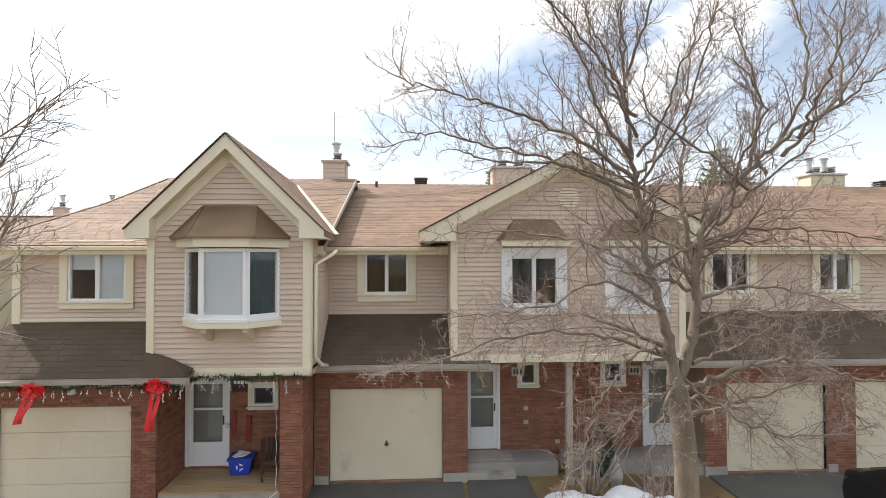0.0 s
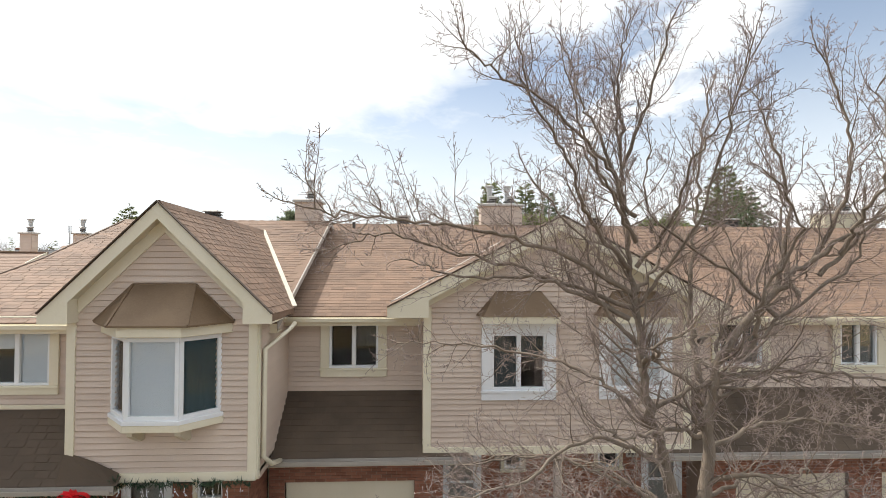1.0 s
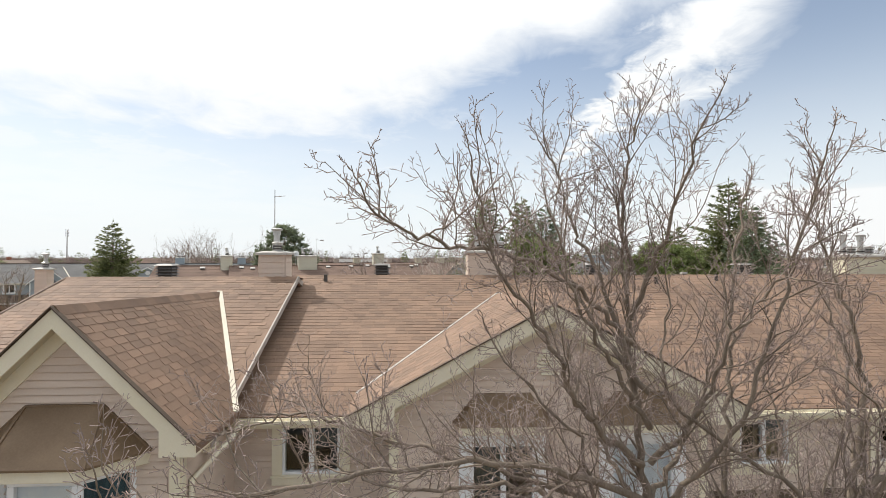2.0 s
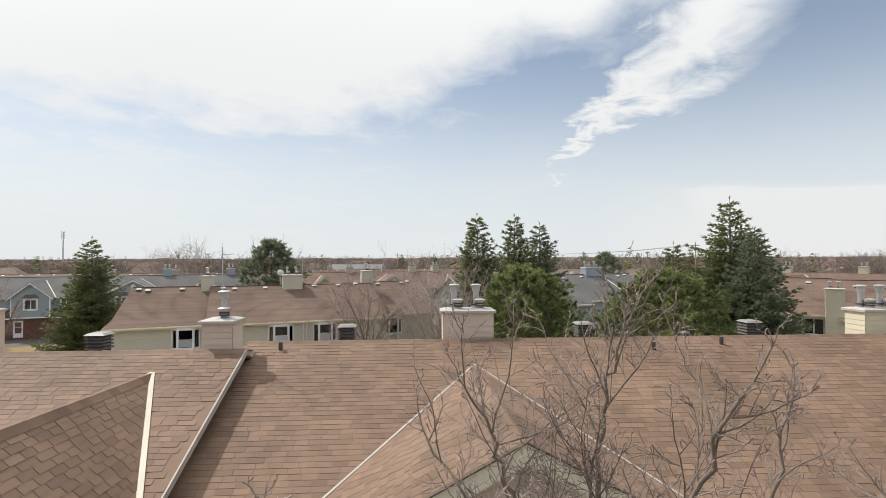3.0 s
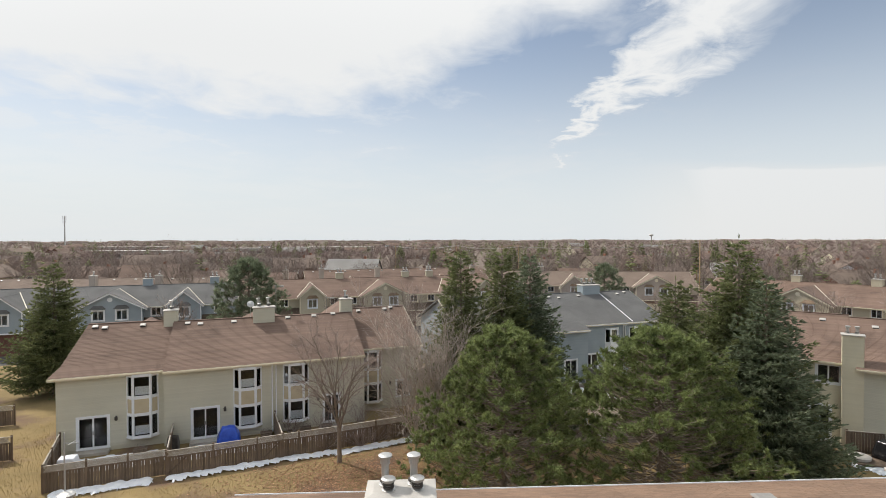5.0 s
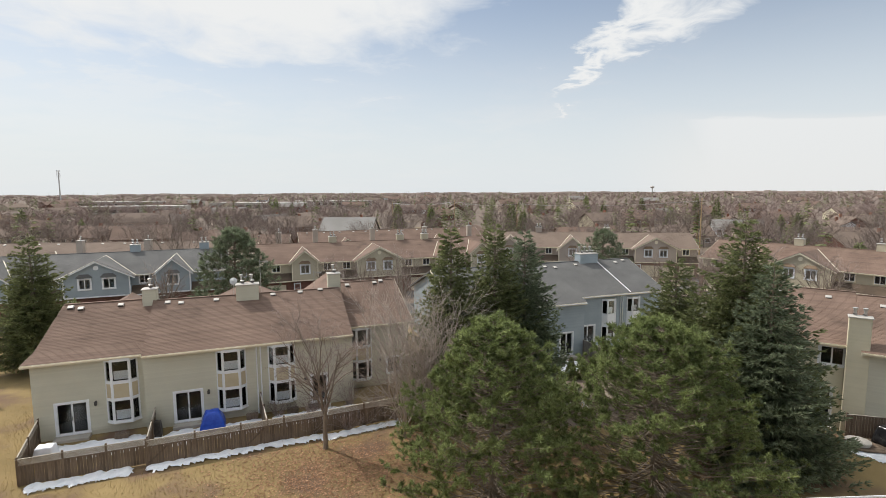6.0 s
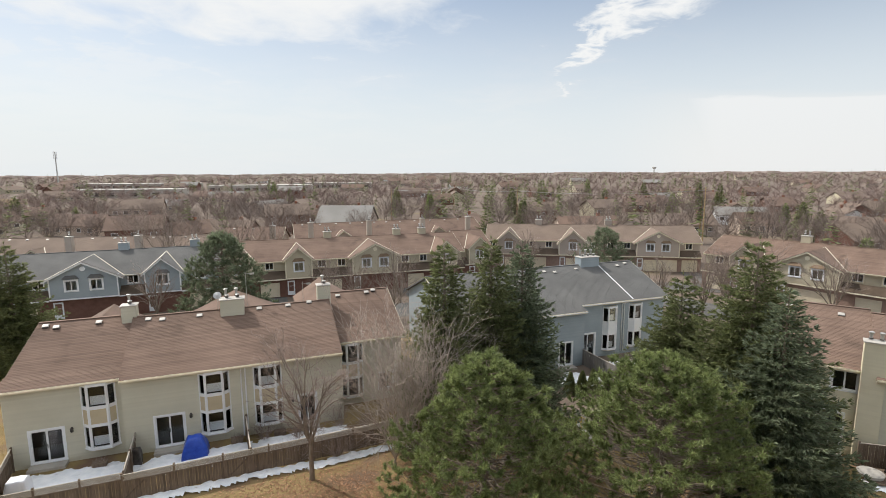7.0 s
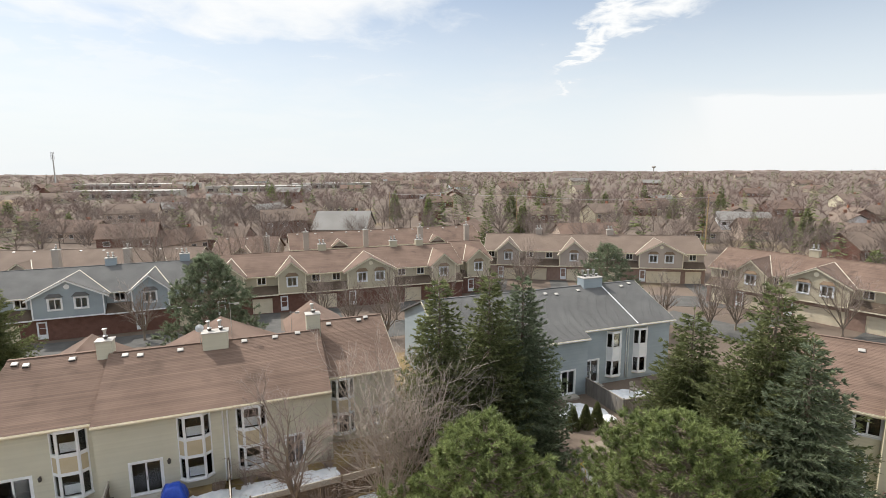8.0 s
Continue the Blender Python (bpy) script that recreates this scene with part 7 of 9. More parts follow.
def spruce(m, height, radius, seed, mat=None, label="tall dark green spruce", dense=1.0, low=0.05):
    rng = random.Random(seed)
    t = thing("spruce", m, label, "tree", "conifers")
    tr = Mesh()
    tr.tube([(0, 0, -0.1), (0, 0, height * 0.3), (0.03, 0.02, height * 0.75), (0, 0, height)], [height * 0.017, height * 0.013, height * 0.006, 0.01], 8, False)
    part("trunk", tr, BARK, t, "", smooth=True)
    verts, faces = [], []
    wood = Mesh()
    lean = rng.uniform(0, 6.28)
    total = int(height * 29 * dense)
    for b_ in range(total):
        f0 = 1 - (1 - low) * ((b_ + rng.random()) / total) ** 0.62
        z = height * (f0 - low * 0.0)
        k = 1 - f0
        q = b_ * 2.399 + rng.gauss(0, 0.25)
        bump_ = 1 + 0.16 * math.sin(q * 3 + lean + f0 * 9) + 0.12 * math.sin(q * 5 - f0 * 23)
        r = radius * (k ** 0.8) * rng.uniform(0.74, 1.07) * bump_ * min(1.0, 0.72 + f0 * 2.2) + 0.08
        up_ = 0.55 - 0.95 * k + rng.gauss(0, 0.1)
        o = Vector((math.cos(q), math.sin(q), 0))
        sd = Vector((-o.y, o.x, 0))
        seg = max(3, int(r / 0.30))
        pts = []
        for j in range(seg + 1):
            f = j / seg
            zz = z + r * (up_ * 0.45 * f - 0.30 * k * math.sin(f * 2.6) + 0.20 * f * f * k)
            pts.append(o * (r * f) + sd * (0.06 * r * math.sin(f * 3 + b_)) + Vector((0, 0, zz)))
        wood.tube(pts[::2], [0.018 * (1 - 0.8 * j / seg) + 0.004 for j in range(0, seg + 1, 2)], 3, False)
        for j in range(1, seg + 1):
            f = j / seg
            w = (0.36 * r * (1 - f * 0.85) + 0.16) * rng.uniform(0.7, 1.2)
            p = pts[j]
            ahead = (pts[j] - pts[j - 1]).normalized()
            steps = max(1, int(w / 0.22))
            for sg in (-1, 1):
                for a in range(steps):
                    g = (a + 0.6) / steps
                    c = p + sd * (sg * w * g) + ahead * (0.4 * w * g) + Vector((0, 0, -0.22 * w * g + rng.gauss(0, 0.03)))
                    needles(verts, faces, c, (sd * sg * 0.6 + ahead * 0.9 + Vector((0, 0, -0.1))).normalized(), 0.32, 0.047, rng, 5 + (2 if f0 > 0.6 else 0), 0.34)
            needles(verts, faces, p, (ahead + Vector((0, 0, 0.15))).normalized(), 0.33, 0.045, rng, 6, 0.34)
    needles(verts, faces, Vector((0, 0, height)), Vector((0, 0, 1)), 0.35, 0.02, rng, 12, 0.3)
    tagged(part("branch", wood, BARK, t), kind="stuff")
    nm = Mesh()
    nm.v, nm.f = verts, faces
    part("needles", nm, mat or SPRUCE, t)
    return t


def pine(m, height, radius, seed, label="broad bushy pine", puffs=700, mat=None, blades=46, puff=0.42):
    """Whorled limbs that turn up, each with side shoots that end in puffs of long needles."""
    rng = random.Random(seed)
    t = thing("pine", m, label, "tree", "conifers")
    tr = Mesh()
    tr.tube([(0, 0, -0.1), (0.05, 0, height * 0.3), (0, 0.08, height * 0.7), (0.05, 0, height * 0.97)], [height * 0.02, height * 0.016, height * 0.009, 0.02], 8, False)
    part("trunk", tr, BARK, t, "", smooth=True)
    verts, faces = [], []
    wood = Mesh()
    prof = ((0.0, 0.80), (0.12, 0.96), (0.28, 1.0), (0.46, 0.86), (0.64, 0.70), (0.82, 0.49), (0.93, 0.31), (1.0, 0.12))

    def env(f):
        for (a, p), (b, q) in zip(prof, prof[1:]):
            if f <= b:
                return p + (q - p) * (f - a) / (b - a)
        return 0.1
    clumps = int(puffs / 4.8)
    for i in range(clumps):
        f = ((i + rng.random()) / clumps) ** 0.9
        q = i * 2.399 + rng.gauss(0, 0.25)
        lump = 1 + 0.13 * math.sin(3 * q + seed + 7 * f) + 0.10 * math.sin(5 * q - 11 * f)
        r = radius * env(f) * lump * (rng.uniform(0.86, 1.08) if i % 3 else rng.uniform(0.45, 0.8))
        z = height * (0.05 + 0.90 * f)
        o = Vector((math.cos(q), math.sin(q), 0))
        foot = Vector((0, 0, max(0.25, z - 0.32 * r)))
        end = o * r + Vector((0, 0, z))
        mid = foot.lerp(end, 0.55) + Vector((0, 0, -0.10 * r))
        wood.tube([foot, mid, end], [0.035, 0.018, 0.008], 4, False)
        big = rng.uniform(0.75, 1.25)
        for j in range(7):
            # shoots fan out from the limb's end, the upper ones standing up like candles
            e = (o * rng.uniform(0.1, 0.9) + Vector((rng.gauss(0, 0.55), rng.gauss(0, 0.55), rng.uniform(0.15, 0.95)))).normalized()
            back_ = mid.lerp(end, rng.uniform(0.45, 1.0))
            p = back_ + e * rng.uniform(0.25, 0.75) * big * puff * 1.7
            wood.tube([back_, p], [0.014, 0.008], 3, False)
            s = puff * rng.uniform(0.7, 1.1) * big
            for c in range(blades):
                h = rng.random()
                st = back_.lerp(p, 0.5 + 0.5 * h)
                w = (e * 0.6 + Vector((rng.gauss(0, 0.55), rng.gauss(0, 0.55), rng.gauss(0, 0.5)))).normalized()
                sw = w.cross(Vector((rng.gauss(0, 1), rng.gauss(0, 1), rng.gauss(0, 1)))).normalized() * 0.025
                n = len(verts)
                verts += [tuple(st - sw), tuple(st + sw), tuple(st + w * s * rng.uniform(0.45, 0.68))]
                faces.append((n, n + 1, n + 2))
    tagged(part("branch", wood, BARK, t), kind="stuff")
    nm = Mesh()
    nm.v, nm.f = verts, faces
    part("needles", nm, mat or PINE, t)
    return t


pine(pose(7.8, 21.8, 0), 9.7, 4.9, 3, "broad bushy pine with rounded crown", 1900)
pine(pose(16.2, 22.2, 0), 9.5, 6.0, 9, "wide green pine with rounded crown", 2200)
spruce(pose(23.5, 26.9, 0), 14.0, 5.6, 2, dense=0.9)
spruce(pose(23.4, 24.2, 0), 11.7, 4.4, 4, SPRUCE_BLUE, dense=1.0)
spruce(pose(22.2, 32.2, 0), 11.0, 4.6, 6, SPRUCE, "tall spruce with drooping boughs", 0.9)
spruce(pose(6.5, 32.2, 0), 13.3, 3.9, 8, dense=1.0)
spruce(pose(9.7, 33.6, 0), 13.3, 4.0, 10, dense=1.0)
spruce(pose(12.1, 34.9, 0), 12.8, 4.2, 12, SPRUCE_BLUE, dense=1.0)
spruce(pose(-29.6, 43.9, 0), 12.0, 4.4, 14, SPRUCE, dense=0.75, low=0.14)
pine(pose(-14.0, 49.4, 0), 12.3, 4.7, 16, "round dark green pine", 1300, SPRUCE_BLUE, 34, 0.62)
pine(pose(28.2, 62.5, 0), 10.8, 4.3, 18, "dark pine before the far row", 800, SPRUCE_BLUE, 26, 0.65)
spruce(pose(18.6, 101.4, 0), 11.0, 3.4, 20, dense=0.4)
for i, (x, y) in enumerate(((16.9, 38.5), (17.95, 38.7), (18.95, 39.05))):
    rg = random.Random(200 + i)
    vs, fs = [], []
    for k in range(1000):
        f = rg.random() ** 1.25
        q = rg.uniform(0, 6.28)
        r = 0.56 * (1 - f) ** 0.75 * (0.7 + 0.3 * rg.random())
        needles(vs, fs, Vector((math.cos(q) * r, math.sin(q) * r, f * 1.75)), Vector((math.cos(q) * 0.5, math.sin(q) * 0.5, 1)), 0.17, 0.045, rg, 5, 0.2)
    nm = Mesh()
    nm.v, nm.f = vs, fs
    solo("cypress", nm, SPRUCE, pose(x, y, 0), "small dark conical evergreen in a row", "shrub", "small evergreens")

for i, (x, y, hgt, lab) in enumerate(((-34, 81, 12.5, "tall bare tree behind the blue row"), (-24.5, 85, 12, "tall bare tree behind the rows"), (-3, 63, 6.5, "small bare tree before the far row"), (1.5, 61, 6, "small bare tree before the far row"),
                                    (36, 63, 6.5, "bare tree before the pinkish row"), (40, 60, 7, "bare tree before the pinkish row"), (44, 61, 6.5, "bare tree before the pinkish row"), (63, 74, 9, "bare tree behind the far row"),
                                    (24, 88, 7, "bare tree by the far row"), (21.5, 79.5, 7, "bare tree before the pinkish row"), (30.5, 76.5, 7.5, "bare tree before the pinkish row"), (48.5, 70, 7, "bare tree before the far row"), (50.5, 64.5, 7.5, "bare tree before the far row"), (55, 58, 7, "bare tree before the far row"), (59.5, 51, 8, "bare tree before the far row"), (-6.7, 65.6, 7, "bare tree before the cream row"), (2.3, 68.3, 7.5, "bare tree before the cream row"), (8.5, 70.5, 7, "bare tree before the cream row"), (16, 73, 7, "bare tree before the cream row"), (-20, 90, 11, "tall bare tree behind the rows"), (-40, 88, 13, "tall bare tree behind the rows"), (-41, 47, 7, "bare tree by the side street"), (-27, 62, 6.5, "bare tree before the blue row"), (-46, 95, 12, "tall bare tree behind the rows"))):
    bare_tree(pose(x, y, 0), hgt, 400 + i, 0.5, lab, 0.14, kids=1.4, fork=0.16, stems=8, depth=3, thick=2.0)


# ---- distance: woods, scattered houses, tower ----


def scatter(name, template_v, template_f, places, mat, label, category):
    """One mesh of many copies of a small shape: rows of x, y, scale, turn, height factor."""
    tv = np.array(template_v)
    vs, fs = [], []
    for i, (x, y, s, q, hz) in enumerate(places):
        c, k = math.cos(q), math.sin(q)
        v = np.empty_like(tv)
        v[:, 0] = (tv[:, 0] * c - tv[:, 1] * k) * s + x
        v[:, 1] = (tv[:, 0] * k + tv[:, 1] * c) * s + y
        v[:, 2] = tv[:, 2] * s * hz
        vs.append(v)
        fs += [tuple(j + i * len(tv) for j in f) for f in template_f]
    me = bpy.data.meshes.new(name)
    me.from_pydata(np.concatenate(vs).tolist(), [], fs)
    me.materials.append(mat)
    return tagged(new(name, me), label, category, kind="stuff")


def twig_template(seed, n, h=11.0, r=4.6, w=0.05):
    """A sparse bare crown: thin tapering blades that rise and fan out from a stem."""
    rg = random.Random(seed)
    v, f = [], []

    def blade(a, b, wa):
        a, b = Vector(a), Vector(b)
        s = (b - a).cross(Vector((rg.gauss(0, 1), rg.gauss(0, 1), 0.2))).normalized() * wa
        k = len(v)
        v.extend([tuple(a - s), tuple(a + s), tuple(b + s * 0.3), tuple(b - s * 0.3)])
        f.append((k, k + 1, k + 2, k + 3))
    blade((0, 0, 0), (0.1, 0, h * 0.5), 0.16)
    blade((0, 0, 0), (0.1, 0.1, h * 0.5), 0.16)
    for _ in range(n):
        q, t = rg.uniform(0, 6.28), rg.random()
        z0 = h * (0.18 + 0.4 * t)
        a = Vector((0.1, 0.05, z0))
        o = Vector((math.cos(q), math.sin(q), 0))
        b = a + o * r * rg.uniform(0.25, 0.6) + Vector((0, 0, h * rg.uniform(0.12, 0.26)))
        blade(a, b, w * 1.5)
        for _ in range(3):
            c = b + o * r * rg.uniform(0.05, 0.35) + Vector((rg.gauss(0, 0.7), rg.gauss(0, 0.7), h * rg.uniform(0.05, 0.22)))
            blade(b.lerp(a, rg.random() * 0.5), c, w)
            for _ in range(2):
                e = c + Vector((rg.gauss(0, 0.7), rg.gauss(0, 0.7), rg.uniform(0.2, 1.3)))
                blade(c.lerp(b, rg.random() * 0.6), e, w * 0.7)
    return v, f


def cone_template(seed):
    rg = random.Random(seed)
    v, f = [], []
    for i in range(52):
        t = rg.random() ** 0.8
        q = rg.uniform(0, 6.28)
        r = 2.5 * (1 - t) * rg.uniform(0.6, 1.1) + 0.1
        p = Vector((math.cos(q) * r * 0.25, math.sin(q) * r * 0.25, 1 + 9.6 * t))
        o = Vector((math.cos(q), math.sin(q), 0))
        s = Vector((-o.y, o.x, 0)) * (0.32 + 0.5 * (1 - t))
        e = p + o * r + Vector((0, 0, -0.45 * r * 0.6))
        k = len(v)
        v += [tuple(p - s * 0.4), tuple(p + s * 0.4), tuple(e + s), tuple(e - s), tuple(e + o * 0.35 + Vector((0, 0, 0.15)))]
        f += [(k, k + 1, k + 2, k + 3), (k + 3, k + 2, k + 4)]
    return v, f


rg = random.Random(77)
blocks = [(-13, 74, 28), (8, 82, 26), (30, 84, 24), (45, 80, 16), (57, 62, 20), (-36, 70, 22), (-55, 90, 26), (-35, 92, 18), (0, 108, 28), (12, 116, 20), (-22, 100, 14), (-5, 36, 22), (20, 50, 17), (36, 34, 15), (-45, 36, 22), (-78, 90, 12), (-305, 330, 68), (110, 160, 17), (117, 126, 15)]
free = lambda x, y: all((x - a) ** 2 + (y - b) ** 2 > c * c for a, b, c in blocks)
near_w, far_w, firs = [], [], []
for ring in range(60):
    D = 62 * 1.072 ** ring
    if D > 3000:
        break
    n = int(1.75 * D / (6.5 + D * 0.0085))
    for i in range(n):
        a = radians(-52 + 104 * (i + rg.random()) / n)
        d = D * rg.uniform(0.965, 1.035)
        x, y = 4 + math.sin(a) * d, 2 + math.cos(a) * d
        clear = 0.5 + 0.5 * math.sin(x * 0.021 + 1.7) * math.sin(y * 0.017 + 0.4)
        if not free(x, y) or clear < 0.07 or (D < 170 and rg.random() < 0.12):
            continue
        if rg.random() < (0.5 if 150 < D < 520 and 0.05 < a < 0.3 else 0.17 if D < 300 else 0.22):
            firs.append((x, y, rg.uniform(0.65, 1.15) * (1 + D / 4500), rg.uniform(0, 6.28), 1.0))
        elif D < 210:
            near_w.append((x, y, rg.uniform(0.62, 1.05), rg.uniform(0, 6.28), rg.uniform(0.9, 1.1)))
        else:
            far_w.append((x, y, rg.uniform(0.75, 1.1) * (1 + D / 1500), rg.uniform(0, 6.28), rg.uniform(0.7, 0.95) / (1 + D / 1900)))
for k in range(3):
    scatter("woods", *twig_template(300 + k, 40, w=0.036), near_w[k::3], WOODS, "bare brown trees among the houses", "woods")
mid_w = [p for p in far_w if p[1] < 420]
far_w = [p for p in far_w if p[1] >= 420]
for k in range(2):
    scatter("far_woods", *twig_template(313 + k, 13, w=0.09), mid_w[k::2], HAZEWOODS, "bare reddish brown woods", "woods")
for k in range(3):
    scatter("far_woods", *twig_template(310 + k, 7, w=0.17), [p for i, p in enumerate(far_w[k::3]) if i % 4], HAZEWOODS, "bare reddish brown woods to the horizon", "woods")
for k in range(2):
    scatter("far_firs", *cone_template(320 + k), firs[k::2], SPRUCE, "dark firs scattered among the far woods", "woods")

# single conifers that stand out of the woods: x, y, height
CONIFERS = ((-90, 344, 13), (-64, 280, 10), (-46, 254, 9), (-99, 160, 8), (-130, 178, 11), (-4, 213, 12), (9, 181, 12), (42, 202, 12), (38, 160, 10), (103, 293, 14),
            (83, 211, 11), (116, 248, 13), (104, 195, 10), (142, 244, 14), (133, 212, 13), (106, 136, 9), (104, 127, 10), (104, 121, 8), (77, 78, 7), (63, 239, 15))
for i, (x, y, h) in enumerate(CONIFERS):
    rc = random.Random(900 + i)
    vs, fs = [], []
    wide_ = h * rc.uniform(0.2, 0.3)
    for k in range(900):
        f = 1 - math.sqrt(rc.random())
        q = rc.uniform(0, 6.28)
        r = wide_ * (1 - f) ** 0.8 * rc.uniform(0.35, 1.05) * (1 + 0.2 * math.sin(q * 3 + i + f * 14))
        needles(vs, fs, Vector((math.cos(q) * r, math.sin(q) * r, h * (0.06 + 0.92 * f) - 0.12 * r)), Vector((math.cos(q), math.sin(q), 0.1)), 0.75, 0.16, rc, 3, 0.4)
    cm = Mesh()
    cm.v, cm.f = vs, fs
    ct = thing("spruce", pose(x, y, 0), "dark conifer standing among bare trees", "tree", "conifers")
    part("needles", cm, SPRUCE if i % 3 else PINE, ct)
    tm = Mesh()
    tm.tube([(0, 0, -0.1), (0, 0, h * 0.8)], [0.2, 0.05], 6)
    part("trunk", tm, BARK, ct)

# grassy rise and tree line at the edge of sight
hz = Mesh()
for i in range(240):
    a0, a1 = radians(-60 + 120 * i / 240), radians(-60 + 120 * (i + 1) / 240)
    h0 = 9 + 2 * math.sin(i * 0.21) + 1.5 * math.sin(i * 0.83 + 1) + 3 * rg.random()
    p = lambda a, d, z: (math.sin(a) * d, math.cos(a) * d, z)
    hz.hexa([p(a0, 3300, 0), p(a1, 3300, 0), p(a1, 3500, 0), p(a0, 3500, 0), p(a0, 3320, h0), p(a1, 3320, h0), p(a1, 3480, h0), p(a0, 3480, h0)])
tagged(solo("tree_line", hz, WOODS, pose(0, 0, 0), "distant wooded skyline", "backdrop"), kind="structure")


def far_house(m, w, d, h, wall, roof, label):
    t = thing("house", m, label, "house", "far houses")
    b = Mesh()
    b.box(-w / 2, w / 2, -d / 2, d / 2, 0, h)
    b.slab([(-w / 2, -d / 2, h), (-w / 2, d / 2, h), (-w / 2, 0, h + d * 0.27)], (0.2, 0, 0))
    b.slab([(w / 2 - 0.2, -d / 2, h), (w / 2 - 0.2, d / 2, h), (w / 2 - 0.2, 0, h + d * 0.27)], (0.2, 0, 0))
    part("wall", b, wall, t)
    r = Mesh()
    for s in (-1, 1):
        pts = [(-w / 2 - 0.4, s * (d / 2 + 0.4), h - 0.15), (w / 2 + 0.4, s * (d / 2 + 0.4), h - 0.15), (w / 2 + 0.4, 0, h + d * 0.3), (-w / 2 - 0.4, 0, h + d * 0.3)]
        r.slab(pts if s < 0 else pts[::-1], (0, 0, 0.15))
    part("roof", r, roof, t)
    n = max(2, int(w / 3.2))
    for i in range(n):
        x = -w / 2 + w * (i + 0.5) / n
        g = Mesh()
        g.box(x - 0.7, x + 0.7, -d / 2 - 0.04, -d / 2 - 0.005, h - 1.75, h - 0.6)
        wn_ = part("window", g, WHITE, t)
        q = Mesh()
        q.box(x - 0.6, x + 0.6, -d / 2 - 0.055, -d / 2 - 0.042, h - 1.65, h - 0.7)
        part("pane", q, DARKVENT, wn_)
    c = Mesh()
    c.box(w * 0.2, w * 0.2 + 0.7, 0.3, 1.0, h, h + d * 0.3 + 0.9)
    part("chimney", c, BRICK, t)
    return t


WALLS = (SIDE_PINK, SIDING_CREAM, BRICK_FAR, WHITE, CREAM_FAR, SIDING)
ROOFS = (SHINGLE_TAN, SHINGLE_TAN, SHINGLE_RED, SHINGLE_RED, SHINGLE_TAN, TAUPE)
for i in range(110):
    a = radians(rg.uniform(-46, 48))
    d = 135 * (1200 / 135) ** (rg.random() ** 1.1)
    x, y = 4 + math.sin(a) * d, 2 + math.cos(a) * d
    if not free(x, y) or y < 92:
        continue
    big = 1 + d / 1500
    far_house(pose(x, y, 0, 0, 0, rg.choice((0, 18, -14, 90, 70)) + rg.uniform(-6, 6)), rg.uniform(10, 17) * big, rg.uniform(7.5, 9) * big, rg.choice((3.0, 3.2, 5.2)), rg.choice(WALLS), rg.choice(ROOFS),
              "small house among the far trees")
far_house(pose(-16, 152, 0, 0, 0, -6), 15, 15, 3.5, SIDE_PINK, TAUPE, "broad grey roofed building behind the rows")
far_house(pose(112, 165, 0, 0, 0, -24), 15, 8, 3.2, WHITE, TAUPE, "white bungalow among the trees beyond the rows")
far_house(pose(119, 130, 0, 0, 0, -34), 15, 8, 3.0, SIDE_PINK, SHINGLE_TAN, "tan bungalow with white windows beyond the rows")
# low white commercial buildings
for x, y, w, d_ in ((-215, 405, 75, 26), (-150, 520, 95, 30), (-95, 610, 90, 30), (-330, 640, 130, 40)):
    b = Mesh()
    b.box(-w / 2, w / 2, -d_ / 2, d_ / 2, 0, 5.5)
    b.box(-w / 2 - 0.3, w / 2 + 0.3, -d_ / 2 - 0.3, d_ / 2 + 0.3, 5.5, 6.0)
    sh = thing("warehouse", pose(x, y, 0, 0, 0, 4), "long low pale commercial building far off", "building", "far commercial buildings")
    part("wall", b, CAPMETAL, sh)
    wb = Mesh()
    for i in range(int(w / 8)):
        wb.box(-w / 2 + 2 + i * 8, -w / 2 + 7 + i * 8, -d_ / 2 - 0.1, -d_ / 2 - 0.02, 1, 3.5)
    part("window", wb, DARKVENT, sh)
# a grassy clearing among the woods, and a water tower on the skyline
cl = Mesh()
cl.slab([(-305 + 75 * math.cos(k * 0.5236), 330 + 60 * math.sin(k * 0.5236), 0.0) for k in range(12)], (0, 0, 0.06))
solo("clearing", cl, GRASS, pose(0, 0, 0), "pale grassy clearing among the woods", "ground", kind="structure")
wt = Mesh()
wt.lathe(0, 0, [(2.0, 0), (1.8, 25), (8, 29), (9, 32), (8, 34), (2, 35)], 16)
solo("water_tower", wt, CAPMETAL, pose(1010, 2150, 0), "pale water tower on the skyline", "tower")
# the mast on the left
tw = thing("radio_mast", pose(-415, 622, 0), "tall thin grey antenna mast", "mast")
ms = Mesh()
ms.tube([(0, 0, 0), (0, 0, 43)], [0.9, 0.5], 8)
part("pole", ms, GALV, tw)
an = Mesh()
for z in (36, 39, 42):
    for k in range(3):
        q = k * 2.09
        an.box(math.cos(q) * 1.6 - 0.3, math.cos(q) * 1.6 + 0.3, math.sin(q) * 1.6 - 0.3, math.sin(q) * 1.6 + 0.3, z - 1.2, z + 1.2)
part("antenna", an, WHITE, tw)
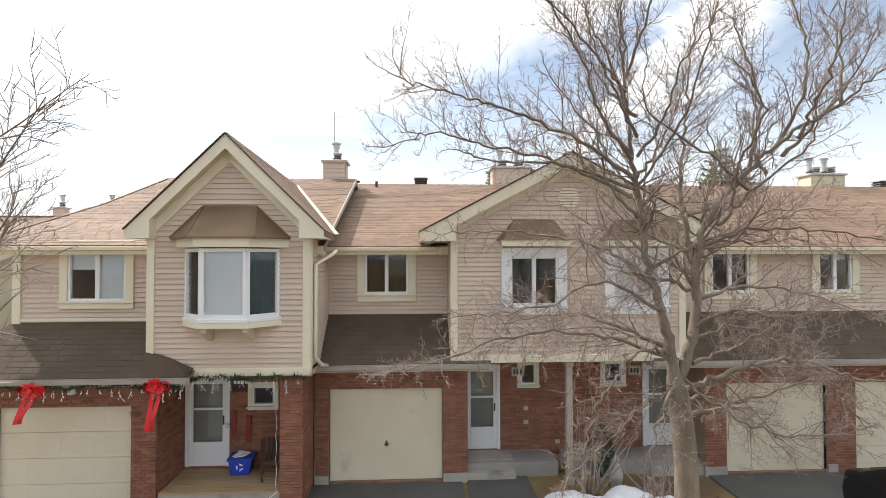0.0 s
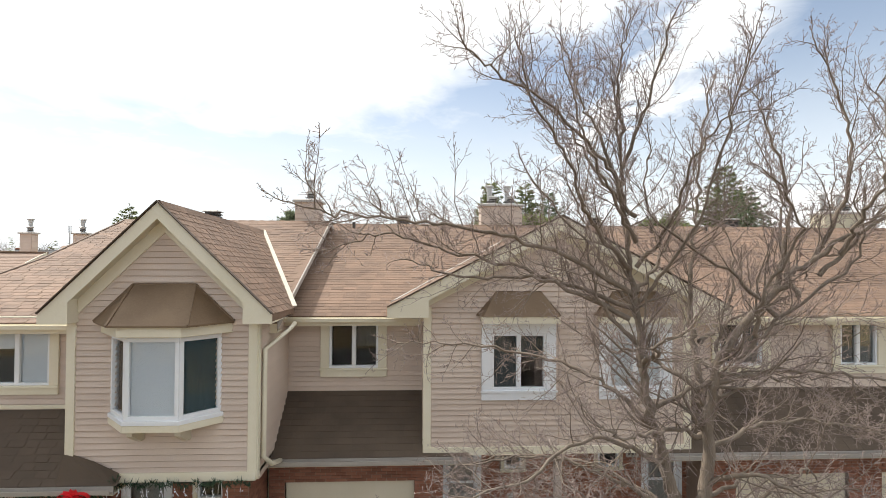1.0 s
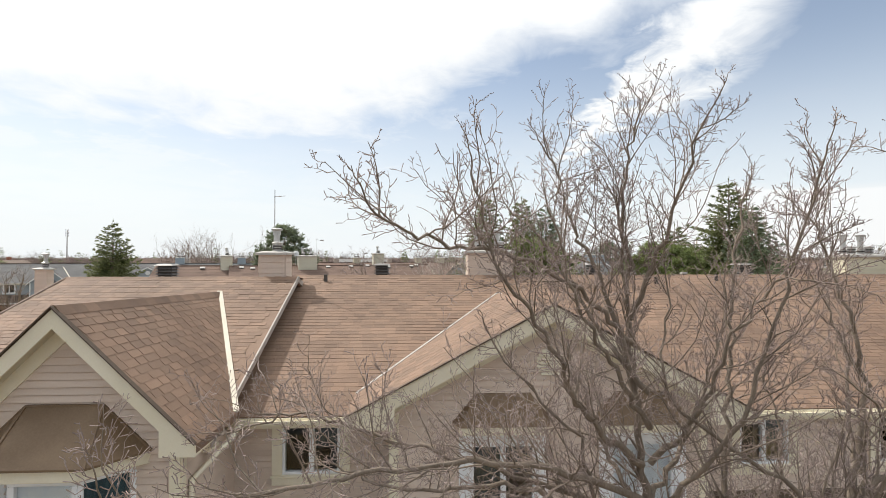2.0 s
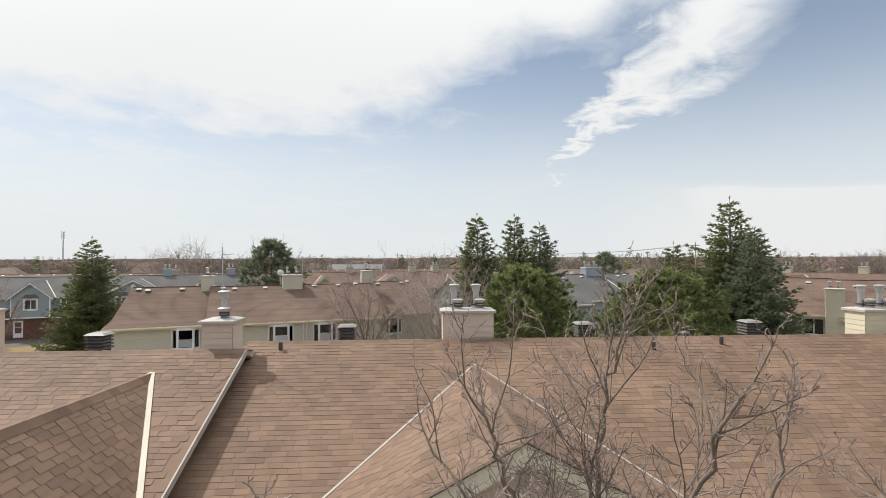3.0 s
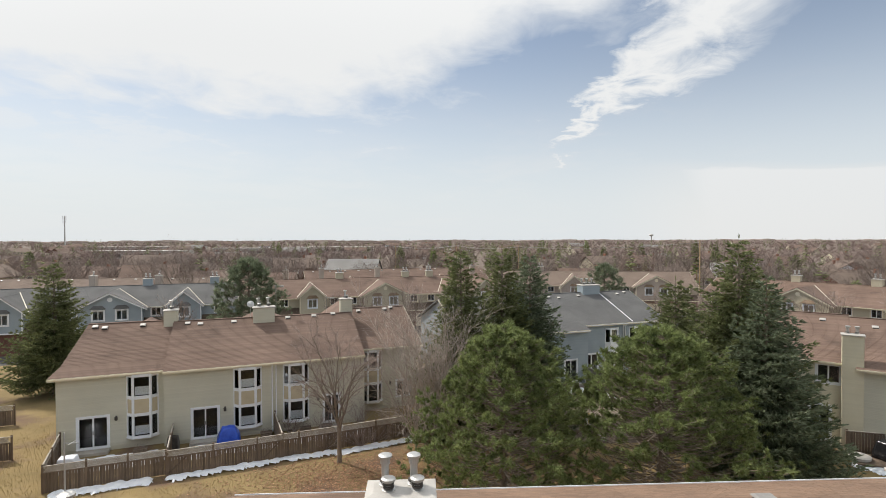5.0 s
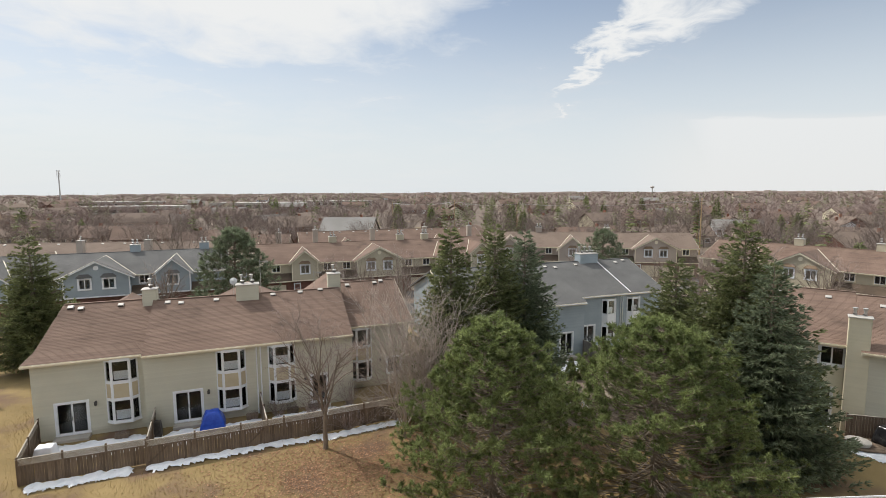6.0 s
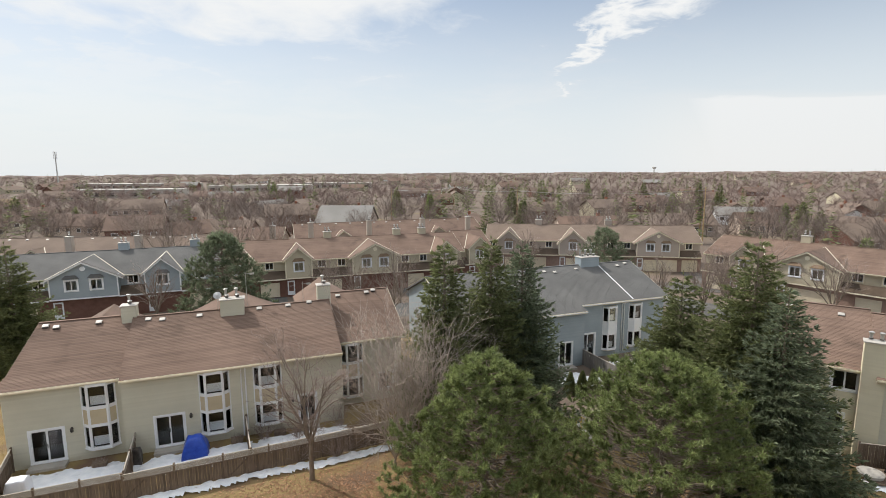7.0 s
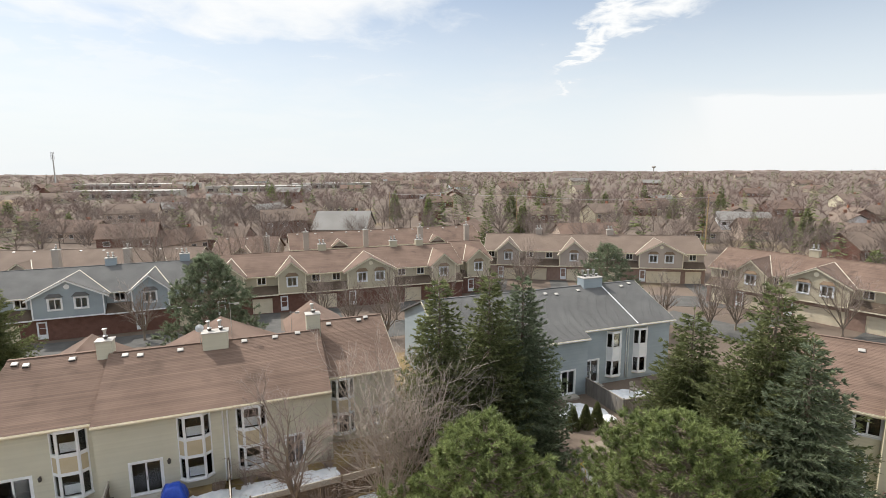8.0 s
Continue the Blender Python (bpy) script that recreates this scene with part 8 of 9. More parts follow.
# street poles with wires
for i, (x, y, h) in enumerate(((72.8, 118.2, 13.8), (73.6, 121, 10.5), (38, 170, 12), (20, 215, 12), (-5, 190, 12))):
    p = Mesh()
    p.tube([(0, 0, 0), (0, 0, h)], [0.17, 0.11], 8)
    u = solo("utility_pole", p, DECKWOOD, pose(x, y, 0), "wooden utility pole with a crossarm", "utility pole", "utility poles")
    c = Mesh()
    c.box(-1.1, 1.1, -0.06, 0.06, h - 0.9, h - 0.78)
    part("crossarm", c, FENCE, u)
for (ax, ay, ah), (bx, by, bh_) in zip(((72.8, 118.2, 13.1), (38, 170, 11.4), (20, 215, 11.4)), ((38, 170, 11.4), (20, 215, 11.4), (-5, 190, 11.4))):
    for k in (-1, 0, 1):
        wr = Mesh()
        wr.tube([(ax + (bx - ax) * f + k, ay + (by - ay) * f, ah + (bh_ - ah) * f - 2.0 * f * (1 - f) * 2) for f in (0, 0.25, 0.5, 0.75, 1)], [0.03] * 5, 3, False)
        solo("power_line", wr, GALV, pose(0, 0, 0), "thin sagging power wire between poles", "wire", "power wires")


# ---- fences, lawn and small things ----


def fence_run(m, length, seed, label, lattice=True, gate=None, mat=None):
    """A board fence with posts, rails, a lattice strip and a pale top rail, along local x."""
    rg = random.Random(seed)
    f = thing("fence", m, label, "fence", "garden fences")
    wood = mat or FENCE
    n = max(1, round(length / 2.3))
    for i in range(n + 1):
        p = Mesh()
        x = length * i / n
        p.box(x - 0.05, x + 0.05, -0.05, 0.05, 0, 1.62)
        part("post", p, wood, f, bevel=0.006)
    top = 1.15 if lattice else 1.5
    k = int(length / 0.148)
    mb = Mesh()
    mb.box(-0.068, 0.068, -0.075, -0.052, 0.05, top)
    shared = mb.data("board", wood)
    for i in range(k):
        b = new("board", shared)
        b.parent = f
        b.matrix_basis = pose((i + 0.5) * length / k, rg.gauss(0, 0.004), rg.gauss(0, 0.008), 0, rg.gauss(0, 0.4), 0)
    r = Mesh()
    for z in (0.25, top - 0.03):
        r.box(0, length, -0.05, -0.01, z - 0.045, z + 0.045)
    part("rail", r, wood, f)
    tr = Mesh()
    tr.box(-0.05, length + 0.05, -0.06, 0.01, 1.5, 1.54)
    part("top_rail", tr, FENCE_LIGHT, f, "pale weathered top rail", bevel=0.005)
    if lattice:
        lt = Mesh()
        x = -0.3
        while x < length:
            for d in (1, -1):
                a, b = (x, 1.18), (x + 0.3, 1.48)
                if d < 0:
                    a, b = (x, 1.48), (x + 0.3, 1.18)
                if a[0] >= 0 and b[0] <= length:
                    lt.beam((a[0], -0.03 + 0.008 * d, a[1]), (b[0], -0.03 + 0.008 * d, b[1]), 0.01, 0.04)
            x += 0.085
        part("lattice", lt, FENCE_LIGHT, f, "pale diagonal lattice strip")
    if gate:
        for g in gate:
            gb = Mesh()
            gb.beam((g, -0.09, 0.2), (g + 1.0, -0.09, 1.1), 0.03, 0.1)
            part("gate_brace", gb, FENCE, f)
    return f


def run(a, b, seed, label, **kw):
    a, b = Vector(a), Vector(b)
    d = b - a
    return fence_run(pose(a.x, a.y, 0, 0, 0, math.degrees(math.atan2(d.y, d.x))), d.length, seed, label, **kw)


FL = "weathered brown board fence with lattice top"
run((-17.2, 24.85), (-11.45, 26.85), 1, FL)
run((-11.4, 26.6), (-1.9, 30.1), 2, FL, gate=(0.1, 5.4))
run((-1.8, 30.1), (5.2, 32.9), 3, FL)
run((-19.55, 29.7), (-17.2, 24.85), 4, FL)
run((-13.2, 31.4), (-11.45, 26.85), 5, FL)
run((-6.9, 33.2), (-5.2, 28.9), 6, "weathered brown board fence between the yards", lattice=False)
run((19.8, 44.9), (21.45, 40.05), 7, "grey board fence round the patio", lattice=False, mat=FENCE_GREY)
run((21.45, 40.05), (26.6, 41.6), 8, "grey board fence round the patio", lattice=False, mat=FENCE_GREY)
run((-35.0, 33.5), (-27.0, 35.8), 9, FL)
run((-30.0, 27.0), (-22.3, 29.4), 10, FL)
run((-28.0, 22.0), (-20.2, 24.5), 12, FL)
run((31.2, 27.5), (33.3, 26.8), 11, "grey board fence beside the chimney", lattice=False)


def snow_patch(points, top, seed, label, z=0.0):
    """A low ragged mound of old snow over an outline's line of discs (x, y, radius)."""
    rg = random.Random(seed)
    bm = bmesh.new()
    x0, x1 = min(p[0] - p[2] for p in points), max(p[0] + p[2] for p in points)
    y0, y1 = min(p[1] - p[2] for p in points), max(p[1] + p[2] for p in points)
    st = max(0.07, min(0.16, (x1 - x0) / 70))
    nx, ny = int((x1 - x0) / st) + 1, int((y1 - y0) / st) + 1
    grid = {}
    for i in range(nx):
        for j in range(ny):
            x, y = x0 + i * st, y0 + j * st
            h = max((1 - math.hypot(x - a, y - b) / r) for a, b, r in points)
            h += 0.34 * noise.noise(Vector((x * 1.3, y * 1.3, seed))) + 0.16 * noise.noise(Vector((x * 4, y * 4, seed)))
            if h > 0:
                grid[i, j] = bm.verts.new((x, y, z + top * min(1, h * 2.2) ** 0.6 * (0.8 + 0.35 * noise.noise(Vector((x * 2, y * 2, seed + 9)))) - 0.01))
    for (i, j), v in grid.items():
        q = [grid.get((i + 1, j)), grid.get((i + 1, j + 1)), grid.get((i, j + 1))]
        if all(q):
            bm.faces.new([v, *q])
    me = bpy.data.meshes.new("snow")
    bm.to_mesh(me)
    bm.free()
    me.materials.append(SNOW)
    me.polygons.foreach_set("use_smooth", [True] * len(me.polygons))
    return tagged(new("snow", me), label, "snow", "old snow")


OS = "ragged strip of old snow along the fence"
snow_patch([(-16.2 + i * 0.55, 24.55 + i * 0.2, 0.55) for i in range(8)], 0.22, 1, OS)
snow_patch([(-10.9 + i * 0.6, 26.3 + i * 0.215, 0.5) for i in range(15)], 0.22, 2, OS)
snow_patch([(-1.8 + i * 0.6, 29.3 + i * 0.25, 0.5) for i in range(9)], 0.2, 3, OS)
snow_patch([(-17.4 + i * 0.7, 28.3 + i * 0.2, 1.25) for i in range(7)], 0.16, 4, "snow left in the fenced yard")
snow_patch([(-11.2 + i * 0.75, 29.9 + i * 0.25, 1.15) for i in range(7)], 0.16, 5, "snow left in the fenced yard")
snow_patch([(-5.0 + i * 0.8, 32.0 + i * 0.27, 1.1) for i in range(6)], 0.16, 6, "snow left in the fenced yard")
snow_patch([(18.4, 41.4, 1.25), (19.4, 40.7, 1.1), (17.3, 40.7, 1.0), (20.2, 39.9, 0.65)], 0.3, 7, "snow heap behind the evergreens")
snow_patch([(22.6, 44.2, 0.9), (23.5, 44.0, 1.1), (24.5, 44.0, 1.0), (23.0, 43.0, 0.9)], 0.25, 8, "snow on the patio", 0.02)
snow_patch([(30.6, 25.6, 0.7), (31.4, 24.9, 0.9), (32.4, 24.2, 1.0)], 0.2, 9, "snow by the round wooden step")
snow_patch([(2.6, -1.5, 0.5), (3.1, -1.7, 0.75), (3.9, -1.6, 0.7), (4.6, -1.9, 0.5)], 0.42, 10, "melting snow heap before the porch")

# path between the pines and the blue house
pp = Mesh()
pts = [(10.5, 28.5), (13.4, 32.0), (17.3, 34.9), (21.9, 37.2), (27, 38.4)]
for (a, b), (c, d) in zip(pts, pts[1:]):
    n = Vector((b - d, c - a, 0)).normalized() * 1.1
    pp.slab([(a - n.x, b - n.y, -0.05), (c - n.x, d - n.y, -0.05), (c + n.x, d + n.y, -0.05), (a + n.x, b + n.y, -0.05)], (0, 0, 0.07))
solo("footpath", pp, DIRT, pose(0, 0, 0), "pale worn footpath through the lawn", "path", kind="structure")
side_road = Mesh()
side_road.slab([(-60, 50, -0.05), (-16, 62.5, -0.05), (-18, 67, -0.05), (-62, 55, -0.05)][::1], (0, 0, 0.065))
solo("road", side_road, ASPHALT, pose(0, 0, 0), "asphalt street between the rows", "road", kind="structure")
ed = Mesh()
ed.beam((11.8, 28.0, 0.05), (15.8, 33.0, 0.05), 0.09, 0.16)
ed.beam((15.8, 33.0, 0.05), (17.2, 33.6, 0.05), 0.09, 0.16)
solo("timber_edging", ed, FENCE, pose(0, 0, 0), "dark timber edging of the play area", "edging")
# small yellow slide in the play area
sl = thing("play_slide", pose(15.4, 31.6, 0, 0, 0, 30), "small yellow playground slide", "slide")
m_ = Mesh()
m_.slab([(-0.22, 0, 1.1), (0.22, 0, 1.1), (0.22, -1.7, 0.1), (-0.22, -1.7, 0.1)], (0, 0, 0.03))
part("chute", m_, CAPMETAL, sl, "pale worn chute")
m_ = Mesh()
for s in (-0.25, 0.25):
    m_.tube([(s, 0.05, 0), (s, 0.0, 1.1), (s, 0.0, 1.5), (s, -0.35, 1.45), (s, -0.5, 0.95)], [0.025] * 5, 6)
m_.tube([(-0.25, 0.0, 1.5), (0.25, 0.0, 1.5)], [0.025] * 2, 6)
part("rail", m_, YELLOW, sl, "yellow side rails", smooth=True)

# leaf litter and grass blades
rg = random.Random(5)


def litter(name, count, centre, size, mat, w, h, label, lean):
    vs, fs = [], []
    for _ in range(count):
        x, y = centre[0] + rg.gauss(0, size[0]), centre[1] + rg.gauss(0, size[1])
        q, t = rg.uniform(0, 6.28), rg.uniform(*lean)
        c, s = math.cos(q), math.sin(q)
        k = rg.uniform(0.6, 1.3)
        n = len(vs)
        if h:
            vs += [(x - c * w * k, y - s * w * k, 0.0), (x + c * w * k, y + s * w * k, 0.0), (x + rg.gauss(0, 0.05), y + rg.gauss(0, 0.05), h * k)]
            fs.append((n, n + 1, n + 2))
        else:
            z = 0.01 + rg.random() * 0.03
            vs += [(x - c * w * k, y - s * w * k, z), (x + s * w * k * 0.7, y - c * w * k * 0.7, z + t), (x + c * w * k, y + s * w * k, z), (x - s * w * k * 0.7, y + c * w * k * 0.7, z + t)]
            fs.append((n, n + 1, n + 2, n + 3))
    me = bpy.data.meshes.new(name)
    me.from_pydata(vs, [], fs)
    me.materials.append(mat)
    return tagged(new(name, me), label, name, kind="stuff")


litter("leaf_litter", 9000, (0.0, 25.5), (3.6, 2.2), LEAF, 0.06, 0, "brown fallen leaves under the trees", (0.0, 0.04))
litter("leaf_litter", 3500, (9.0, 27.0), (4.5, 3.0), LEAF, 0.06, 0, "brown fallen leaves under the pines", (0.0, 0.04))
litter("grass_tufts", 16000, (-12.0, 21.5), (8.0, 3.2), BLADE, 0.012, 0.09, "dry yellow grass", (0, 0))
litter("grass_tufts", 7000, (-22.0, 31.0), (2.2, 6.0), BLADE, 0.012, 0.09, "dry yellow grass", (0, 0))
litter("grass_tufts", 5000, (4.2, -4.5), (1.4, 2.4), BLADE, 0.01, 0.08, "dry brown grass by the path", (0, 0))

# -- things in the yards --
def covered(m, w, d, h, mat, seed, label, name="covered_grill", cat="covered grill", draw=0.22):
    """Something under a draped cover: a soft, creased box that narrows upward."""
    rg = random.Random(seed)
    bm = bmesh.new()
    bmesh.ops.create_cube(bm, size=1.0)
    bmesh.ops.subdivide_edges(bm, edges=bm.edges[:], cuts=7, use_grid_fill=True)
    for v in bm.verts:
        z = v.co.z + 0.5
        k = 1.0 - draw * z ** 2
        x, y = v.co.x * w * k, v.co.y * d * k
        r = 1 + 0.10 * noise.noise(Vector((x * 3, y * 3, z * 1.2 + seed))) + 0.05 * math.sin(8 * math.atan2(y, x) + seed) * (1 - z)
        v.co = Vector((x * r, y * r, max(0.0, z * h * (1 - 0.10 * (abs(v.co.x) ** 2 + abs(v.co.y) ** 2)) + (0.05 * noise.noise(Vector((x * 4, y * 4, 3))) if z > 0.05 else 0))))
    me = bpy.data.meshes.new(name)
    bm.to_mesh(me)
    bm.free()
    me.materials.append(mat)
    me.polygons.foreach_set("use_smooth", [True] * len(me.polygons))
    ob = new(name, me)
    ob.matrix_basis = m
    return tagged(ob, label, cat)


covered(pose(-9.4, 31.0, 0.1, 0, 0, 20), 1.5, 1.2, 1.25, TARP, 3, "barbecue under a bright blue tarpaulin", draw=0.5)
covered(pose(-17.7, 27.6, 0.05, 0, 0, 15), 1.1, 0.9, 0.85, CURTAIN, 5, "garden furniture under a white cover", "covered_furniture", "covered furniture")
covered(pose(-12.7, 30.2, 0.05, 0, 0, 15), 0.75, 0.6, 1.0, DARKVENT, 6, "dark covered barbecue by the fence")
covered(pose(32.6, 25.9, 0.3, 0, 0, 15), 1.3, 1.1, 1.1, BLACK, 7, "black covered hot tub heater by the step")


def planter(m, label, w=0.6):
    t = thing("planter", m, label, "planter")
    b = Mesh()
    b.hexa([(-w / 2, -0.2, 0), (w / 2, -0.2, 0), (w / 2, 0.2, 0), (-w / 2, 0.2, 0), (-w / 2 - 0.05, -0.25, 0.35), (w / 2 + 0.05, -0.25, 0.35), (w / 2 + 0.05, 0.25, 0.35), (-w / 2 - 0.05, 0.25, 0.35)])
    part("box", b, FENCE, t, bevel=0.01)
    e = Mesh()
    rg = random.Random(9)
    for i in range(24):
        x = rg.uniform(-w / 2, w / 2)
        e.tube([(x, rg.uniform(-0.15, 0.15), 0.33), (x + rg.gauss(0, 0.06), rg.gauss(0, 0.1), 0.5), (x + rg.gauss(0, 0.14), rg.gauss(0, 0.16), 0.66)], [0.006, 0.005, 0.002], 3, False)
    part("dead_stems", e, TWIG, t, "dry dead stems")


for s_ in (-2.9, 4.9, 7.6, 9.1):
    planter(BK @ pose(s_, -0.75, 0), "wooden planter box with dead stems", 0.7)


def garden_chair(m, label, mat):
    c = thing("garden_chair", m, label, "chair", "garden chairs")
    s = Mesh()
    s.box(-0.25, 0.25, -0.24, 0.24, 0.42, 0.46)
    part("seat", s, mat, c, bevel=0.01)
    b = Mesh()
    for i in range(5):
        x = -0.2 + i * 0.1
        b.hexa([(x - 0.035, 0.2, 0.46), (x + 0.035, 0.2, 0.46), (x + 0.035, 0.24, 0.46), (x - 0.035, 0.24, 0.46), (x - 0.035, 0.34, 0.98), (x + 0.035, 0.34, 0.98), (x + 0.035, 0.37, 0.98), (x - 0.035, 0.37, 0.98)])
    part("backrest", b, mat, c)
    for x in (-0.24, 0.24):
        for y in (-0.22, 0.22):
            l = Mesh()
            l.box(x - 0.025, x + 0.025, y - 0.025, y + 0.025, 0, 0.64 if y < 0 else 0.9)
            part("leg", l, mat, c)
        a = Mesh()
        a.box(x - 0.035, x + 0.035, -0.28, 0.26, 0.64, 0.67)
        part("armrest", a, mat, c, bevel=0.008)


garden_chair(pose(23.9, 43.8, 0.25, 0, 0, 30), "grey wooden garden chair on the snowy patio", FENCE_LIGHT)
garden_chair(pose(-3.55, -0.35, 0.375, 0, 0, 195), "dark wooden armchair on the brick porch", DARKWOOD)
# round wooden step at the right house
rs = thing("wooden_step", pose(31.6, 25.9, 0, 0, 0, -20), "round-edged dark wooden deck step with snow", "deck step")
b = Mesh()
for i in range(6):
    b.box(-1.2 + 0.04 * i * i, 2.6, -0.9 + i * 0.3, -0.62 + i * 0.3, 0.2, 0.28)
part("deck_board", b, FENCE, rs, bevel=0.008)
b = Mesh()
b.box(-1.0, 2.5, -0.8, 0.8, 0.0, 0.2)
part("frame", b, FENCE, rs)
ws = Mesh()
ws.tube([(30.75 + 0.0, 26.1, 0.32), (30.75, 26.1, 0.5)], [0.62, 0.66], 20)
ws.tube([(30.75, 26.1, 0.5), (30.75, 26.1, 0.52)], [0.55, 0.5], 20)
solo("round_table", ws, CAPMETAL, pose(0, 0, 0), "round pale garden table lying on the step", "table")

# -- the decorated porch of the end unit --
def bow(m, tail, lean, label):
    t = thing("ribbon_bow", m, label, "bow", "red bows")
    lp = Mesh()
    for s in (-1, 1):
        for k, (rx, rz, dz) in enumerate(((0.12, 0.09, 0.02), (0.095, 0.10, -0.06))):
            ring = [(s * (rx + rx * math.cos(a)), -0.03 - 0.05 * math.sin(a), dz + rz * math.sin(a)) for a in [i * 2 * math.pi / 14 for i in range(15)]]
            for p, q in zip(ring, ring[1:]):
                lp.poly((p[0], p[1] - 0.07, p[2]), (q[0], q[1] - 0.07, q[2]), (q[0], q[1] + 0.03, q[2]), (p[0], p[1] + 0.03, p[2]))
    part("loop", lp, RED, t)
    rr = random.Random(int(tail * 100))
    for k in range(14):
        a, d = k * 0.449, rr.uniform(0.14, 0.24)
        fo = Mesh()
        c, s_ = math.cos(a), math.sin(a)
        e = Vector((c * d, -0.1 - 0.05 * rr.random(), s_ * d * 0.8))
        sd_ = Vector((-s_, 0, c)) * rr.uniform(0.05, 0.08)
        fo.slab([(0, -0.06, 0), e * 0.6 - sd_, e + Vector((0, 0.05, 0)), e * 0.6 + sd_], (0, -0.012, 0))
        part("fold", fo, RED, t)
    kn = Mesh()
    kn.hexa([(-0.05, -0.13, -0.05), (0.05, -0.13, -0.05), (0.05, 0, -0.05), (-0.05, 0, -0.05), (-0.05, -0.13, 0.05), (0.05, -0.13, 0.05), (0.05, 0, 0.05), (-0.05, 0, 0.05)])
    part("knot", kn, RED, t, bevel=0.02)
    for s in (-0.4, 0.5):
        tl = Mesh()
        n = 8
        pts = [(s * 0.1 + lean * f + s * 0.05 * math.sin(f * 5), -0.07 + 0.03 * math.sin(f * 6 + s), -tail * f) for f in [i / n for i in range(n + 1)]]
        for i, p in enumerate(pts):
            w = 0.034 + 0.016 * i / n
            tl.v += [(p[0] - w, p[1], p[2]), (p[0] + w, p[1], p[2]), (p[0] + w, p[1] - 0.006, p[2]), (p[0] - w, p[1] - 0.006, p[2])]
        for k in range(0, 4 * n, 4):
            tl.f += [(k + j, k + (j + 1) % 4, k + 4 + (j + 1) % 4, k + 4 + j) for j in range(4)]
        tl.f += [(3, 2, 1, 0), tuple(4 * n + j for j in range(4))]
        part("tail", tl, RED, t)


bow(pose(-7.72, -1.68, 2.67), 0.62, -0.24, "large red ribbon bow hung on the garland")
bow(pose(-5.4, -1.68, 2.72), 0.84, -0.14, "large red ribbon bow hung on the garland")


def garland(a, b, seed, label):
    rg = random.Random(seed)
    a, b = Vector(a), Vector(b)
    t = thing("garland", pose(*a), label, "garland", "garlands on the porch")
    vs, fs = [], []
    n = int((b - a).length / 0.03)
    for i in range(n):
        f = i / n
        p = (b - a) * f + Vector((0, 0, -0.03 * math.sin(f * 40)))
        for _ in range(3):
            d = Vector((rg.gauss(0, 0.6), rg.gauss(0, 1), rg.gauss(0, 1))).normalized()
            needles(vs, fs, p, d, 0.11, 0.008, rg, 3, 0.3)
    nm = Mesh()
    nm.v, nm.f = vs, fs
    part("needles", nm, GARLAND, t)
    ic = Mesh()
    x = 0.0
    while x < (b - a).length:
        f = x / (b - a).length
        p = (b - a) * f + Vector((0, -0.05, -0.05))
        ln = rg.uniform(0.06, 0.3)
        ic.tube([p, p + Vector((rg.gauss(0, 0.02), 0, -ln * 0.5)), p + Vector((rg.gauss(0, 0.04), 0, -ln))], [0.005] * 3, 3, False)
        for k in range(int(ln / 0.06)):
            q = p + Vector((rg.gauss(0, 0.015), -0.01, -0.06 * (k + 0.7)))
            ic.tube([q, q + Vector((rg.gauss(0, 0.01), 0, -0.035))], [0.011, 0.004], 4)
        x += rg.uniform(0.08, 0.24)
    part("icicle_lights", ic, CURTAIN, t, "unlit white icicle light strings")


garland((-9.4, -1.67, 2.7), (-4.95, -1.67, 2.72), 1, "evergreen garland with unlit icicle lights along the gutter")
garland((-4.95, -1.45, 2.82), (-2.6, -1.45, 2.8), 2, "evergreen garland with unlit icicle lights over the porch")
garland((-5.1, -1.58, 2.74), (-4.8, -1.52, 2.98), 3, "bunched evergreen garland at the corner")

# blue recycling box
bx = thing("recycling_box", pose(-4.33, -0.08, 0.375, 0, 0, 4), "blue plastic recycling box with paper, on the porch", "recycling box")
b = Mesh()
b.hexa([(-0.2, -0.17, 0), (0.2, -0.17, 0), (0.2, 0.17, 0), (-0.2, 0.17, 0), (-0.25, -0.21, 0.36), (0.25, -0.21, 0.36), (0.25, 0.21, 0.36), (-0.25, 0.21, 0.36)])
part("box", b, BLUE, bx, bevel=0.012)
b = Mesh()
b.box(-0.27, 0.27, -0.235, -0.205, 0.33, 0.38), b.box(-0.27, 0.27, 0.205, 0.235, 0.33, 0.38), b.box(-0.275, -0.245, -0.205, 0.205, 0.33, 0.38), b.box(0.245, 0.275, -0.205, 0.205, 0.33, 0.38)
part("rim", b, BLUE, bx, bevel=0.008)
b = Mesh()
for k in range(3):
    a0 = k * 2.094 + 0.5
    b.slab([(0.09 * math.cos(a0), -0.206, 0.19 + 0.09 * math.sin(a0)), (0.09 * math.cos(a0 + 1.2), -0.206, 0.19 + 0.09 * math.sin(a0 + 1.2)),
            (0.05 * math.cos(a0 + 1.2), -0.206, 0.19 + 0.05 * math.sin(a0 + 1.2)), (0.05 * math.cos(a0), -0.206, 0.19 + 0.05 * math.sin(a0))], (0, -0.003, 0))
part("printed_mark", b, CURTAIN, bx, "white printed arrow mark")
b = Mesh()
b.slab([(-0.15, -0.1, 0.36), (0.12, -0.12, 0.4), (0.16, 0.12, 0.38), (-0.1, 0.14, 0.43)], (0, 0, 0.02))
b.slab([(-0.2, -0.05, 0.37), (0.0, -0.14, 0.44), (0.06, 0.0, 0.46), (-0.12, 0.1, 0.4)], (0, 0, 0.015))
part("paper", b, CURTAIN, bx, "white waste paper")
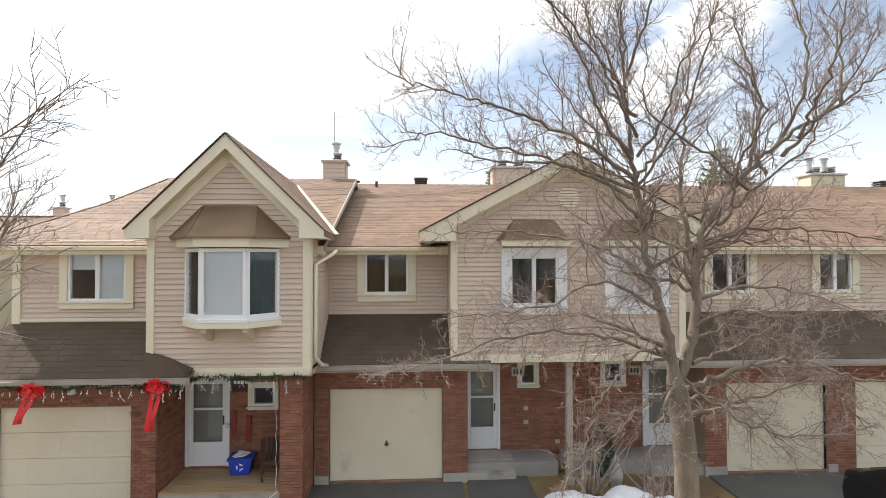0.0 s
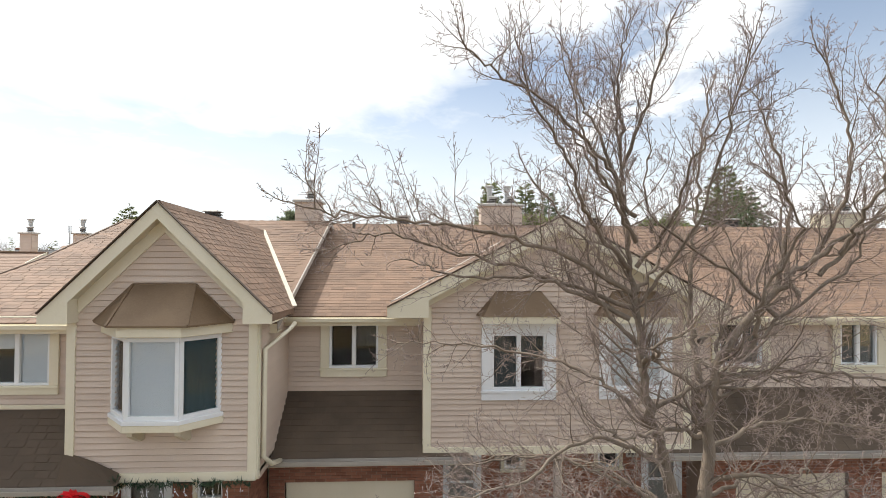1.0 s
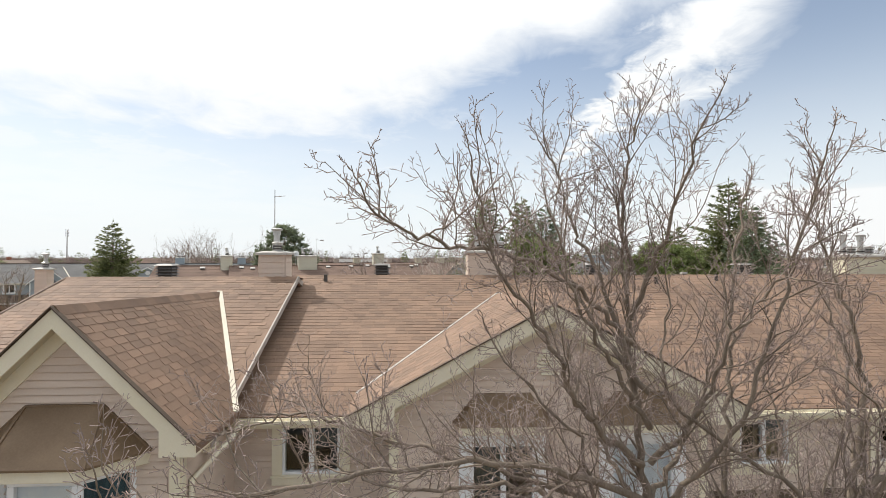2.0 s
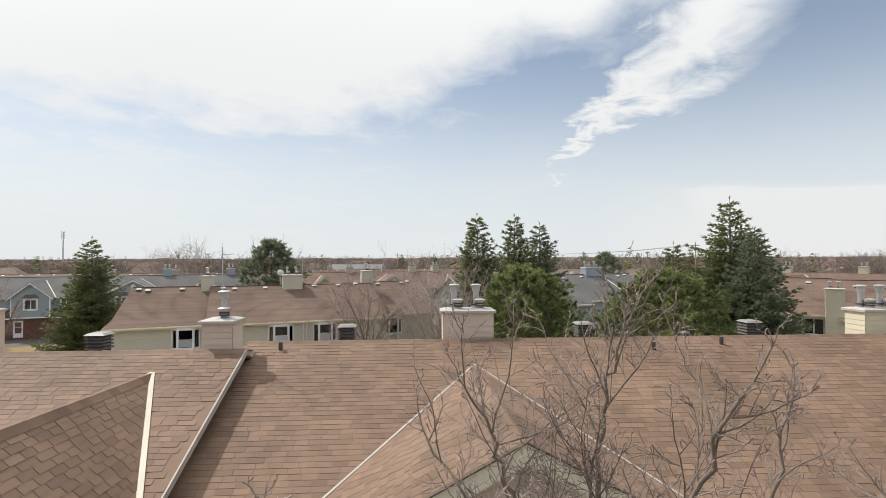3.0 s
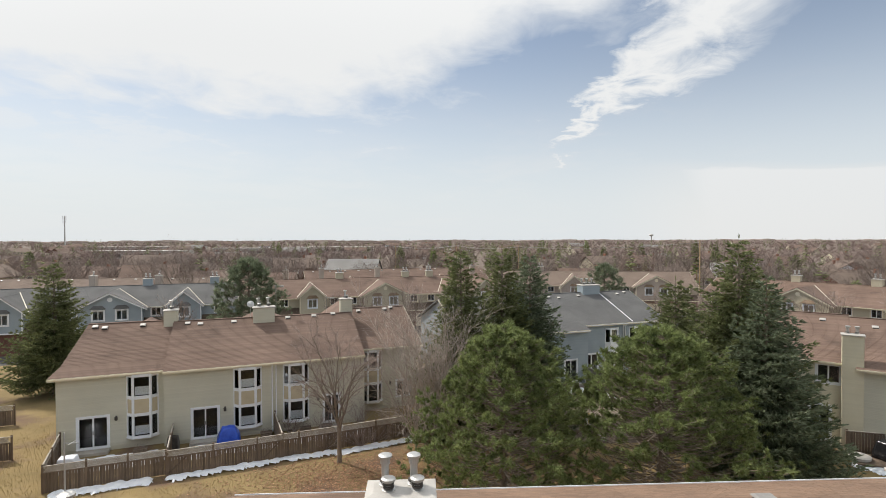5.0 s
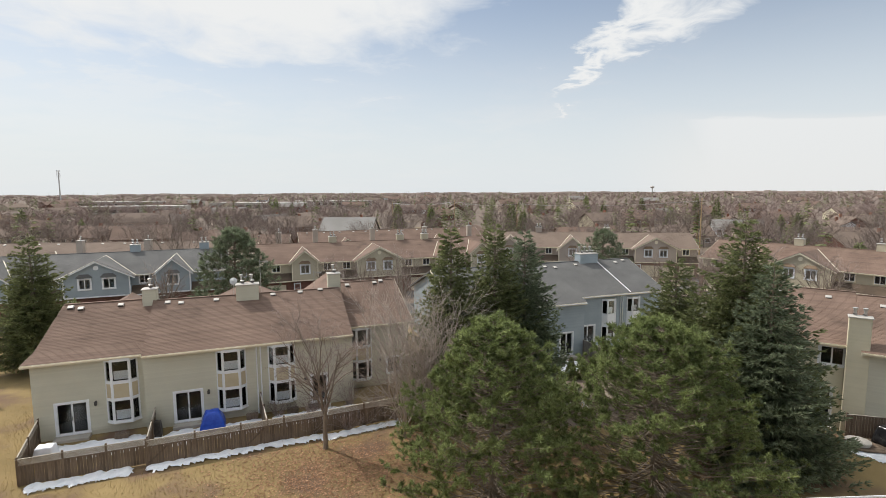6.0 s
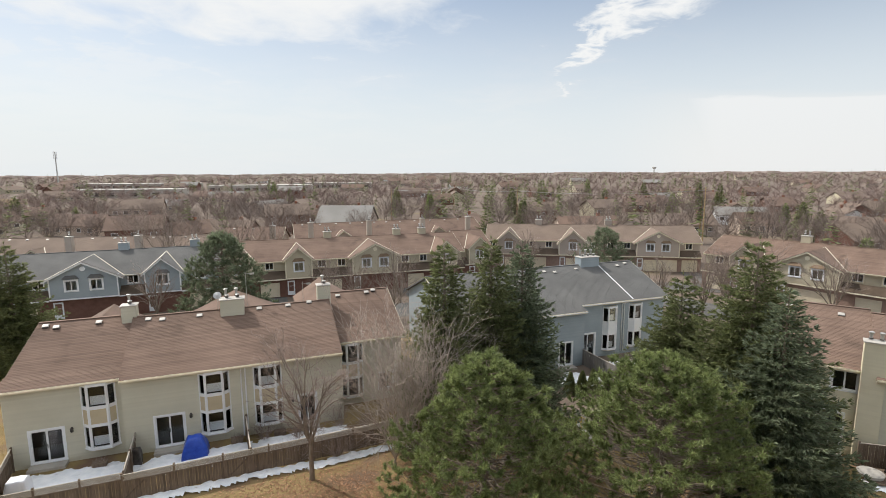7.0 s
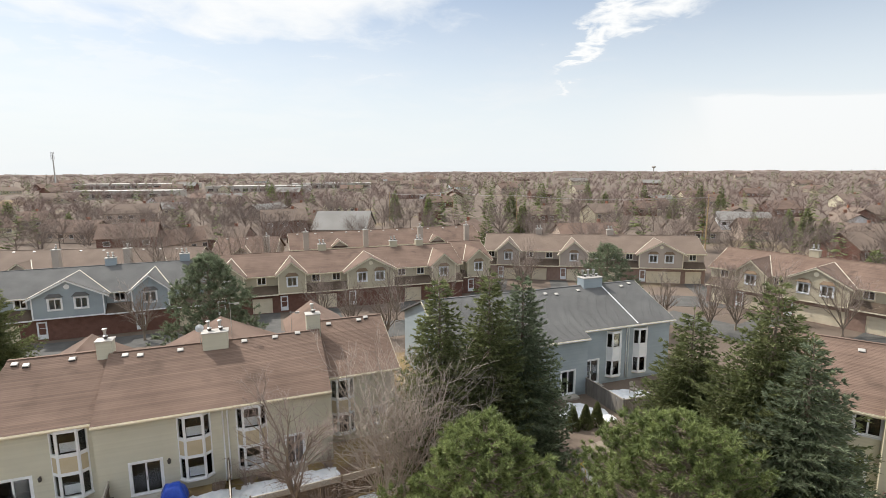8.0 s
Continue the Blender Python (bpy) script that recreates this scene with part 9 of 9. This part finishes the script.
# wall plaque, scarf and scroll ornaments on the porch
b = Mesh()
b.box(0, 0.42, -0.02, 0, 0, 0.3)
pq = solo("wall_plaque", b, DARKWOOD, pose(-4.66, 0.185, 2.12), "dark plaque with pale bars on the porch wall", "plaque")
b = Mesh()
for k in range(4):
    b.box(0.05 + k * 0.085, 0.11 + k * 0.085, -0.03, -0.021, 0.18, 0.25)
part("plate_bar", b, CURTAIN, pq)
b = Mesh()
for x, z0, w_ in ((0.0, 0.0, 0.09), (0.3, -0.12, 0.12)):
    b.slab([(x, -0.03, z0), (x + w_, -0.04, z0), (x + w_ + 0.03, -0.05, z0 + 0.6), (x + 0.02, -0.03, z0 + 0.62)], (0, -0.02, 0))
solo("hanging_scarf", b, MAROON, pose(-4.64, 0.19, 1.1), "red and white cloth hung beside the door", "scarf")


def scroll(m, label):
    s = Mesh()
    for k in (0, 1):
        pts = [(0.1 * k + (0.01 + 0.005 * i) * math.cos(i * 0.7), 0, (0.01 + 0.005 * i) * math.sin(i * 0.7)) for i in range(14)]
        s.tube(pts, [0.006] * 14, 5, False)
    solo("scroll_ornament", s, DARKVENT, m, label, "ornament", "iron scrolls")


scroll(pose(-6.2, -1.09, 2.0), "small wrought iron scroll on the brick")
scroll(pose(-4.75, 0.15, 1.35), "small wrought iron scroll by the door")
b = Mesh()
pts = [(0.012 * math.sin(i * 1.3), 0, 2.7 - i * 0.1) for i in range(26)]
b.tube(pts, [0.0045] * 26, 5, False)
b.tube([(0, 0, 0.2), (-0.3, -0.15, 0.03), (-1.0, -0.3, 0.02), (-1.3, 0.2, 0.1)], [0.008] * 4, 5, False)
solo("light_cable", b, CURTAIN, pose(-3.3, -1.1, 0.15), "white light string cable down the pier", "cable")
# lamp over the garage
b = Mesh()
b.lathe(0, 0, [(0.03, 0), (0.075, -0.03), (0.08, -0.1), (0.02, -0.12)], 12)
solo("wall_lamp", b, CURTAIN, pose(-7.35, -1.16, 2.56), "small round white lamp under the garage eave", "lamp")

# porch post and pot by the pair of porches
b = Mesh()
b.box(-0.07, 0.07, -0.07, 0.07, 0.0, 2.84)
b.box(-0.1, 0.1, -0.1, 0.1, 0.0, 0.15), b.box(-0.1, 0.1, -0.1, 0.1, 2.7, 2.84)
solo("porch_post", b, SIDE_PINK, pose(3.1, -0.22, 0), "square painted timber porch post", "post", bevel=0.008)
b = Mesh()
b.lathe(0, 0, [(0.14, 0), (0.2, 0.32), (0.22, 0.34), (0.2, 0.36)], 14)
pot = solo("evergreen_pot", b, GREENBIN, pose(4.0, 0.2, 0), "potted dark evergreen beside the porch", "potted plant")
vs, fs = [], []
for k in range(160):
    f = rg.random()
    q = rg.uniform(0, 6.28)
    r = 0.28 * (1 - f) ** 0.6
    needles(vs, fs, Vector((math.cos(q) * r, math.sin(q) * r, 0.36 + f * 0.85)), Vector((math.cos(q), math.sin(q), 0.8)), 0.12, 0.014, rg, 6, 0.4)
nm = Mesh()
nm.v, nm.f = vs, fs
part("foliage", nm, GARLAND, pot)
b = Mesh()
b.lathe(0, 0, [(0.11, 0), (0.16, 0.25), (0.13, 0.4), (0.07, 0.55), (0.09, 0.62), (0.02, 0.72)], 12)
solo("garden_ornament", b, CAPMETAL, pose(4.1, -0.45, 0), "pale grey stone garden ornament", "ornament")
for x, z in ((2.95, 1.35), (2.95, 1.0), (3.75, 0.5)):
    b = Mesh()
    b.box(-0.06, 0.06, -0.03, 0, 0, 0.1)
    solo("wall_box", b, CAPMETAL, pose(x - 0.6, 0.965, z), "small pale meter box on the brick", "meter box", "boxes on the porch wall", bevel=0.006)

# -- the parked car in the double drive --
car = thing("car", pose(8.9, -4.1, 0.03, 0, 0, 0), "black parked hatchback on the driveway", "car")


def car_body():
    bm = bmesh.new()
    prof = [(-2.05, 0.35), (-2.1, 0.6), (-1.98, 0.86), (-1.0, 0.98), (-0.35, 1.42), (0.9, 1.44), (1.7, 1.05), (1.98, 0.98), (2.05, 0.6), (2.0, 0.35)]
    rows = []
    for x, k in ((-0.86, 0.92), (-0.80, 1.0), (0.80, 1.0), (0.86, 0.92)):
        row = []
        for y, z in prof:
            tuck = 0.16 * max(0, (z - 0.98) / 0.46)
            xx = x * (1 - tuck)
            zz = 0.35 + (z - 0.35) * (k if z > 0.5 else 1)
            row.append(bm.verts.new((xx, y, zz)))
        rows.append(row)
    for a, b in zip(rows, rows[1:]):
        for i in range(len(prof) - 1):
            bm.faces.new((a[i], a[i + 1], b[i + 1], b[i]))
    for r in (rows[0], rows[-1]):
        bm.faces.new(r)
    bm.faces.new([r[0] for r in rows] + [r[-1] for r in reversed(rows)])
    bmesh.ops.recalc_face_normals(bm, faces=bm.faces[:])
    me = bpy.data.meshes.new("body")
    bm.to_mesh(me)
    bm.free()
    me.materials.append(BLACK)
    return me


body = new("body", car_body())
body.parent = car
md = body.modifiers.new("edge", "BEVEL")
md.width, md.segments = 0.05, 3
for nm_, pts_ in (("windscreen", [(-0.66, -0.93, 1.02), (0.66, -0.93, 1.02), (0.58, -0.42, 1.37), (-0.58, -0.42, 1.37)]), ("rear_window", [(-0.58, 1.0, 1.39), (0.58, 1.0, 1.39), (0.66, 1.6, 1.12), (-0.66, 1.6, 1.12)])):
    g = Mesh()
    g.slab(pts_, (0, 0, 0.025))
    part(nm_, g, DARKVENT, car, "dark tinted glass")
for x in (-0.8, 0.8):
    for y in (-1.3, 1.3):
        t_ = Mesh()
        t_.tube([(x - 0.1, y, 0.31), (x + 0.1, y, 0.31)], [0.31, 0.31], 20)
        wl2 = part("wheel", t_, DARKVENT, car)
        rm = Mesh()
        s_ = 0.11 if x > 0 else -0.11
        rm.tube([(x + s_ * 0.9, y, 0.31), (x + s_, y, 0.31)], [0.2, 0.18], 16)
        part("rim", rm, GALV, wl2)
    lt = Mesh()
    lt.box(x * 0.78 - 0.14, x * 0.78 + 0.14, -2.1, -2.03, 0.66, 0.8)
    part("headlight", lt, CAPMETAL, car)
